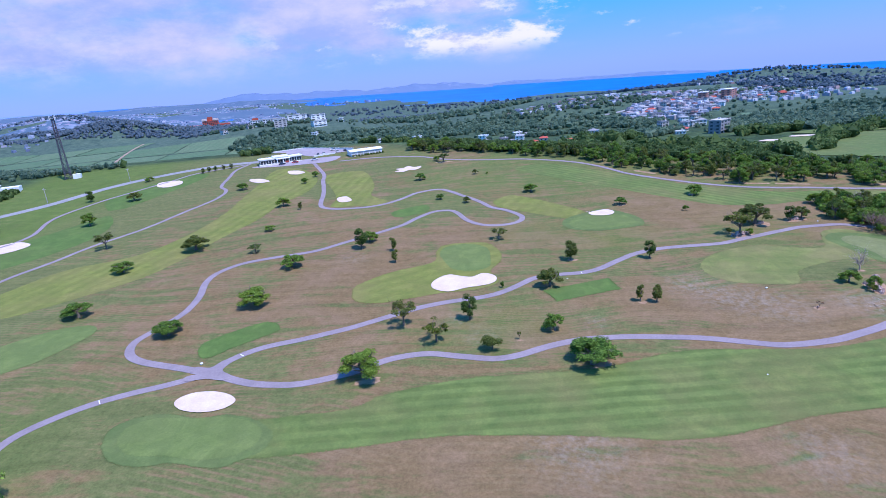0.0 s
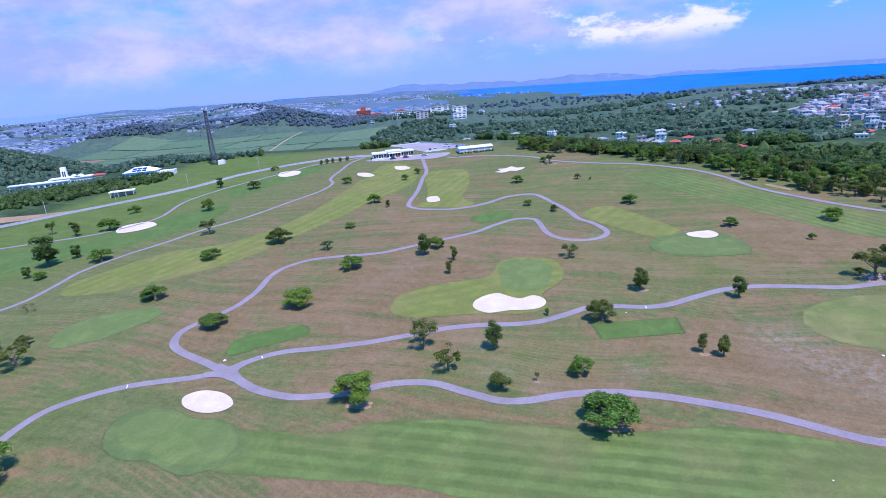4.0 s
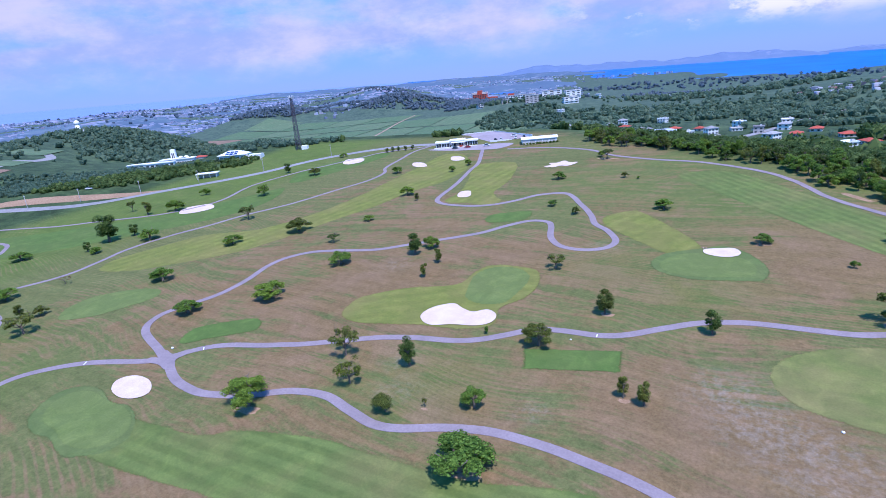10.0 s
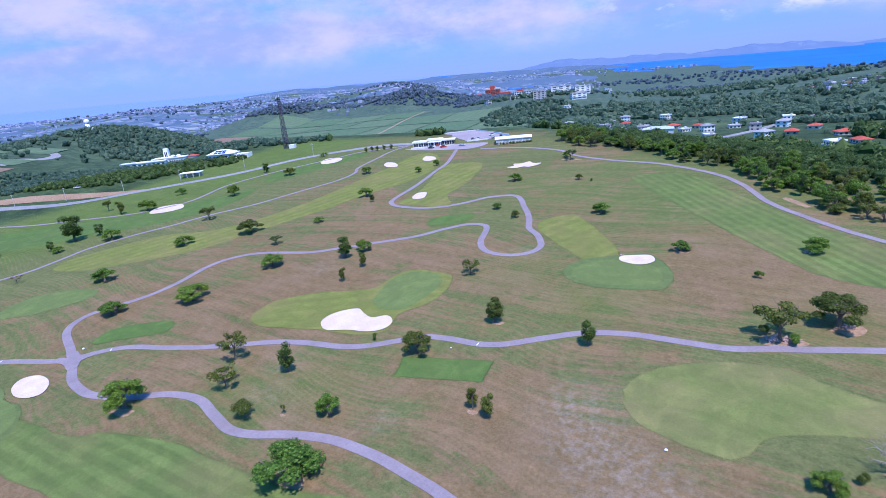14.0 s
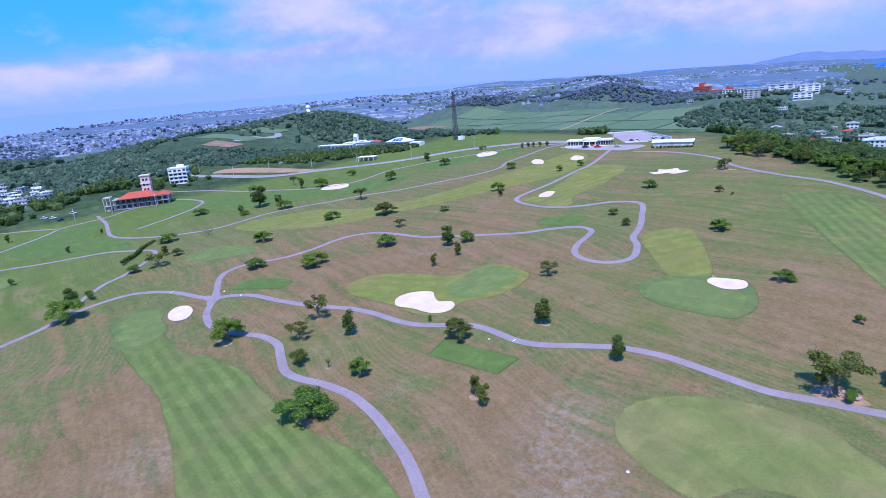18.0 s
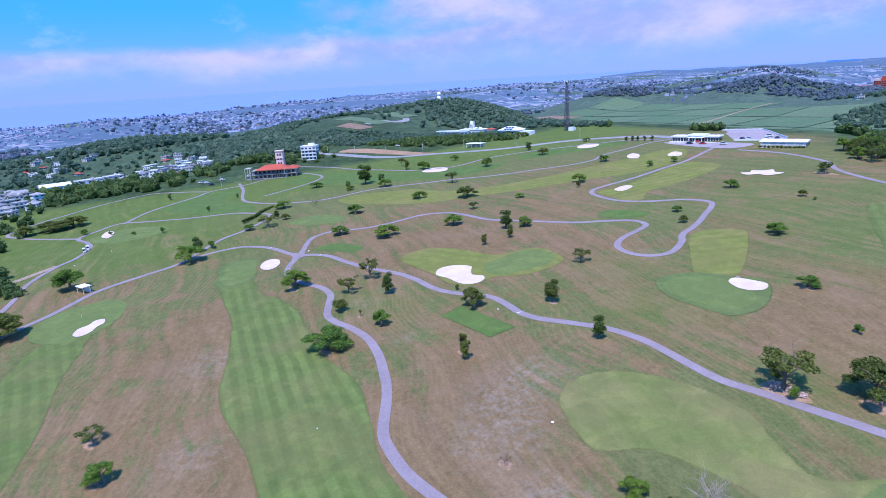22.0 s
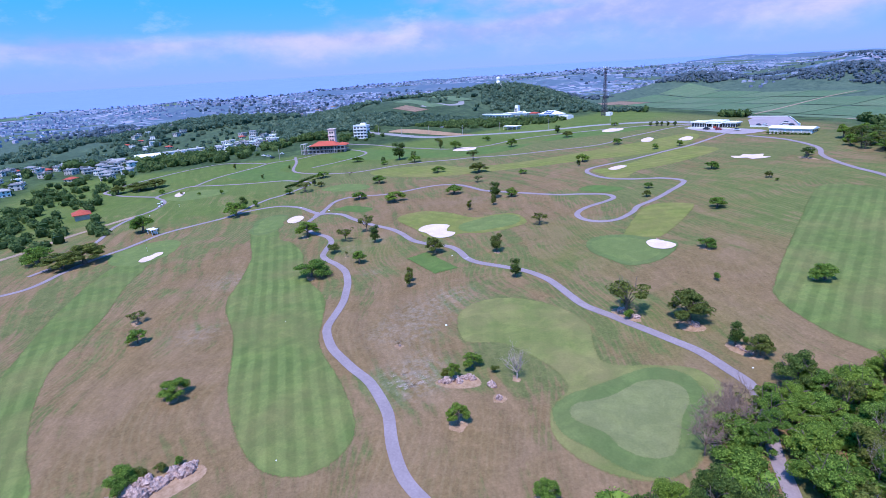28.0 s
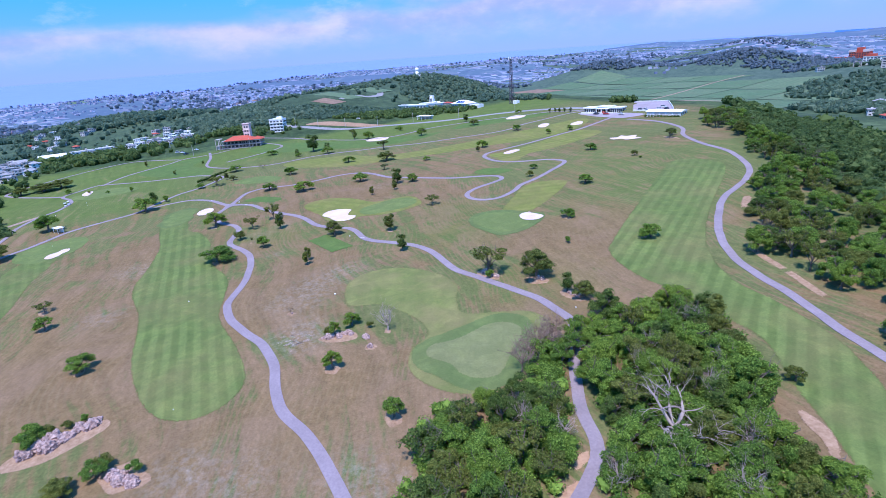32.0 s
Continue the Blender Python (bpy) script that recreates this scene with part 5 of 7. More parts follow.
TREES_F = [
    ("B", -147.1, 45.6, 2.2, 2.6, 0),
    ("B", -156.8, 34.7, 2.3, 2.6, 1),
    ("R", -168, 21.7, 3.5, 4, 2),
    ("R", -112.1, 96.9, 3.7, 5.5, 1),
    ("U", -124.8, 111.5, 4.4, 3.52, 1),
    ("U", -235, 59.9, 4.2, 3.36, 1),
    ("U", -176.1, 81.2, 3.1, 2.9, 1),
    ("U", -205.2, 98.6, 2.7, 2.16, 0),
    ("R", -191.3, 3.9, 6.1, 19.3, 3),
    ("R", -194, 13, 6.8, 14.3, 3),
    ("R", -187, -7.6, 6.5, 10.3, 3),
    ("R", -31.3, 18.6, 9.1, 15.5, 3),
    ("R", -29.3, 11.1, 7.2, 16.2, 3),
    ("R", -42, -0.3, 7.8, 12.7, 2),
    ("R", -147.6, 118.1, 4.7, 8.9, 2),
]
for row in (TREES_A + TREES_B + TREES_C + TREES_D + TREES_E + TREES_F):
    plant(*row, group="trees of the golf course")

# ---- the woods ----
def scatter(poly, spacing, seed, avoid=()):
    rs = np.random.default_rng(seed)
    xs, ys = [p[0] for p in poly], [p[1] for p in poly]
    px, py = np.meshgrid(np.arange(min(xs), max(xs), spacing), np.arange(min(ys), max(ys), spacing), indexing="ij")
    px = px + rs.uniform(-0.42, 0.42, px.shape) * spacing
    py = py + rs.uniform(-0.42, 0.42, py.shape) * spacing
    keep = inside_poly(px, py, poly)
    return list(zip(px[keep], py[keep]))


PATH_C = [(127, 174), (133, 173.4), (139.3, 169.7), (146, 164.7), (154, 159.7), (160, 156.6), (166, 154.4), (169.5, 152), (172.5, 148), (175, 144), (180, 136), (190, 120)]


def off_path(x, y, gap):
    for a, b in zip(PATH_C, PATH_C[1:]):
        a, b, p = Vector(a), Vector(b), Vector((x, y))
        t = min(1, max(0, (p - a).dot(b - a) / (b - a).length_squared))
        if (a.lerp(b, t) - p).length < gap:
            return False
    return True


WOOD_A = [(157, 128), (148, 132), (146, 138), (148, 145), (152, 150), (146, 155), (138, 166), (134, 171), (142, 167), (150, 161), (158, 156), (167, 151), (176, 142), (183, 130), (172, 120), (163, 122)]
WOOD_B = [(141, 172), (135, 177), (137, 193), (142, 200), (151, 198), (164, 191), (173, 184), (178, 180), (185, 174), (192, 177), (200, 172), (202, 158), (192, 140), (186, 134), (169, 153), (158, 159), (148, 165)]
WOOD_C = [(-14, 356), (24, 346), (46, 330), (81, 296), (104, 262), (122, 240), (132, 230), (148, 228), (162, 224), (171, 213), (183, 207), (215, 200), (250, 188), (255, 205), (205, 240), (165, 275), (145, 310), (110, 345), (60, 385), (20, 395), (-15, 385)]
rs = np.random.default_rng(11)
for n, (poly, gap, lab) in enumerate(((WOOD_A, 4.5, "leafy tree in the thick wood beside the path"), (WOOD_B, 4.6, "leafy tree in the thick wood beside the fairway"), (WOOD_C, 6.4, "leafy tree at the edge of the woods"))):
    for x, y in scatter(poly, gap, 21 + n):
        if n == 2 and (x - 14) * 0.561 + (y - 345) * 0.828 > 14 - 0.03 * (x - 100) and not x > 195:
            continue
        if n == 2 and x > 195 and y > 215:
            continue
        if n < 2 and (not off_path(x, y, 3.7 if y < 160 else 2.6) or (x - 172) ** 2 + (y - 164.5) ** 2 < 12):
            continue
        kind = rs.choice(["R", "R", "R", "R", "R", "B", "U", "S"])
        seed = int(rs.integers(0, 8)) if kind == "R" else int(rs.integers(0, 2))
        hh = rs.uniform(4.8, 8.0) if n < 2 else rs.uniform(5, 8.5)
        ww = rs.uniform(6.0, 9.0) if n < 2 else rs.uniform(6.5, 9.5)
        if kind == "B":
            hh *= 0.75
        if kind == "U":
            ww *= 0.6
        plant(kind, float(x), float(y), hh, ww, seed, lab, "woods", 0.5)
plant("X", 172, 164.5, 9.6, 15.5, 1, "large bleached dead tree rising out of the wood")
for x, y, h, w in ((168, 176, 6.5, 5), (157, 171, 6, 4), (180, 171, 6.5, 5), (163, 184, 6, 4.5), (186, 163, 6.5, 5), (152, 178, 5.5, 4), (150, 190, 6, 4.5), (176, 150.5, 6, 4.5), (158, 146, 5.5, 4)):
    plant("X", x, y, h + 1.2, w, 2, "thin bare grey tree among the crowns of the wood", "woods")
plant("X", 163.5, 150.5, 5.5, 5.0, 2, "leaning bare grey dead tree in the wood")
plant("X", 180, 160, 6.5, 4.5, 2, "leaning bare grey dead tree in the wood")
for k, (x, y) in enumerate(((140.5, 162.5), (141, 157.5), (137, 165.5), (138.5, 161), (143.5, 154.5))):
    plant("D", x, y, 5.6, 7.4, 2 + k % 2, "leafless pinkish-brown thicket beside the green")


for x, y, h, w in ((141.6, 168.0, 6.2, 6.0), (144.5, 165.6, 5.4, 5.6), (146.5, 161.5, 5.6, 5.4), (138, 171.2, 5.0, 5.2)):
    plant("R", x, y, h, w, 4, "leafy tree leaning over the cart path", "woods")


def woodland(name, spots, sizes, seed, label, material=None, sprays=34):
    """Many far crowns as one mass of leafy lumps."""
    rs = np.random.default_rng(seed)
    _, _, v1, f1 = ico_data()
    V, F, base = [], [], 0
    xs, ys = np.array([p[0] for p in spots]), np.array([p[1] for p in spots])
    zs = hgt(xs, ys)
    for x, y, z, s in zip(xs, ys, zs, sizes):
        h = s * rs.uniform(0.55, 0.9)
        jit = 1 + 0.24 * rs.standard_normal((len(v1), 1))
        V.append(np.array((x, y, z + h * 0.45)) + v1 * np.array((s * 0.5, s * 0.5, h * 0.62)) * jit)
        F.append(f1 + base)
        base += len(v1)
        if sprays:
            d = rs.standard_normal((sprays, 3))
            d /= np.linalg.norm(d, axis=1)[:, None]
            d[:, 2] = np.abs(d[:, 2])
            p = np.array((x, y, z + h * 0.45)) + d * np.array((s * 0.52, s * 0.52, h * 0.66))
            t = rs.standard_normal((sprays, 3))
            t /= np.linalg.norm(t, axis=1)[:, None]
            b = np.cross(d + 0.4 * rs.standard_normal((sprays, 3)), t)
            b /= np.linalg.norm(b, axis=1)[:, None] + 1e-9
            q = s * 0.11
            quad = np.stack([p + t * q, p + b * q * 0.7, p - t * q, p - b * q * 0.7], 1).reshape(-1, 3)
            k = np.arange(sprays)[:, None] * 4 + base
            V.append(quad)
            F.append(np.concatenate([k + [0, 1, 2], k + [0, 2, 3]]))
            base += len(quad)
    ob = mesh_ob(name, np.concatenate(V).tolist(), np.concatenate(F).tolist(), material or M_WOODS)
    return tagged(ob, label, "woodland", kind="stuff")


def thicket(poly, spacing, seed, lo, hi, material, label, keep=None, sprays=60):
    """A closed mass of crowns or undergrowth as one mesh, each lump covered with leaf sprays."""
    rs = np.random.default_rng(seed)
    spots = [p for p in scatter(poly, spacing, seed) if keep is None or keep(*p)]
    V, F, base = [], [], 0
    for x, y in spots:
        s = rs.uniform(lo, hi)
        z = gz(x, y)
        lumps = [((x, y, z + s * 0.32), (s * 0.5, s * 0.5, s * 0.4))]
        if s > 4:
            lumps += [((x + s * 0.32 * math.cos(a), y + s * 0.32 * math.sin(a), z + s * rs.uniform(0.25, 0.55)), (s * 0.28, s * 0.28, s * 0.24)) for a in rs.uniform(0, 6.28, 4)]
        for c, r in lumps:
            v, f = leaves_on(rs, [(c, r)], sprays if s <= 4 else sprays // 2, 0.22 if s <= 4 else 0.30, 0.8)
            V.append(v)
            F.append(f + base)
            base += len(v)
    ob = mesh_ob("woodland", np.concatenate(V).tolist(), np.concatenate(F).tolist(), material)
    return tagged(ob, label, "woodland", kind="stuff")


thicket(WOOD_A, 2.5, 41, 2.2, 3.6, M_LEAF, "low leafy undergrowth between the trees of the wood", lambda x, y: off_path(x, y, 2.6), 100)
thicket(WOOD_B, 2.6, 42, 2.2, 3.6, M_LEAF, "low leafy undergrowth between the trees of the wood", lambda x, y: off_path(x, y, 2.6), 100)
thicket(WOOD_C, 5.0, 43, 3.6, 6.2, M_WOODS, "dense green woods sloping down from the course edge", lambda x, y: (x - 14) * 0.561 + (y - 345) * 0.828 > 10, 130)


def ellipse_spots(rs, cx, cy, rx, ry, turn, n):
    a, q = rs.uniform(0, 6.283, n), np.sqrt(rs.uniform(0, 1, n))
    x, y = rx * q * np.cos(a), ry * q * np.sin(a)
    c, s = math.cos(radians(turn)), math.sin(radians(turn))
    return np.c_[cx + x * c - y * s, cy + x * s + y * c]


rs = np.random.default_rng(31)


HAMLETS = [(-455, 60, 100, 38, 4), (-335, -62, 90, 30, 20), (-310, -112, 100, 26, 12), (-600, -60, 110, 40, 10), (350, 800, 130, 65, 50), (400, 1040, 220, 50, 10)]


def open_ground(p):
    """True where no hamlet stands, and for one spot in four within one."""
    inside = np.zeros(len(p), bool)
    for cx, cy, rx, ry, turn in HAMLETS:
        c, s = math.cos(radians(turn)), math.sin(radians(turn))
        dx, dy = p[:, 0] - cx, p[:, 1] - cy
        inside |= ((dx * c + dy * s) / rx) ** 2 + ((dy * c - dx * s) / ry) ** 2 < 1
    return ~inside | (rs.uniform(0, 1, len(p)) < 0.25)


def wood_area(label, rows, smin, smax, seed, keep=None, dense=1.75):
    """Woods in ellipses: nearer crowns large and leafy, farther ones smaller and tinted blue for haze."""
    spots = np.concatenate([ellipse_spots(rs, cx, cy, rx, ry, turn, int(n * (1.0 if math.hypot(cx - FAR_X, cy - FAR_Y) < 480 else dense))) for cx, cy, rx, ry, turn, n in rows])
    if keep is not None:
        spots = spots[keep(spots)]
    spots = spots[(sea_mask(spots[:, 0], spots[:, 1]) < 0.2) & open_ground(spots)]
    far = np.hypot(spots[:, 0] - FAR_X, spots[:, 1] - FAR_Y)
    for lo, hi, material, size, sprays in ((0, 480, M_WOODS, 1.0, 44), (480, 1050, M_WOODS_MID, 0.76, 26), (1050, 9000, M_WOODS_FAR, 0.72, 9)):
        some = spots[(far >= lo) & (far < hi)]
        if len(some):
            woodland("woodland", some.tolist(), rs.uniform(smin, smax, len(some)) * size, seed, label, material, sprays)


COURSE_EDGE = [(-60, 340), (-14, 352), (24, 342), (81, 292), (104, 258), (128, 230), (161, 224), (182, 206), (250, 185), (300, 100), (120, 100), (-60, 200)]
NEIGHBOUR = [(198, 300), (222, 380), (262, 445), (320, 480), (400, 480), (440, 440), (420, 350), (330, 262), (258, 232), (215, 262)]


def off_course(p):
    return ~inside_poly(p[:, 0], p[:, 1], COURSE_EDGE) & ~inside_poly(p[:, 0], p[:, 1], WOOD_C) & ~inside_poly(p[:, 0], p[:, 1], NEIGHBOUR)


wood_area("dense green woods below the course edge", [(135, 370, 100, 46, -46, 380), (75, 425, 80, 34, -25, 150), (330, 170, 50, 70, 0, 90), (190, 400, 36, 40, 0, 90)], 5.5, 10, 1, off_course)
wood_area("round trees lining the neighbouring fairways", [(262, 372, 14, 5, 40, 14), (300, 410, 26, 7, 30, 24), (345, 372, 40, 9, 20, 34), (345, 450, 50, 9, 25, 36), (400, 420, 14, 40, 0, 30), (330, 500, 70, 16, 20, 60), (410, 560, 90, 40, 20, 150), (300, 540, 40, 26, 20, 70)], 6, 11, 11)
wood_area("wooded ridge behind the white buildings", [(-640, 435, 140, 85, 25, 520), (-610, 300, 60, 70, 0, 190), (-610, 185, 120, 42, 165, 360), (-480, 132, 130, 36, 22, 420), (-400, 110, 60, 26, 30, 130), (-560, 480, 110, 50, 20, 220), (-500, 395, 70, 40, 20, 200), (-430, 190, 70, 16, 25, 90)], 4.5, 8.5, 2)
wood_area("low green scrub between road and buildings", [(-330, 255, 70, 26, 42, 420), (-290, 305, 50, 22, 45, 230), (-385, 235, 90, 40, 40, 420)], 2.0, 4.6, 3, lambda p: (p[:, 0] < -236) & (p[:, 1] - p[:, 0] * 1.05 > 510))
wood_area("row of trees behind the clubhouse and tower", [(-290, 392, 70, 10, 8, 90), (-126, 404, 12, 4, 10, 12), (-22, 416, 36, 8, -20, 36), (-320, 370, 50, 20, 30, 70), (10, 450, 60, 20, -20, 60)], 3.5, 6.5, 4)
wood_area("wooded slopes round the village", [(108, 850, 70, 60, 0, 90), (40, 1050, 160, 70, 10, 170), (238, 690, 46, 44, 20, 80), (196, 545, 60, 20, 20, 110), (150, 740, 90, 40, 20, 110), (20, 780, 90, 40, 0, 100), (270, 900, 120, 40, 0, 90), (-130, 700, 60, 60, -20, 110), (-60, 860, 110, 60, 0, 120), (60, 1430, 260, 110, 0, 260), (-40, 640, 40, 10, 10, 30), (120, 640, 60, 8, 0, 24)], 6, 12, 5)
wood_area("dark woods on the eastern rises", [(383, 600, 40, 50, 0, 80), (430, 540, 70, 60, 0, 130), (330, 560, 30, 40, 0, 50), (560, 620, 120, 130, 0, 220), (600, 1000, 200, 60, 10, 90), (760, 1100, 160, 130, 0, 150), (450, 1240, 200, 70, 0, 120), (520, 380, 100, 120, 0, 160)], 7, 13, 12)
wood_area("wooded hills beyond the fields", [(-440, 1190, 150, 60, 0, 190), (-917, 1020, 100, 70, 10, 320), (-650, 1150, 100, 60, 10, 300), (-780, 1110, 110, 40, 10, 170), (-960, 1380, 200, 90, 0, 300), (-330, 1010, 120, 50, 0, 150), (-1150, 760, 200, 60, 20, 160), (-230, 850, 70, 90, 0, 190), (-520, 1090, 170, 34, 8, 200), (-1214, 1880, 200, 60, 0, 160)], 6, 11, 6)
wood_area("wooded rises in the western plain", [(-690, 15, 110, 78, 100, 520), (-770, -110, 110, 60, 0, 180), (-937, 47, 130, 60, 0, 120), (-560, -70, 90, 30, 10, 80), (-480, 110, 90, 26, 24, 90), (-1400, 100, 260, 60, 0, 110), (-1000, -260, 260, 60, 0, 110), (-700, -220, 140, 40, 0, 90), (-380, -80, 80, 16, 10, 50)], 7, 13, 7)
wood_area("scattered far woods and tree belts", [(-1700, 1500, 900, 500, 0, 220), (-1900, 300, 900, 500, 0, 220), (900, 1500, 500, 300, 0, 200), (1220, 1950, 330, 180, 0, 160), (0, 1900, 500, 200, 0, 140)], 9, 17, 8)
wood_area("orchard and garden trees below the course", [(-110, -30, 60, 14, 25, 60), (-90, 8, 22, 4, 20, 14), (-160, -30, 60, 30, 0, 60), (-230, -40, 60, 30, 0, 50), (-290, 10, 40, 12, 110, 26)], 3, 5.5, 9, lambda p: (p[:, 1] < -8) | (p[:, 0] > -110) | (p[:, 0] < -262))


def open_land(p):
    """Away from the course, the fields to the north and the hamlets."""
    x, y = p[:, 0], p[:, 1]
    village = ((x - 10) / 150) ** 2 + ((y - 610) / 60) ** 2 < 1
    fields = (x > -900) & (x < -150) & (y > 440) & (y < 1000)
    return ~fields & ~village & ((x < -285) | (y < -80) | (y > 440) | (x > 320)) & off_course(p)


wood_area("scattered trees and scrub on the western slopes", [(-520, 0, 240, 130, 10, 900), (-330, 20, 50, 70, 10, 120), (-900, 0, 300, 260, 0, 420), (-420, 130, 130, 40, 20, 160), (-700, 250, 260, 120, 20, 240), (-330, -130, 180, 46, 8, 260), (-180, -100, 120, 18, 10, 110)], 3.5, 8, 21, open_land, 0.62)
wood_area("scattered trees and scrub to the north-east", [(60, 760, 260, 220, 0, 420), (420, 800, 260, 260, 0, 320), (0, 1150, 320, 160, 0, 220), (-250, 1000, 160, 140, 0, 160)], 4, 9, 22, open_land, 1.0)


# ---- buildings ----
def on_ground(x, y, turn=0.0, sink=0.3):
    return pose(x, y, gz(x, y) - sink, 0, 0, turn)


def window_row(ob, x0, x1, y, z0, z1, n, side=1, name="window", gap=0.35):
    """n panes along x on the face at y; side is the way they stand out."""
    w = (x1 - x0) / n
    for k in range(n):
        a, b = x0 + k * w + w * gap / 2, x0 + (k + 1) * w - w * gap / 2
        part(name, boxes((a, b, min(y, y + 0.06 * side), max(y, y + 0.06 * side), z0, z1)), M_WINDOW, ob)


def window_col(ob, y0, y1, x, z0, z1, n, side=1, gap=0.35):
    w = (y1 - y0) / n
    for k in range(n):
        a, b = y0 + k * w + w * gap / 2, y0 + (k + 1) * w - w * gap / 2
        part("window", boxes((min(x, x + 0.06 * side), max(x, x + 0.06 * side), a, b, z0, z1)), M_WINDOW, ob)


def hip_roof(w, d, z, rise, over=0.6):
    bm = bmesh.new()
    x, y = w / 2 + over, d / 2 + over
    r = max(0.3, x - y)
    a = [bm.verts.new(p) for p in ((-x, -y, z), (x, -y, z), (x, y, z), (-x, y, z), (-r, 0, z + rise), (r, 0, z + rise))]
    b = [bm.verts.new(p) for p in ((-x, -y, z - 0.2), (x, -y, z - 0.2), (x, y, z - 0.2), (-x, y, z - 0.2))]
    for f in ((a[0], a[1], a[5], a[4]), (a[1], a[2], a[5]), (a[2], a[3], a[4], a[5]), (a[3], a[0], a[4])):
        bm.faces.new(f)
    for i in range(4):
        bm.faces.new((b[i], b[(i + 1) % 4], a[(i + 1) % 4], a[i]))
    bm.faces.new(b[::-1])
    return bm


def slab_roof(w, d, z, over=0.5, t=0.35, parapet=0.0):
    x, y = w / 2 + over, d / 2 + over
    rows = [(-x, x, -y, y, z, z + t)]
    if parapet:
        p = 0.2
        rows += [(-x, x, -y, -y + p, z + t, z + t + parapet), (-x, x, y - p, y, z + t, z + t + parapet), (-x, -x + p, -y + p, y - p, z + t, z + t + parapet), (x - p, x, -y + p, y - p, z + t, z + t + parapet)]
    return boxes(*rows)


def dwelling(m, w, d, storeys, wall_mat, roof_mat, hip, label, group, seed):
    rs = np.random.default_rng(seed)
    ob = empty("house", m, label, "house", group)
    h = 3.0 * storeys
    part("wall", boxes((-w / 2, w / 2, -d / 2, d / 2, -1.5, h)), wall_mat, ob)
    part("roof", hip_roof(w, d, h + 0.2, d * 0.28) if hip else slab_roof(w, d, h, 0.4, 0.3, 0.5), roof_mat, ob)
    for s in range(storeys):
        z = 3 * s + 0.9
        window_row(ob, -w / 2, w / 2, -d / 2, z, z + 1.4, 3, -1, gap=0.5)
        window_row(ob, -w / 2, w / 2, d / 2, z, z + 1.4, 3, 1, gap=0.5)
        window_col(ob, -d / 2, d / 2, w / 2, z, z + 1.4, 2, 1, gap=0.6)
        window_col(ob, -d / 2, d / 2, -w / 2, z, z + 1.4, 2, -1, gap=0.6)
    if storeys > 1 and not hip:
        part("balcony", boxes((-w / 2 + 0.5, w / 2 - 0.5, -d / 2 - 1.2, -d / 2, 3.0, 3.2), (-w / 2 + 0.5, w / 2 - 0.5, -d / 2 - 1.2, -d / 2 - 1.05, 3.2, 4.1)), wall_mat, ob)
    if not hip:
        part("water_tank", boxes((w * 0.15, w * 0.15 + 1.4, d * 0.1, d * 0.1 + 1.4, h + 0.3, h + 2.0)), M_CREAM, ob)
    return ob


PROTO = {}
HOUSE_SORTS = [
    (8, 6.5, 1, M_WHITE, M_CREAM, False, "single-storey white concrete house with a flat roof"),
    (8, 7, 2, M_WHITE, M_WHITE, False, "two-storey white concrete house with a flat roof"),
    (9, 7, 1, M_CREAM, M_RED, True, "low house with a red tiled hip roof"),
    (9, 7.5, 2, M_CREAM, M_GREY, False, "two-storey weathered concrete house with a flat roof"),
    (10, 8, 3, M_WHITE, M_CREAM, False, "three-storey pale concrete apartment house"),
    (9, 7.5, 2, M_WHITE, M_GREY, True, "two-storey white house with a grey hip roof"),
]


def put_house(sort, x, y, turn, group):
    w, d, st, wm, rm, hip, lab = HOUSE_SORTS[sort]
    m = on_ground(x, y, turn)
    if group == "village houses":
        m = m @ Matrix.Diagonal((1.08, 1.1, 0.95, 1))
    if group in ("houses of the western village", "houses below the course"):
        m = m @ Matrix.Diagonal((0.8, 0.85, 0.72, 1))
    if sort in PROTO:
        ob = copy_thing(PROTO[sort], m)
        return tagged(ob, lab, "house", group)
    PROTO[sort] = dwelling(m, w, d, st, wm, rm, hip, lab, group, sort)
    return PROTO[sort]


def clubhouse():
    ob = empty("clubhouse", pose(-101, 367, gz(-101, 367) - 0.2, 0, 0, 24), "low white clubhouse with flat overhanging roofs and dark glazing", "clubhouse")
    for name, x, y, w, d, h in (("west_wing", -9.5, -1, 8.5, 8, 3.0), ("middle_wing", 0, 2, 9, 7, 3.6), ("east_wing", 9, 1, 8, 7, 3.0)):
        part("wall", boxes((x - w / 2, x + w / 2, y - d / 2, y + d / 2, -1.5, h)), M_WHITE, ob)
        r = part("roof", slab_roof(w, d, h, 0.7, 0.4, 0.3), M_WHITE, ob, "white overhanging flat roof")
        r.location = (x, y, 0)
        window_row(ob, x - w / 2, x + w / 2, y - d / 2, 0.4, 2.6, 5, -1, gap=0.2)
        window_col(ob, y - d / 2, y + d / 2, x - w / 2, 0.4, 2.6, 3, -1, gap=0.25)
        window_col(ob, y - d / 2, y + d / 2, x + w / 2, 0.4, 2.6, 3, 1, gap=0.25)
    part("canopy", boxes((-4, 5, -7, -1.6, 2.7, 3.0)), M_WHITE, ob, "white entrance canopy")
    for x in (-3.4, 0.5, 4.4):
        part("column", boxes((x - 0.2, x + 0.2, -6.7, -6.3, -1, 2.7)), M_WHITE, ob)
    part("terrace", boxes((-15, 13, -7.5, -5.2, -1.5, 0.3)), M_CREAM, ob)
    part("sign_board", boxes((1.5, 3.5, -7.65, -7.5, 0.2, 1.3)), M_RED, ob, "red board at the entrance")


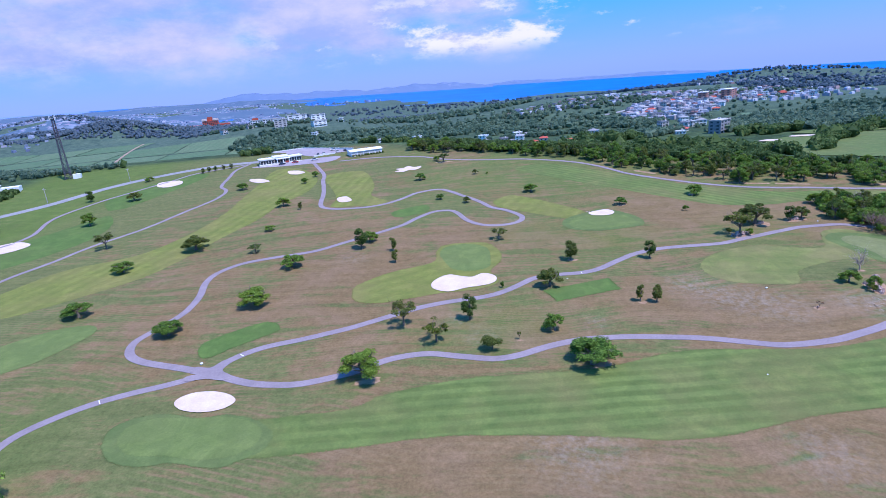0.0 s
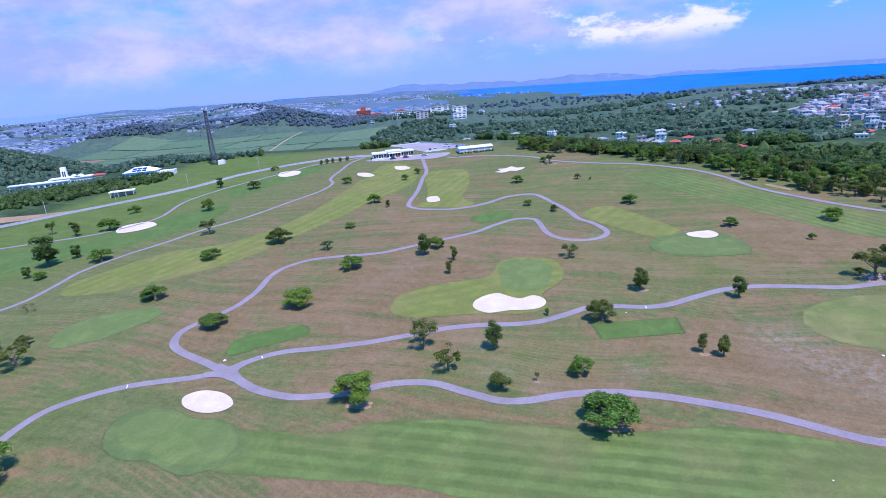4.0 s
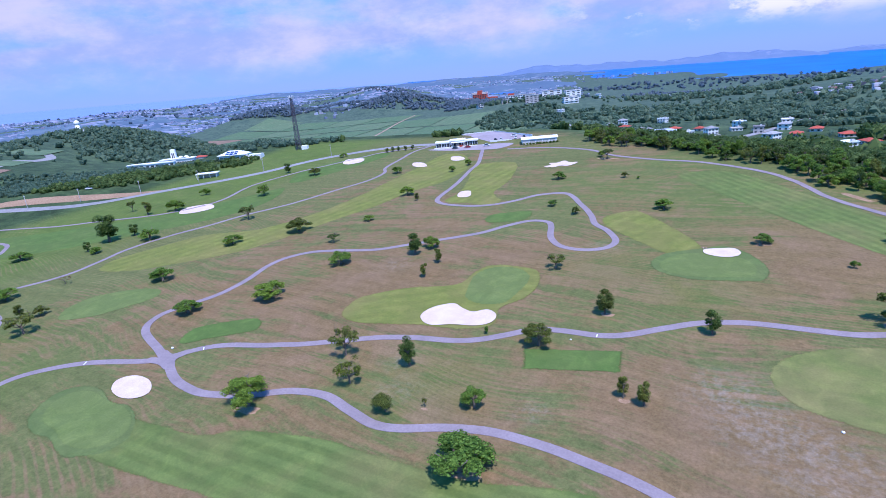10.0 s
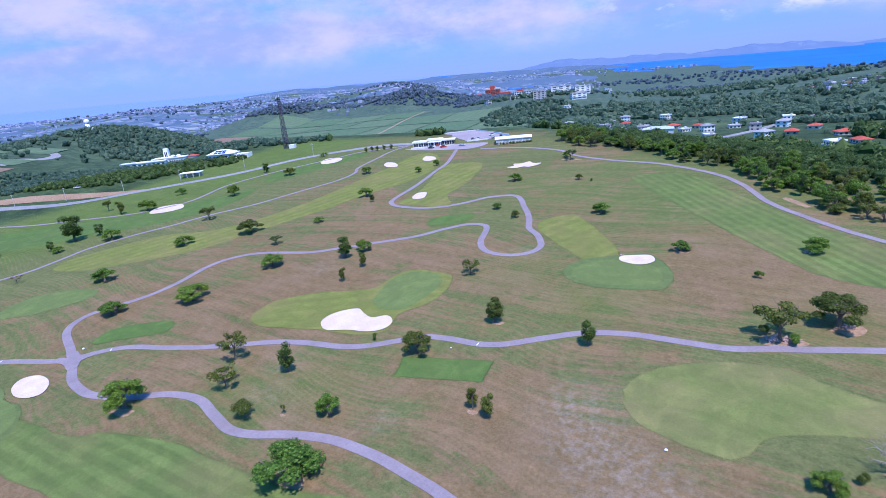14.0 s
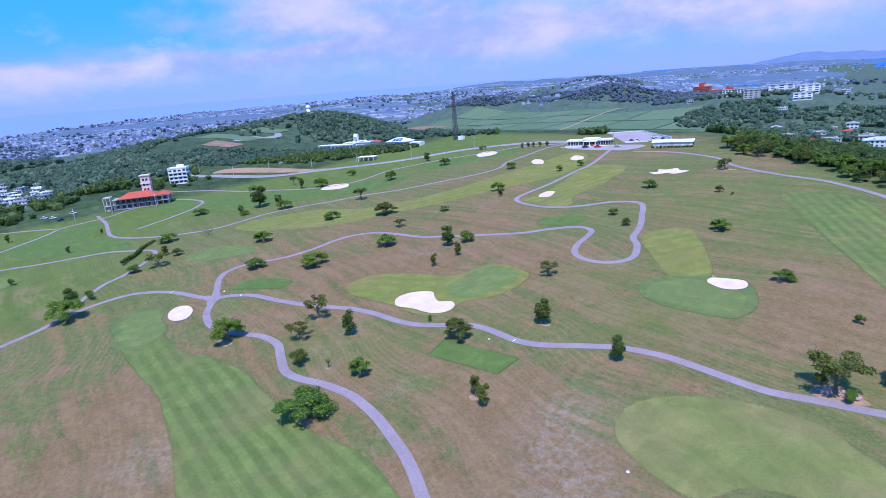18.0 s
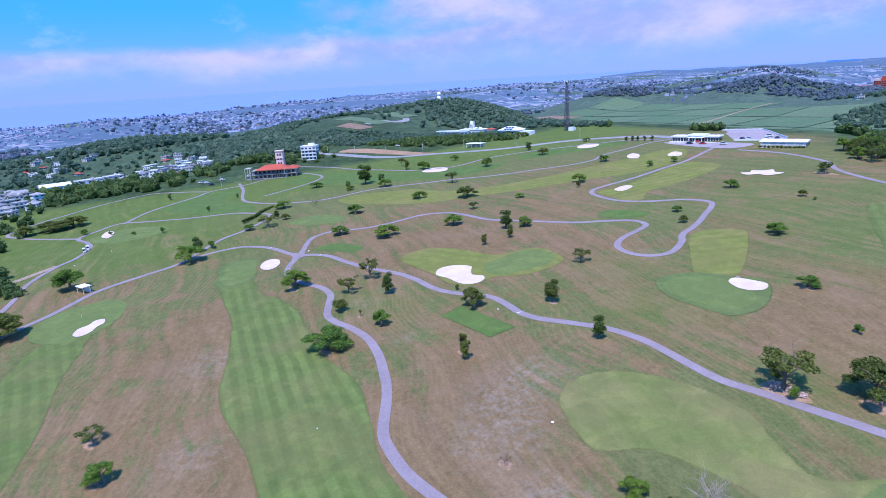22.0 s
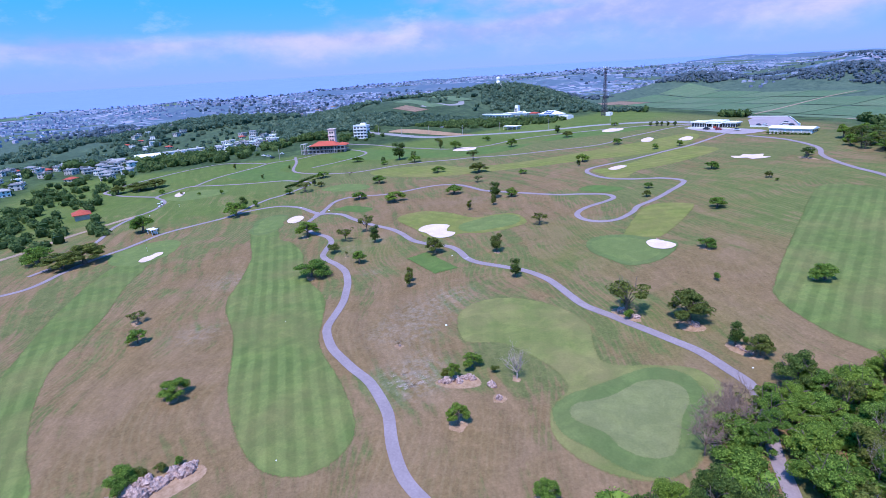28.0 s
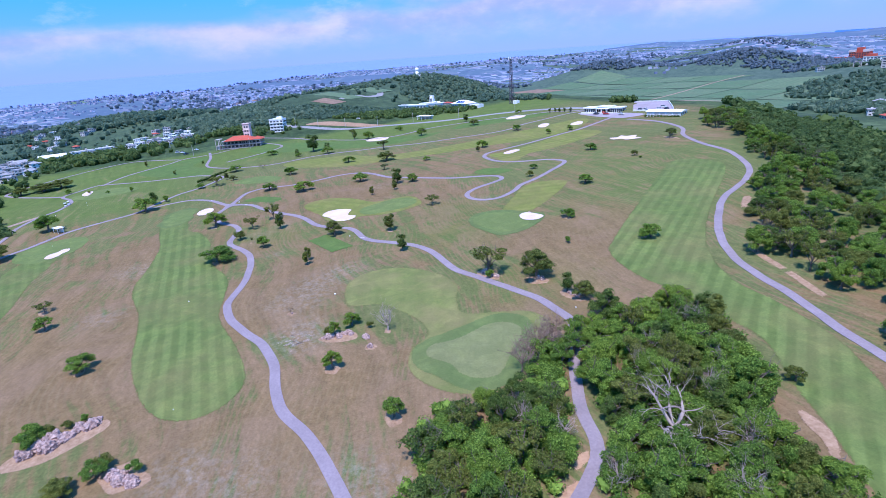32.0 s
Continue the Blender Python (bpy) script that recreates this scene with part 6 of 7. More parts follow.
def cart_hall():
    ob = empty("cart_hall", pose(-46, 370, gz(-46, 370) - 0.3, 0, 0, 24), "long white hall with a low white metal roof", "hall")
    part("wall", boxes((-10.5, 10.5, -5, 5, -1.5, 2.7)), M_WHITE, ob)
    bm = bmesh.new()
    v = [bm.verts.new(p) for p in ((-11.2, -5.6, 2.7), (11.2, -5.6, 2.7), (11.2, 5.6, 2.7), (-11.2, 5.6, 2.7), (-11.2, 0, 3.8), (11.2, 0, 3.8))]
    for f in ((0, 1, 5, 4), (2, 3, 4, 5), (0, 4, 3), (1, 2, 5), (3, 2, 1, 0)):
        bm.faces.new([v[i] for i in f])
    part("roof", bm, M_WHITE, ob, "white metal gable roof")
    for k in range(5):
        part("shutter", boxes((-10 + k * 4.0, -6.8 + k * 4.0, -5.08, -5.0, -0.6, 2.1)), M_CREAM, ob)
    window_col(ob, -4.4, 4.4, 10.5, 0.9, 2.0, 3, 1)
    hv, hf = leaves_on(np.random.default_rng(5), [((x, 0, 0.7), (1.3, 0.8, 0.9)) for x in range(-10, 11, 2)], 40, 0.2)
    hedge = mesh_ob("hedge", hv.tolist(), hf.tolist(), M_HEDGE)
    hedge.matrix_basis = pose(-43.0, 363.2, gz(-43.0, 363.2), 0, 0, 24)
    tagged(hedge, "clipped dark green hedge in front of the white hall", "hedge")
    for k, (x0, y0, x1, y1) in enumerate(((-80.5, 373.8, -67, 378.2), (-118.6, 407.4, -98.4, 421.5), (-97.6, 421.4, -55.4, 384.6))):
        L = math.hypot(x1 - x0, y1 - y0)
        wv = tagged(part("low_wall", boxes((0, L, -0.15, 0.15, -2.5, 0.6)), M_WHITE, None), "low white wall along the car park", "wall", kind="structure")
        wv.matrix_basis = pose(x0, y0, max(gz(x0, y0), gz(x1, y1)), 0, 0, math.degrees(math.atan2(y1 - y0, x1 - x0)))


def lattice_mast():
    x, y = -246, 374
    ob = empty("radio_mast", pose(x, y, gz(x, y), 0, 0, 20), "tall slender steel lattice mast with antennas at its top", "mast")
    H, a, b, bays = 40.0, 1.75, 0.7, 16
    corner = [(-1, -1), (1, -1), (1, 1), (-1, 1)]
    rad = lambda z: a + (b - a) * z / H
    for sx, sy in corner:
        v, f = tube([(sx * rad(z), sy * rad(z), z) for z in (-0.5, H / 2, H)], [0.17, 0.15, 0.12], 5)
        mesh_ob("leg", v, f, M_STEEL, ob)
    for k in range(bays):
        z0, z1 = H * k / bays, H * (k + 1) / bays
        for i in range(4):
            (p, q), (r, s) = corner[i], corner[(i + 1) % 4]
            v, f = tube([(p * rad(z0), q * rad(z0), z0), (r * rad(z1), s * rad(z1), z1)], [0.11, 0.11], 4)
            v2, f2 = tube([(r * rad(z0), s * rad(z0), z0), (p * rad(z1), q * rad(z1), z1)], [0.11, 0.11], 4)
            v3, f3 = tube([(p * rad(z1), q * rad(z1), z1), (r * rad(z1), s * rad(z1), z1)], [0.08, 0.08], 4)
            f2 = [tuple(j + len(v) for j in face) for face in f2]
            f3 = [tuple(j + len(v) + len(v2) for j in face) for face in f3]
            mesh_ob("brace", v + v2 + v3, f + f2 + f3, M_STEEL, ob)
    part("platform", boxes((-1.6, 1.6, -1.6, 1.6, H, H + 0.2)), M_CREAM, ob)
    for sx, sy in corner:
        v, f = tube([(sx * 1.4, sy * 1.4, H - 1), (sx * 1.4, sy * 1.4, H + 1.8)], [0.16, 0.16], 5)
        mesh_ob("antenna", v, f, M_WHITE, ob)
    part("equipment_hut", boxes((3, 7.5, -2, 2, -0.8, 3.0)), M_WHITE, ob, "small white equipment hut")


def white_complex():
    ob = empty("white_complex", pose(-338, 326, gz(-338, 326) - 0.3, 0, 0, 40) @ Matrix.Diagonal((0.7, 0.8, 0.72, 1)), "sprawling low white building group with a tall tapered tower", "building")
    for x, y, w, d, h in ((-24, -14, 34, 7, 4), (-6, -20, 30, 7, 4), (4, -4, 26, 14, 5), (20, -8, 16, 12, 5)):
        part("wall", boxes((x - w / 2, x + w / 2, y - d / 2, y + d / 2, -3, h)), M_WHITE, ob)
        r = part("roof", slab_roof(w, d, h, 0.8, 0.4, 0.3), M_WHITE, ob)
        r.location = (x, y, 0)
        window_row(ob, x - w / 2, x + w / 2, y - d / 2, 0.8, 2.6, 6, -1)
    bm = boxes((-3.4, 3.4, -3, 3, -2, 15))
    for v in bm.verts:
        if v.co.z > 10:
            v.co.x *= 0.72
            v.co.y *= 0.72
    tower = part("tower", bm, M_WHITE, ob, "tall tapered white tower")
    tower.location = (2, 6, 0)
    window_row(ob, 0.2, 3.8, 3.2, 5, 11, 2, -1)
    for x in (11, 17):
        v0, f0, _, _ = ico_data()
        vv = [(p[0] * 3.0 + x, p[1] * 3.0 - 1, max(p[2], 0) * 2.4 + 5.2) for p in v0]
        mesh_ob("dome", vv, f0.tolist(), M_WHITE, ob, "white dome", smooth=True)
    annex = part("annex", hip_roof(12, 9, 4.4, 1.6), M_RED, ob, "small red-roofed annex")
    annex.location = (33, -2, 0)
    part("annex_wall", boxes((27, 39, -6.5, 2.5, -2, 4.2)), M_CREAM, ob)


def solar_house():
    ob = empty("solar_house", pose(-281, 340, gz(-281, 340) - 0.3, 0, 0, 24), "white building with a pitched roof covered in blue solar panels", "building")
    part("wall", boxes((-10, 10, -6, 6, -2, 4.2)), M_WHITE, ob)
    part("roof", hip_roof(20, 12, 4.4, 3.0, 1.0), M_WHITE, ob)
    tilt = math.degrees(math.atan2(3.0, 7.0))
    for k in range(3):
        for j in range(2):
            p = part("solar_panel", boxes((-4.8 + k * 3.2, -1.9 + k * 3.2, 0, 2.4, 0.06, 0.14)), M_SOLAR, ob, "dark blue solar panel")
            p.matrix_basis = pose(0, -6.3 + j * 2.6, 4.55 + j * 1.12, tilt)
    window_row(ob, -10, 10, -6, 0.8, 2.8, 6, -1)
    part("wing", boxes((10, 22, -4, 4, -2, 3.4)), M_WHITE, ob)
    low = empty("pavilion", pose(-249, 287, gz(-249, 287) - 0.3, 0, 0, 35), "low open pavilion with a white flat roof", "pavilion")
    part("roof", boxes((-7, 7, -4, 4, 3.0, 3.4)), M_WHITE, low)
    part("wall", boxes((-6, 6, 0.5, 3.6, -1.5, 3.0)), M_CREAM, low)
    for x in (-6.3, -2.1, 2.1, 6.3):
        part("post", boxes((x - 0.15, x + 0.15, -3.7, -3.4, -1.5, 3.0)), M_WHITE, low)


def hill_dome():
    x, y = -630, 423
    ob = empty("dome_tower", pose(x, y, gz(x, y) - 0.5) @ Matrix.Diagonal((0.85, 0.85, 0.9, 1)), "white round tower with a dome on a wooded hill", "tower")
    v, f = tube([(0, 0, -4), (0, 0, 9)], [3.2, 3.0], 16)
    mesh_ob("shaft", v, f, M_WHITE, ob, smooth=True)
    v0, f0, _, _ = ico_data()
    mesh_ob("dome", [(p[0] * 3.9, p[1] * 3.9, p[2] * 3.9 + 11.6) for p in v0], f0.tolist(), M_WHITE, ob, "white ball dome", smooth=True)
    part("base_block", boxes((-8, 8, -4, 4, -4, 4)), M_WHITE, ob)


def white_flats():
    x, y = -320, 167
    ob = empty("apartment_block", pose(x, y, gz(x, y) - 0.3, 0, 0, 62) @ Matrix.Diagonal((0.85, 0.9, 0.88, 1)), "white four-storey apartment block with dark windows and balconies", "building")
    part("wall", boxes((-7.5, 7.5, -5, 5, -2.5, 13)), M_WHITE, ob)
    part("stair_tower", boxes((-1.5, 4, 1, 5, 13, 15.6)), M_WHITE, ob)
    part("roof", slab_roof(15, 10, 13, 0.3, 0.3, 0.6), M_WHITE, ob)
    for s in range(4):
        z = 0.9 + 3.1 * s
        window_row(ob, -7.5, 7.5, -5, z, z + 1.9, 4, -1, gap=0.35)
        window_col(ob, -5, 5, 7.5, z, z + 1.5, 3, 1)
        window_col(ob, -5, 5, -7.5, z, z + 1.5, 3, -1)
        part("balcony", boxes((-7.2, 7.2, -6.3, -5, z - 0.6, z - 0.4), (-7.2, 7.2, -6.3, -6.15, z - 0.4, z + 0.5)), M_WHITE, ob)


def red_hotel():
    ob = empty("red_roofed_building", pose(-268, 131, gz(-268, 131) - 0.5, 0, 0, 70) @ Matrix.Diagonal((0.74, 0.85, 0.92, 1)), "derelict grey building with a broad red tiled roof and pale tower", "building")
    for z in (0.3, 3.5, 6.7):
        part("floor_slab", boxes((-22, 22, -7, 7, z, z + 0.4)), M_GREY, ob)
        for k in range(10):
            x = -21 + k * 4.66
            for y in (-6.6, 6.2):
                part("column", boxes((x - 0.3, x + 0.3, y, y + 0.5, z - 3.0, z)), M_GREY, ob)
    part("core", boxes((-20, 20, -4.5, 4.5, -2.5, 7)), M_GREY, ob)
    for s in range(2):
        window_row(ob, -20, 20, -4.5, 1.2 + 3.2 * s, 3.0 + 3.2 * s, 10, -1)
        window_row(ob, -20, 20, 4.5, 1.2 + 3.2 * s, 3.0 + 3.2 * s, 10, 1)
    r = part("roof", hip_roof(30, 15, 7.4, 3.4, 1.2), M_RED, ob, "bright red tiled hip roof")
    r.location = (-2, 0, 0)
    r2 = part("roof", hip_roof(11, 12, 7.4, 2.2, 1.0), M_RED, ob, "bright red tiled hip roof")
    r2.location = (17, 0, 0)
    bm = boxes((-3.6, 3.6, -3.6, 3.6, -2.5, 20), (-4.2, 4.2, -4.2, 4.2, 14.4, 14.9), (-4.2, 4.2, -4.2, 4.2, 20, 20.5))
    t = part("tower", bm, M_PINK, ob, "pale pink stair tower with dark openings")
    t.location = (3, 11.5, 0)
    for s in range(5):
        z = 3 + 3.4 * s
        window_row(ob, 0.4, 5.6, 7.9, z, z + 1.5, 2, -1)
        window_row(ob, 0.4, 5.6, 15.1, z, z + 1.5, 2, 1)
    part("ruined_frame", boxes((-29, -28.4, -5, -4.4, -2, 9), (-29, -28.4, 3, 3.6, -2, 9), (-24, -23.4, -5, -4.4, -2, 9), (-29, -23.4, -5, 3.6, 3, 3.4), (-29, -23.4, -5, 3.6, 8.6, 9), (-28, -25, -4, 2, -2, 3)), M_CREAM, ob, "roofless concrete frame")
    for k in range(9):
        v, f = tube([(-22 + k * 5.5, -9.5, -3), (-22 + k * 5.5, -9.5, 5.5)], [0.12, 0.08], 5)
        mesh_ob("palm_stem", v, f, M_BARK, ob)


def school_hall():
    ob = empty("sports_hall", pose(-402, -34, gz(-402, -34) - 0.4, 0, 0, 108), "white sports hall with a curved metal roof", "hall")
    part("wall", boxes((-11, 11, -7, 7, -2, 4.6)), M_WHITE, ob)
    bm = bmesh.new()
    n = 12
    ring = [[bm.verts.new((x, -7.4 + 14.8 * k / n, 4.6 + 2.2 * math.sin(math.pi * k / n))) for k in range(n + 1)] for x in (-11.4, 11.4)]
    for k in range(n):
        bm.faces.new((ring[0][k], ring[1][k], ring[1][k + 1], ring[0][k + 1]))
    for side in ring:
        bm.faces.new(side)
    part("roof", bm, M_WHITE, ob, "curved white metal roof")
    window_row(ob, -11, 11, -7, 2.2, 3.6, 7, -1)
    window_row(ob, -11, 11, 7, 2.2, 3.6, 7, 1)
    for k, (x, y, w, d, st, mt) in enumerate(((-398, -8, 20, 8, 2, M_WHITE), (-418, 8, 14, 8, 2, M_CREAM), (-352, -46, 18, 11, 1, M_GREY), (-330, -66, 14, 8, 1, M_CREAM))):
        dwelling(on_ground(x, y, 118 + 4 * k), w, d, st, mt, M_CREAM if k != 2 else M_GREY, k == 2, "long flat-roofed concrete school building below the course", "buildings below the course", 40 + k)


def red_pavilion():
    ob = empty("red_pavilion", pose(-122, -9, gz(-122, -9) - 0.2, 0, 0, 20), "small pavilion with a bright red hip roof", "pavilion")
    part("wall", boxes((-4, 4, -3.4, 3.4, -1, 3.0)), M_CREAM, ob)
    part("roof", hip_roof(8, 6.8, 3.1, 2.2, 1.0), M_RED, ob)
    window_row(ob, -4, 4, -3.4, 0.8, 2.2, 3, -1)
    hut = empty("path_shelter", pose(-64, 36.5, gz(-64, 36.5) - 0.1, 0, 0, 35), "small white shelter under a tree beside the path", "shelter")
    part("roof", boxes((-2.4, 2.4, -1.6, 1.6, 2.4, 2.6)), M_WHITE, hut)
    part("wall", boxes((-2.0, 2.0, 0.9, 1.2, -0.3, 2.4)), M_WHITE, hut)
    for x in (-2.0, 2.0):
        part("post", boxes((x - 0.08, x + 0.08, -1.3, -1.14, -0.3, 2.4)), M_WHITE, hut)
    part("bench", boxes((-1.6, 1.6, 0.2, 0.7, 0.3, 0.42)), M_CREAM, hut)


M_BRICK = mottled("red_brown_facade", (0.34, 0.16, 0.12), (0.44, 0.22, 0.17), 0.6, 0.85, 0.05)


def far_landmarks():
    ob = empty("red_hotel_block", on_ground(-487, 1262, 15), "large red-brown building on a far hill", "building")
    part("wall", boxes((-16, 16, -10, 10, -3, 14), (-60, -16, -8, 8, -3, 6), (16, 40, -8, 8, -3, 6), (-5, 5, -6, 6, 14, 22)), M_RED, ob)
    part("roof", boxes((-16.5, -6, -10.5, 10.5, 14, 18), (6, 16.5, -10.5, 10.5, 14, 18)), M_PINK, ob)
    for s in range(4):
        window_row(ob, -16, 16, -10, 1 + 3.2 * s, 3 + 3.2 * s, 8, -1)
    ob = empty("long_white_building", on_ground(-290, 1000, 12), "long white building with a red roof block at its end", "building")
    part("wall", boxes((-26, 26, -6, 6, -3, 9)), M_WHITE, ob)
    part("roof", slab_roof(52, 12, 9, 0.4, 0.4, 0.4), M_CREAM, ob)
    part("roof_block", boxes((-22, -12, -4, 4, 9, 13)), M_RED, ob)
    for s in range(3):
        window_row(ob, -26, 26, -6, 1 + 2.8 * s, 2.6 + 2.8 * s, 12, -1)
    for k, (x, y, w, d, st) in enumerate(((-250, 945, 20, 12, 5), (-240, 1022, 34, 14, 4), (-205, 1030, 26, 12, 4), (-190, 960, 24, 12, 3), (268, 520, 22, 11, 4), (470, 890, 40, 14, 5), (425, 880, 30, 12, 4))):
        dwelling(on_ground(x, y, 10 + 8 * k), w, d, st, (M_CREAM, M_WHITE, M_WHITE, M_WHITE, M_GREY, M_BRICK, M_BRICK)[k], M_CREAM, False, "pale concrete apartment block among woods", "apartment blocks", 60 + k)
    ob = empty("blue_roofed_hall", on_ground(-3, 602, 10), "grey hall with a long pale blue metal roof", "hall")
    part("wall", boxes((-13, 13, -7, 7, -2, 5)), M_CREAM, ob)
    part("roof", hip_roof(26, 14, 5.2, 2.2, 0.8), mottled("pale_blue_metal", (0.42, 0.46, 0.56), (0.52, 0.56, 0.66), 0.8, 0.5, 0.05), ob)


clubhouse()
cart_hall()
lattice_mast()
white_complex()
solar_house()
hill_dome()
white_flats()
red_hotel()
school_hall()
red_pavilion()
far_landmarks()


def polar(az, r):
    return FAR_X - r * math.sin(radians(az)), FAR_Y + r * math.cos(radians(az))


rs = np.random.default_rng(77)
village = [(18, 612), (38, 604), (26, 640), (58, 626), (76, 600), (96, 618), (102, 563), (134, 548), (150, 528), (124, 474), (106, 492), (158, 566), (60, 662), (2, 652), (-22, 628), (-40, 606), (-62, 622), (-30, 668), (118, 596), (140, 500), (-6, 596), (84, 540), (172, 600), (44, 560), (-84, 640), (-70, 668), (100, 660)]
village += ellipse_spots(rs, -70, 730, 70, 30, 0, 9).tolist()
west = ellipse_spots(rs, -455, 60, 95, 34, 4, 78).tolist() + ellipse_spots(rs, -600, -60, 110, 40, 10, 26).tolist()
south_west = ellipse_spots(rs, -335, -62, 90, 30, 20, 74).tolist() + ellipse_spots(rs, -420, 10, 40, 20, 0, 8).tolist() + ellipse_spots(rs, -310, -112, 100, 26, 12, 44).tolist()
town_edge = ellipse_spots(rs, 265, 590, 120, 24, 62, 14).tolist() + ellipse_spots(rs, 350, 800, 120, 55, 50, 64).tolist()
hill_side = ellipse_spots(rs, -230, 1000, 130, 130, 0, 9).tolist() + ellipse_spots(rs, 560, 900, 120, 40, 10, 20).tolist()
taken = []
for spots, grp, sorts in ((village, "village houses", (0, 1, 2, 2, 5, 3)), (west, "houses of the western village", (0, 1, 3, 3, 4, 2, 3)), (south_west, "houses below the course", (0, 3, 2, 3, 5, 3)), (town_edge, "houses of the town", (0, 3, 3, 2, 5, 3)), (hill_side, "houses among woods", (0, 1, 2, 3))):
    for x, y in spots:
        if any((x - a) ** 2 + (y - b) ** 2 < (110 if grp != "village houses" else 190) for a, b in taken):
            continue
        taken.append((x, y))
        put_house(int(rs.choice(sorts)), float(x), float(y), float(rs.uniform(0, 360)), grp)


def city_mat():
    m, nodes, links, bsdf = node_mat("city_walls")
    isl = nodes.new("ShaderNodeNewGeometry").outputs["Random Per Island"]
    links.new(ramp(nodes, links, isl, [(0.0, (0.13, 0.13, 0.16)), (0.25, (0.30, 0.29, 0.33)), (0.5, (0.50, 0.48, 0.54)), (0.72, (0.66, 0.65, 0.72)), (0.86, (0.40, 0.20, 0.17)), (0.92, (0.34, 0.27, 0.27)), (1.0, (0.48, 0.46, 0.50))]), bsdf.inputs["Base Color"])
    bsdf.inputs["Roughness"].default_value = 0.85
    return m


M_CITY = city_mat()


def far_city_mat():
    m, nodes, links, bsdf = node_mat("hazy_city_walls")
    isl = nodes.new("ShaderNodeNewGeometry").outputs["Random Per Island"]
    # town wall colours again, shifted to blue to paint in the haze
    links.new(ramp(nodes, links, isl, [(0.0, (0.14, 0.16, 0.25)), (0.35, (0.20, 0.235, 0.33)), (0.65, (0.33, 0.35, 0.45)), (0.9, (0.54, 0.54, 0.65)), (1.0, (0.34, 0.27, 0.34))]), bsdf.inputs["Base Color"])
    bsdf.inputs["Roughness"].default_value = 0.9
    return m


M_CITY_FAR = far_city_mat()


def city(label, spots, lo, hi, seed, material=M_CITY):
    rs = np.random.default_rng(seed)
    spots = np.array(spots)
    spots = spots[sea_mask(spots[:, 0], spots[:, 1]) < 0.15]
    zs = hgt(spots[:, 0], spots[:, 1])
    V, F, n = [], [], 0
    for (x, y), z in zip(spots, zs):
        w, d, h, a = rs.uniform(lo, hi), rs.uniform(lo, hi) * 0.8, rs.uniform(0.35, 0.9) * lo, rs.uniform(0, 3.14)
        c, s = math.cos(a), math.sin(a)
        for zz, k in ((z - 3, 1.0), (z + h, 1.0), (z + h, 0.9), (z + h + 0.8, 0.9)):
            for px, py in ((-w, -d), (w, -d), (w, d), (-w, d)):
                V.append((x + (px * c - py * s) * k / 2, y + (px * s + py * c) * k / 2, zz))
        for b in (0, 4, 8):
            for i in range(4):
                F.append((n + b + i, n + b + (i + 1) % 4, n + b + 4 + (i + 1) % 4, n + b + 4 + i))
        F.append((n + 12, n + 13, n + 14, n + 15))
        n += 16
    tagged(mesh_ob("town", V, F, material), label, "town", kind="stuff")


def off_fields(p):
    return [q for q in p if not (-1000 < q[0] < -150 and 430 < q[1] < 1010)]


cells = [(rs.uniform(40, 122), 1150 + 1900 * rs.uniform(0, 1) ** 0.8) for _ in range(150)]
spots = []
for a, r in cells:
    for _ in range(42):
        spots.append(polar(a + rs.normal(0, 2.0), r + rs.normal(0, 70)))
spots += [polar(rs.uniform(15, 125), rs.uniform(1250, 3800)) for _ in range(1500)]
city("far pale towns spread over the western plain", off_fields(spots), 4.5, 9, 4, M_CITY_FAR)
seaside = np.concatenate([ellipse_spots(rs, *row) for row in ((345, 800, 130, 60, 52, 230), (400, 960, 240, 36, 10, 260), (200, 900, 120, 30, 0, 50), (570, 900, 150, 60, 10, 110), (1000, 1480, 260, 90, -10, 260), (900, 1650, 120, 40, 0, 40), (700, 1250, 200, 60, 0, 40), (60, 1250, 200, 80, 0, 30))])
city("dense pale seaside town", seaside.tolist(), 5, 10, 5)
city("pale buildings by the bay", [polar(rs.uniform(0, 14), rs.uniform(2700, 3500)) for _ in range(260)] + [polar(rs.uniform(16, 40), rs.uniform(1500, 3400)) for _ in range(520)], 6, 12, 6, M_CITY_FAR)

# ---- fields ----
M_CANE = [turf("cane_field_a", (0.105, 0.168, 0.088), (0.08, 0.138, 0.07), (0.15, 0.165, 0.10), 0.12, 6.0, 0.3), turf("cane_field_b", (0.125, 0.182, 0.10), (0.098, 0.152, 0.08), (0.165, 0.172, 0.11), 0.10, 5.0, 0.3), turf("ploughed_field", (0.26, 0.17, 0.12), (0.20, 0.13, 0.09), (0.3, 0.22, 0.16), 0.15, 4.0, 0.3)]
k = 0
for i in range(7):
    for j in range(6):
        x0, y0 = -860 + i * 95.5, 452 + j * 85.5 + i * 6
        if x0 + y0 * 0.28 > -60 or (i < 3 and j < 1) or (i < 1 and j < 2) or (x0 + 430) ** 2 + (y0 - 960) ** 2 < 8000:
            continue
        sort = 2 if (i, j) in ((1, 2), (0, 3), (2, 1)) else (i + j) % 2
        patch("field", [(x0, y0), (x0 + 94, y0 + 8), (x0 + 92, y0 + 88), (x0 - 2, y0 + 80)], M_CANE[sort], 0.5, ("green sugar cane field", "pale green crop field", "bare brown ploughed field")[sort], "field", 8 + 40 * (k % 3), 14.0, 0)
        k += 1
strip("farm_track", [(-330, 440), (-372, 560), (-420, 700), (-470, 860), (-500, 980)], 4, 0.75, M_SOIL, "pale farm track between cane fields", "track", 0.6, 14.0)
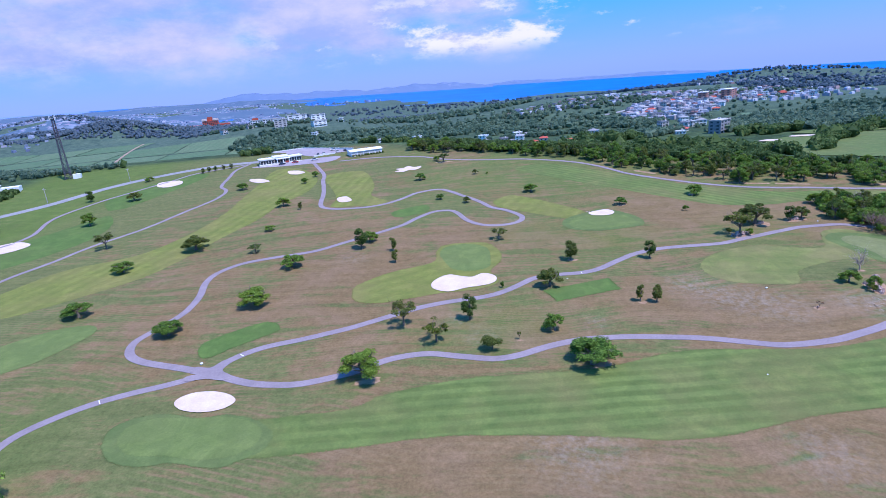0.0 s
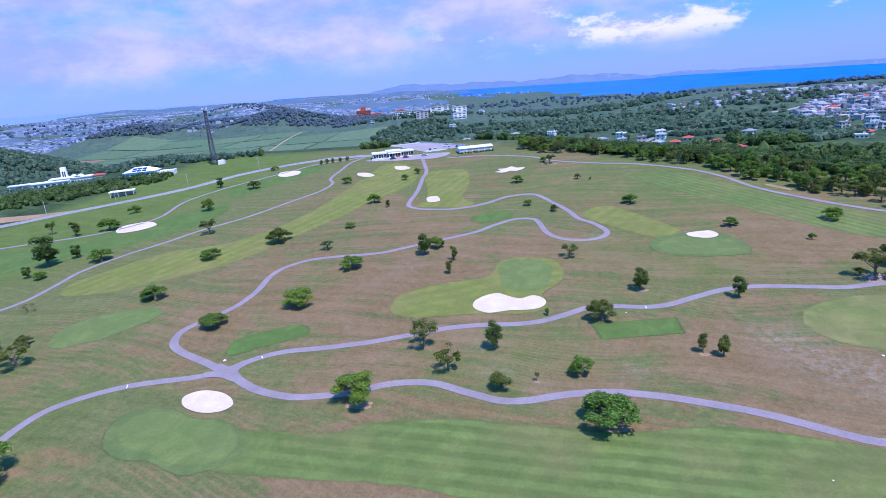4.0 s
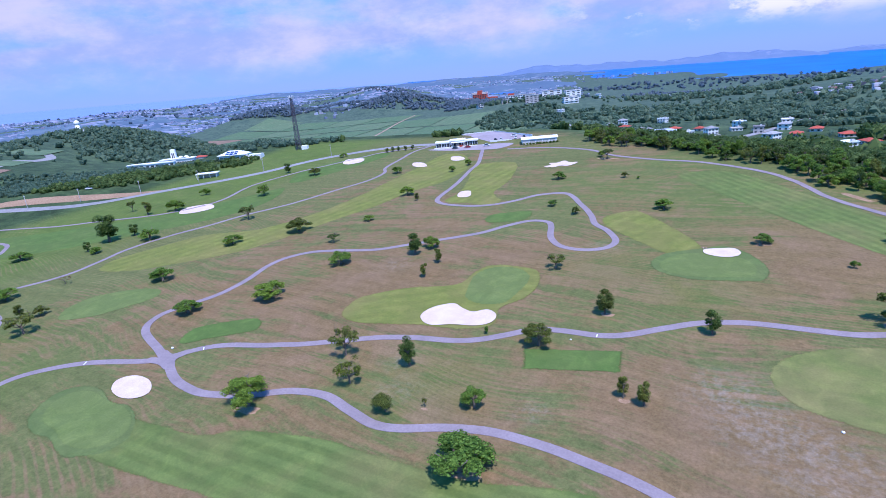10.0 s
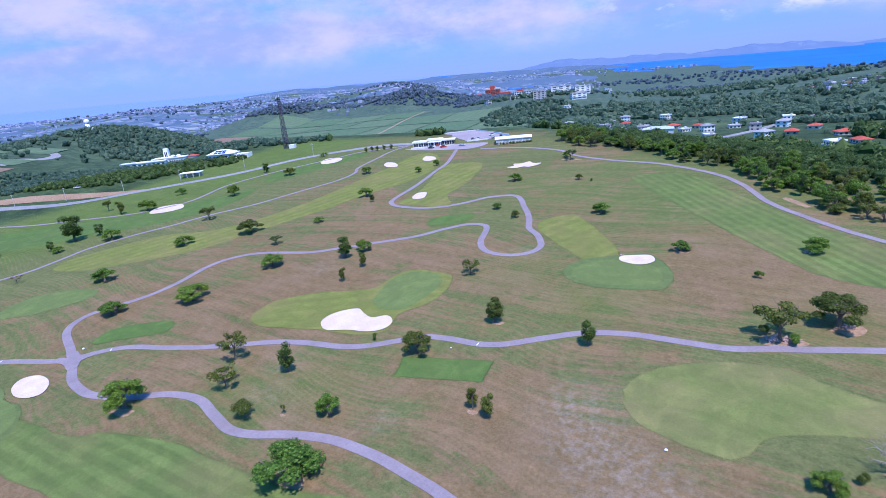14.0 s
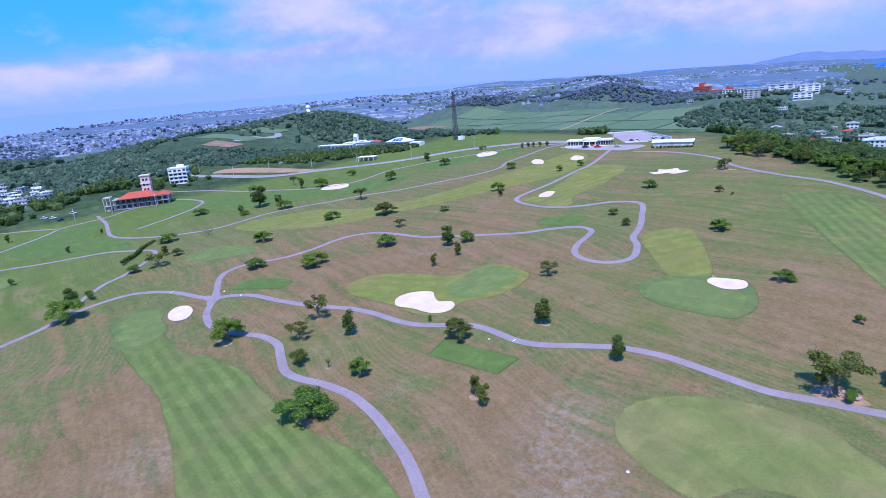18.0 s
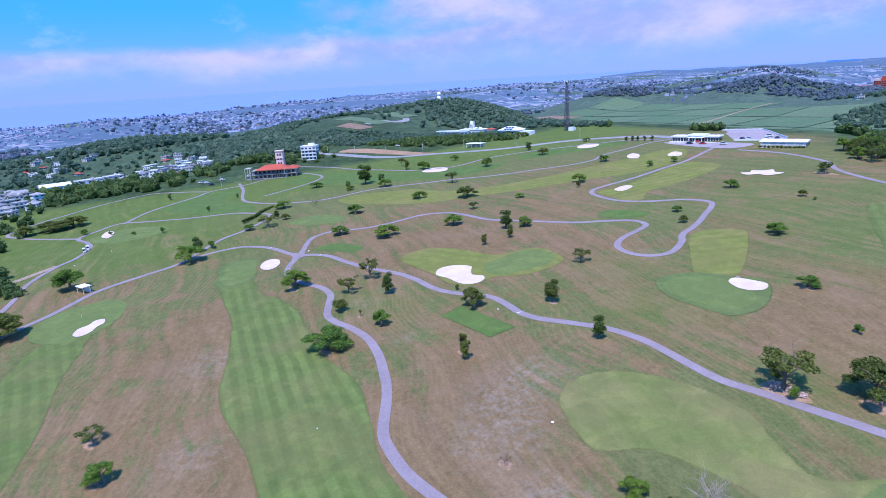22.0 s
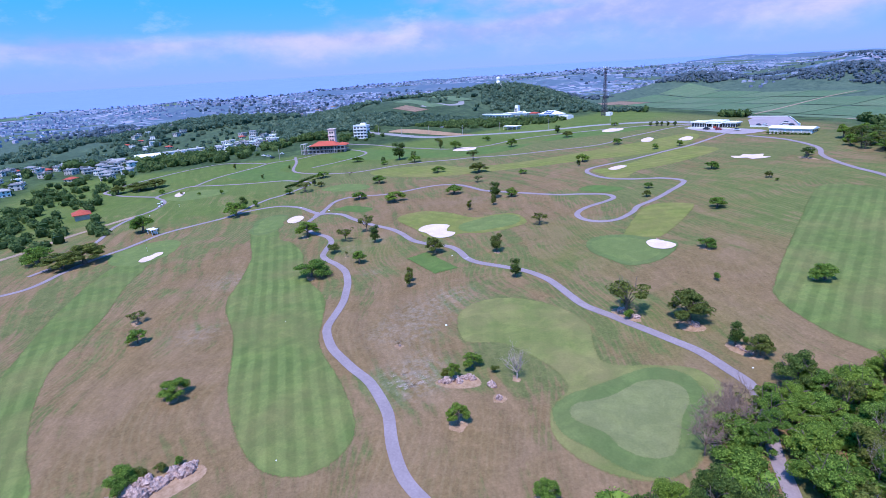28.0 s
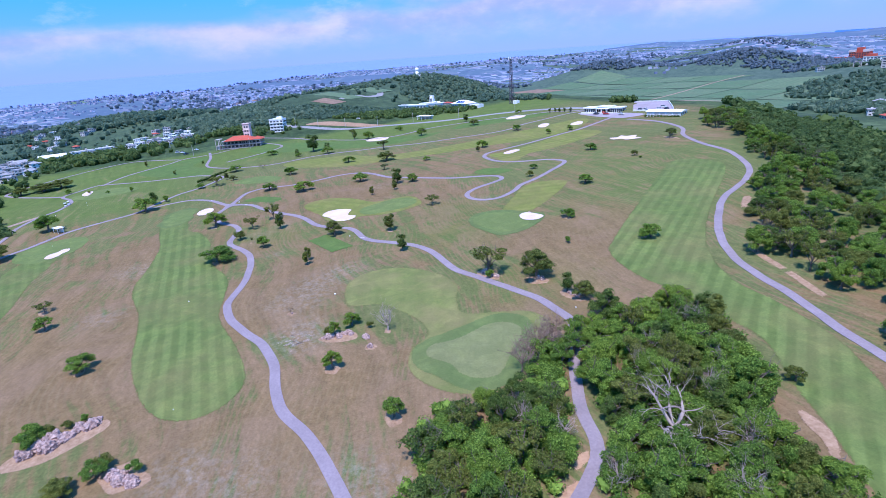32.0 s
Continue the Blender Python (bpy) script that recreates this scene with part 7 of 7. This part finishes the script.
strip("farm_track", [(-760, 700), (-600, 690), (-420, 700), (-280, 722)], 4, 0.8, M_SOIL, "pale farm track between cane fields", "track", 0.6, 14.0)
tagged(part("greenhouse", boxes((-26, 26, -5, 5, -2, 2.2)), M_WHITE, None), "long low white greenhouse in the fields", "greenhouse").matrix_basis = on_ground(-289, 588, 12)
tagged(part("crop_cover", boxes((-10, 10, -4, 4, -1, 1.0)), M_BLUE, None), "bright blue sheet over a crop bed", "sheet").matrix_basis = on_ground(-395, 624, 10)
for k, (x, y, w, d) in enumerate(((-520, 235, 70, 26), (-470, 225, 40, 20), (-560, 290, 60, 30))):
    patch("field", [(x, y), (x + w * 0.8, y + w * 0.5), (x + w * 0.8 - d * 0.6, y + w * 0.5 + d), (x - d * 0.6, y + d)], M_CANE[(1, 2, 1)[k]], 0.5, "small crop field on the hill", "field", 30, 8.0, 0)
for k in range(14):
    a, r = rs.uniform(62, 112), rs.uniform(700, 2300)
    x, y = polar(a, r)
    w, d, q = rs.uniform(60, 150), rs.uniform(40, 90), rs.uniform(0, 3.1)
    c, s = math.cos(q), math.sin(q)
    patch("field", [(x + (u * w * c - v * d * s) / 2, y + (u * w * s + v * d * c) / 2) for u, v in ((-1, -1), (1, -1), (1, 1), (-1, 1))], M_CANE[k % 3], 0.9, "crop field on the plain", "field", 30 * k, 25.0, 0)
patch("fairway", [(206, 312), (226, 370), (256, 425), (300, 445), (360, 430), (400, 400), (370, 345), (305, 282), (250, 256)], M_APRON, 0.5, "light green fairway of a neighbouring course", "fairway", None, 8.0)
patch("fairway", [(300, 462), (340, 480), (390, 470), (400, 440), (350, 440)], M_APRON, 0.5, "light green fairway of a neighbouring course", "fairway", None, 8.0)
patch("sand_bunker", [(252, 428), (262, 423), (270, 428), (262, 434)], M_SAND, 0.8, "small sand bunker on the neighbouring course", "bunker", None, 3.0)
patch("sand_bunker", [(284, 440), (296, 434), (304, 440), (292, 446)], M_SAND, 0.8, "small sand bunker on the neighbouring course", "bunker", None, 3.0)
patch("field", [(380, 665), (420, 660), (430, 700), (390, 705)], M_CANE[1], 0.6, "pale green meadow among woods", "field", None, 10.0)
strip("country_road", [(-8, 470), (60, 560), (120, 700), (181, 769), (260, 800), (330, 860)], 7, 0.5, M_ROAD, "pale grey road through the village", "road", 0.6, 8.0)

# ---- rocks, bare soil and small things on the course ----
from mathutils import noise as mnoise


def boulder(rs, size, squash):
    """One eroded limestone block, pitted and ridged."""
    bm = bmesh.new()
    bmesh.ops.create_icosphere(bm, subdivisions=3, radius=1.0)
    off = Vector(rs.uniform(-50, 50, 3))
    for v in bm.verts:
        d = v.co.normalized()
        r = 0.72 + 0.55 * abs(mnoise.noise(d * 1.5 + off)) + 0.42 * mnoise.ridged_multi_fractal(d * 2.3 + off, 0.8, 2.2, 4, 0.8, 2.0) * 0.5 + 0.26 * mnoise.noise(d * 7 + off)
        v.co = Vector((d.x * size * r, d.y * size * r, d.z * size * squash * r))
    return bm


def outcrop(x, y, spread, turn, n, seed, big, label):
    rs = np.random.default_rng(seed)
    ob = empty("rock_outcrop", pose(x, y, gz(x, y), 0, 0, turn), label, "rock")
    for k in range(n):
        u = (k + 0.5) / n * 2 - 1
        s = big * rs.uniform(0.35, 1.0)
        r = part("boulder", boulder(rs, s, rs.uniform(0.7, 1.25)), M_ROCK, ob)
        r.location = (u * spread, rs.uniform(-0.5, 0.5) * spread * 0.5, s * 0.15)
        r.rotation_euler = (0, 0, rs.uniform(0, 6))
    return ob


def soil(x, y, rx, ry, turn, seed, material=None, label="bare pinkish soil under trees and rocks"):
    rs = np.random.default_rng(seed)
    c, s = math.cos(radians(turn)), math.sin(radians(turn))
    pts = []
    for k in range(10):
        a, q = 2 * math.pi * k / 10, rs.uniform(0.78, 1.15)
        u, v = rx * q * math.cos(a), ry * q * math.sin(a)
        pts.append((x + u * c - v * s, y + u * s + v * c))
    patch("bare_soil", pts, material or M_SOIL_SOFT, 0.03 + 0.002 * (seed % 5), label, "bare soil", None, 0.9)


ROCKS = [(116.2, 71.6, 6.6, 112, 26, 1, 1.45), (134.8, 83.8, 3.4, 40, 14, 2, 1.5), (107.5, 126, 3.6, 75, 11, 3, 1.0), (112.5, 132, 0.9, 20, 2, 4, 0.9), (117, 131.5, 0.8, 0, 1, 5, 0.8), (98, 171.2, 3.0, 10, 9, 6, 1.0), (109.5, 180, 1.0, 30, 2, 7, 0.9), (122.5, 181.5, 2.2, 5, 4, 8, 0.9), (103.5, 219.5, 1.2, 0, 2, 9, 0.7), (144, 157.5, 1.4, 40, 3, 10, 0.9), (58, 208, 0.8, 0, 2, 11, 0.6), (88, 118.6, 0.6, 10, 1, 12, 0.5)]
for x, y, spread, turn, n, seed, big in ROCKS:
    outcrop(x, y, spread, turn, n, seed, big, "pitted grey limestone outcrop in a ring of bare soil")
SOILS = [(117.4, 71.2, 8.6, 4.4, 112), (134.5, 84, 5.2, 3.6, 35), (108.5, 126.5, 5.0, 3.0, 70), (117, 131.5, 2.0, 1.6, 0), (121, 122, 2.4, 1.9, 0), (143.5, 128, 2.4, 2.0, 0), (98.5, 170.5, 4.6, 2.6, 10), (109.5, 179, 3.4, 2.4, 20), (122.5, 181, 4.6, 2.2, 8), (105, 220, 2.4, 1.6, 0), (88, 118.3, 1.6, 1.2, 0), (31, 101, 3.0, 1.6, 30), (-18, 101.5, 3.2, 1.6, 10), (55.5, 55.6, 2.2, 1.6, 0), (42, 52.6, 2.4, 1.4, 20), (88.5, 70, 2.4, 1.6, 0), (73, 213.6, 2.4, 1.5, 0), (5.2, 324.5, 6, 2.0, 0), (50, 128.6, 1.4, 1.0, 0), (16, 114, 0.9, 0.7, 0), (40, 161, 2.2, 1.2, 0), (112, 137, 1.4, 1.0, 0)]
for k, row in enumerate(SOILS):
    soil(*row, k)
edge_line = [(93, 263), (104, 248.3), (117.7, 234), (129.5, 225.7), (139.7, 221.3), (150.7, 218), (159.4, 214.6), (167, 211.5), (178, 208), (200, 200), (222, 193)]
inner, outer = [], []
for i, p in enumerate(edge_line):
    d = (Vector(edge_line[min(i + 1, 10)]) - Vector(edge_line[max(i - 1, 0)])).normalized()
    n = Vector((-d.y, d.x))
    inner.append(tuple(Vector(p) + n * (5.2 + 0.8 * math.sin(i * 2.1))))
    outer.append(tuple(Vector(p) + n * (7.3 + 0.9 * math.cos(i * 1.7))))
patch("bare_soil", inner + outer[::-1], M_SOIL_SOFT, 0.03, "bare pinkish soil along the edge of the woods", "bare soil", None, 2.0, 3)
patch("bare_soil", [(176, 185.4), (180, 185.6), (184, 183.6), (187, 180), (185.8, 179.4), (182.4, 181.8), (179, 183)], M_SOIL_SOFT, 0.07, "crescent of bare brown soil beside a fairway", "bare soil", None, 1.5)
rs = np.random.default_rng(61)
for k in range(26):
    q, a = 4.6 * math.sqrt(rs.uniform(0, 1)), rs.uniform(0, 6.283)
    soil(102.6 + q * 0.75 * math.cos(a), 117.4 + q * math.sin(a), rs.uniform(1.2, 2.2), rs.uniform(0.6, 1.0), rs.uniform(70, 130), 200 + k, M_CHALK, "pale chalky rubble showing through thin grass")
soil(173.5, 144.5, 3.6, 1.6, 110, 91, M_ORANGE, "orange clay bank beside the cart path")
soil(168.5, 150, 3.0, 1.2, 120, 92, M_ORANGE, "orange clay bank beside the cart path")
soil(122.5, 182.5, 1.6, 0.9, 10, 93, M_ORANGE, "orange clay between two trees")
rs = np.random.default_rng(9)
for k, (x, y, h, w) in enumerate(((116.6, 66.4, 3.8, 5.0), (114.6, 69.2, 2.8, 3.6), (112.2, 74.8, 1.8, 2.2), (130.5, 81, 3.0, 4.4), (134, 86, 2.6, 3.4), (105.5, 124, 2.2, 2.6), (100.5, 170, 2.6, 3.4), (95, 172.5, 2.4, 3.0), (121, 183, 2.0, 2.4))):
    plant("B", x, y, h, w, k % 2, "dark green bush growing against limestone rocks")


def flagstick(x, y):
    ob = empty("flagstick", pose(x, y, gz(x, y)), "thin white flagstick with a small red flag", "flagstick", "flagsticks on greens")
    v, f = tube([(0, 0, -0.2), (0, 0, 2.4)], [0.025, 0.02], 6)
    mesh_ob("pole", v, f, M_WHITE, ob)
    mesh_ob("flag", [(0, 0.02, 2.38), (0.5, 0.06, 2.3), (0.48, 0.02, 2.02), (0, 0.02, 1.98), (0, -0.01, 2.38), (0.5, 0.03, 2.3), (0.48, -0.01, 2.02), (0, -0.01, 1.98)], [(0, 1, 2, 3), (7, 6, 5, 4), (0, 4, 5, 1), (1, 5, 6, 2), (2, 6, 7, 3)], M_RED, ob)


for x, y in ((-119, 39), (-35, 40)):
    flagstick(x, y)


def marker(x, y, s, label):
    bm = bmesh.new()
    bmesh.ops.create_icosphere(bm, subdivisions=2, radius=s)
    for v in bm.verts:
        v.co.z = v.co.z * 0.75 + s * 0.55
    ob = part("marker_stone", bm, M_WHITE, None)
    ob.matrix_basis = pose(x, y, gz(x, y))
    tagged(ob, label, "marker", "white markers")


for x, y, s in ((-57.5, 114.2, 0.36), (83, 131, 0.28), (61, 93, 0.14), (35, 147, 0.22), (-105, 27, 0.3), (128, 178, 0.2), (118, 91, 0.13)):
    marker(x, y, s, "small white painted stone marker in the grass")


def pole(x, y, h):
    ob = empty("utility_pole", pose(x, y, gz(x, y)), "tall grey concrete utility pole with a crossarm", "utility pole", "poles along the road")
    v, f = tube([(0, 0, -0.5), (0, 0, h)], [0.17, 0.11], 8)
    mesh_ob("shaft", v, f, M_GREY, ob, smooth=True)
    part("crossarm", boxes((-0.9, 0.9, -0.06, 0.06, h - 0.9, h - 0.75)), M_GREY, ob)
    for k in (-0.8, 0, 0.8):
        part("insulator", boxes((k - 0.05, k + 0.05, -0.05, 0.05, h - 0.75, h - 0.5)), M_WHITE, ob)


for x, y in ((-190, 345), (-216, 305), (-240, 272), (-262, 246), (-285, 222), (-256, 92), (-262, 112), (-252, 135), (-300, 200), (-330, 184), (-330, 72), (-370, 60)):
    pole(x, y, 8.5)


def car(x, y, turn, paint, label):
    ob = empty("car", pose(x, y, gz(x, y) + 0.12, 0, 0, turn), label, "car", "parked cars")
    bm = boxes((-2.1, 2.1, -0.85, 0.85, 0.3, 0.85))
    bmesh.ops.bevel(bm, geom=bm.edges[:], offset=0.12, segments=2, affect="EDGES")
    part("body", bm, paint, ob)
    bm = boxes((-1.4, 1.1, -0.74, 0.74, 0.8, 1.42))
    for v in bm.verts:
        if v.co.z > 1.2:
            v.co.x = v.co.x * 0.72 - 0.05
            v.co.y *= 0.85
    part("cabin", bm, M_WINDOW, ob)
    part("roof", boxes((-0.98, 0.7, -0.6, 0.6, 1.42, 1.47)), paint, ob)
    for wx in (-1.3, 1.3):
        for wy in (-0.8, 0.8):
            v, f = tube([(wx, wy - 0.1, 0.32), (wx, wy + 0.1, 0.32)], [0.32, 0.32], 12)
            wheel = mesh_ob("wheel", v, f, M_TYRE, ob)
            v, f = tube([(wx, wy - 0.115, 0.32), (wx, wy + 0.115, 0.32)], [0.19, 0.19], 10)
            mesh_ob("rim", v, [*f, tuple(range(9, -1, -1))], M_GREY, wheel)


M_TYRE = mottled("tyre_rubber", (0.02, 0.02, 0.02), (0.04, 0.04, 0.04), 3.0, 0.8, 0.1)
M_CARW = mottled("white_car_paint", (0.75, 0.75, 0.76), (0.8, 0.8, 0.8), 0.5, 0.25, 0.0, 0.5)
M_CARD = mottled("dark_car_paint", (0.03, 0.035, 0.05), (0.05, 0.05, 0.07), 0.5, 0.25, 0.0, 0.5)
M_CARR = mottled("red_car_paint", (0.45, 0.03, 0.02), (0.5, 0.04, 0.03), 0.5, 0.25, 0.0, 0.5)
LOTS = ((-290, 79, 40), (-284, 83, 40), (-272, 86, 130), (-288, 94, 35), (-306, 240, 30), (-78.5, 378, 108), (-75, 379.2, 108), (-66, 382.4, 108), (-61, 384.4, 108), (-70, 390, 20), (-90, 359, 20), (-98, 357, 20), (-78, 362, 10))
for k, (x, y, turn) in enumerate(LOTS):
    sort = 2 if k == 10 else (0, 0, 1)[k % 3]
    car(x, y, turn, (M_CARW, M_CARD, M_CARR)[sort], ("white car parked on asphalt", "dark car parked on asphalt", "small red car at the clubhouse")[sort])


def golf_cart(x, y, turn):
    ob = empty("golf_cart", pose(x, y, gz(x, y) + 0.1, 0, 0, turn), "white golf cart with a flat roof on the path", "golf cart", "golf carts")
    part("body", boxes((-1.3, 1.3, -0.55, 0.55, 0.25, 0.55), (0.7, 1.3, -0.55, 0.55, 0.55, 0.85)), M_CARW, ob)
    part("seat", boxes((-0.5, 0.0, -0.5, 0.5, 0.55, 0.75), (-0.62, -0.5, -0.5, 0.5, 0.55, 1.15)), M_CARD, ob)
    part("roof", boxes((-1.2, 1.0, -0.6, 0.6, 1.82, 1.9)), M_CARW, ob)
    for px in (-1.1, 0.9):
        for py in (-0.52, 0.52):
            part("roof_post", boxes((px - 0.03, px + 0.03, py - 0.03, py + 0.03, 0.5, 1.82)), M_GREY, ob)
            v, f = tube([(px, py - 0.08, 0.22), (px, py + 0.08, 0.22)], [0.22, 0.22], 10)
            mesh_ob("wheel", v, f, M_TYRE, ob)


golf_cart(-131, 28.2, 10)
golf_cart(-127, 27.4, 12)
hv, hf = leaves_on(np.random.default_rng(15), [((x, 0.5 * math.sin(x * 0.3), 0.6), (1.6, 1.0, 1.0)) for x in range(-17, 18, 2)], 44, 0.24)
hedge = mesh_ob("hedge", hv.tolist(), hf.tolist(), M_HEDGE)
hedge.matrix_basis = pose(-142, 104.5, gz(-142, 104.5), 0, 0, 150)
tagged(hedge, "rough green hedge beside the bend of a cart path", "hedge")

for x, y, turn in ((-74, 101.6, 35), (-49, 116.8, 45), (40, 150.6, 5)):
    mark = part("path_mark", boxes((-0.12, 0.12, -0.9, 0.9, 0.0, 0.012)), M_WHITE, None)
    mark.matrix_basis = pose(x, y, gz(x, y) + 0.105, 0, 0, turn)
    tagged(mark, "short white painted line across the cart path", "path marking", "white path markings", "structure")

patch("grass_strip", [(-84.6, 150.6), (-80.5, 157.2), (-77, 163.2), (-76.4, 162.8), (-80, 156.6), (-83.8, 150.2)], M_FAIR_DRY, 0.06, "narrow pale strip of worn grass on the slope", "worn grass", None, 1.0, 2)

plant("R", 143.3, 128.4, 4.6, 4.6, 1, "small round tree on a ring of bare soil")
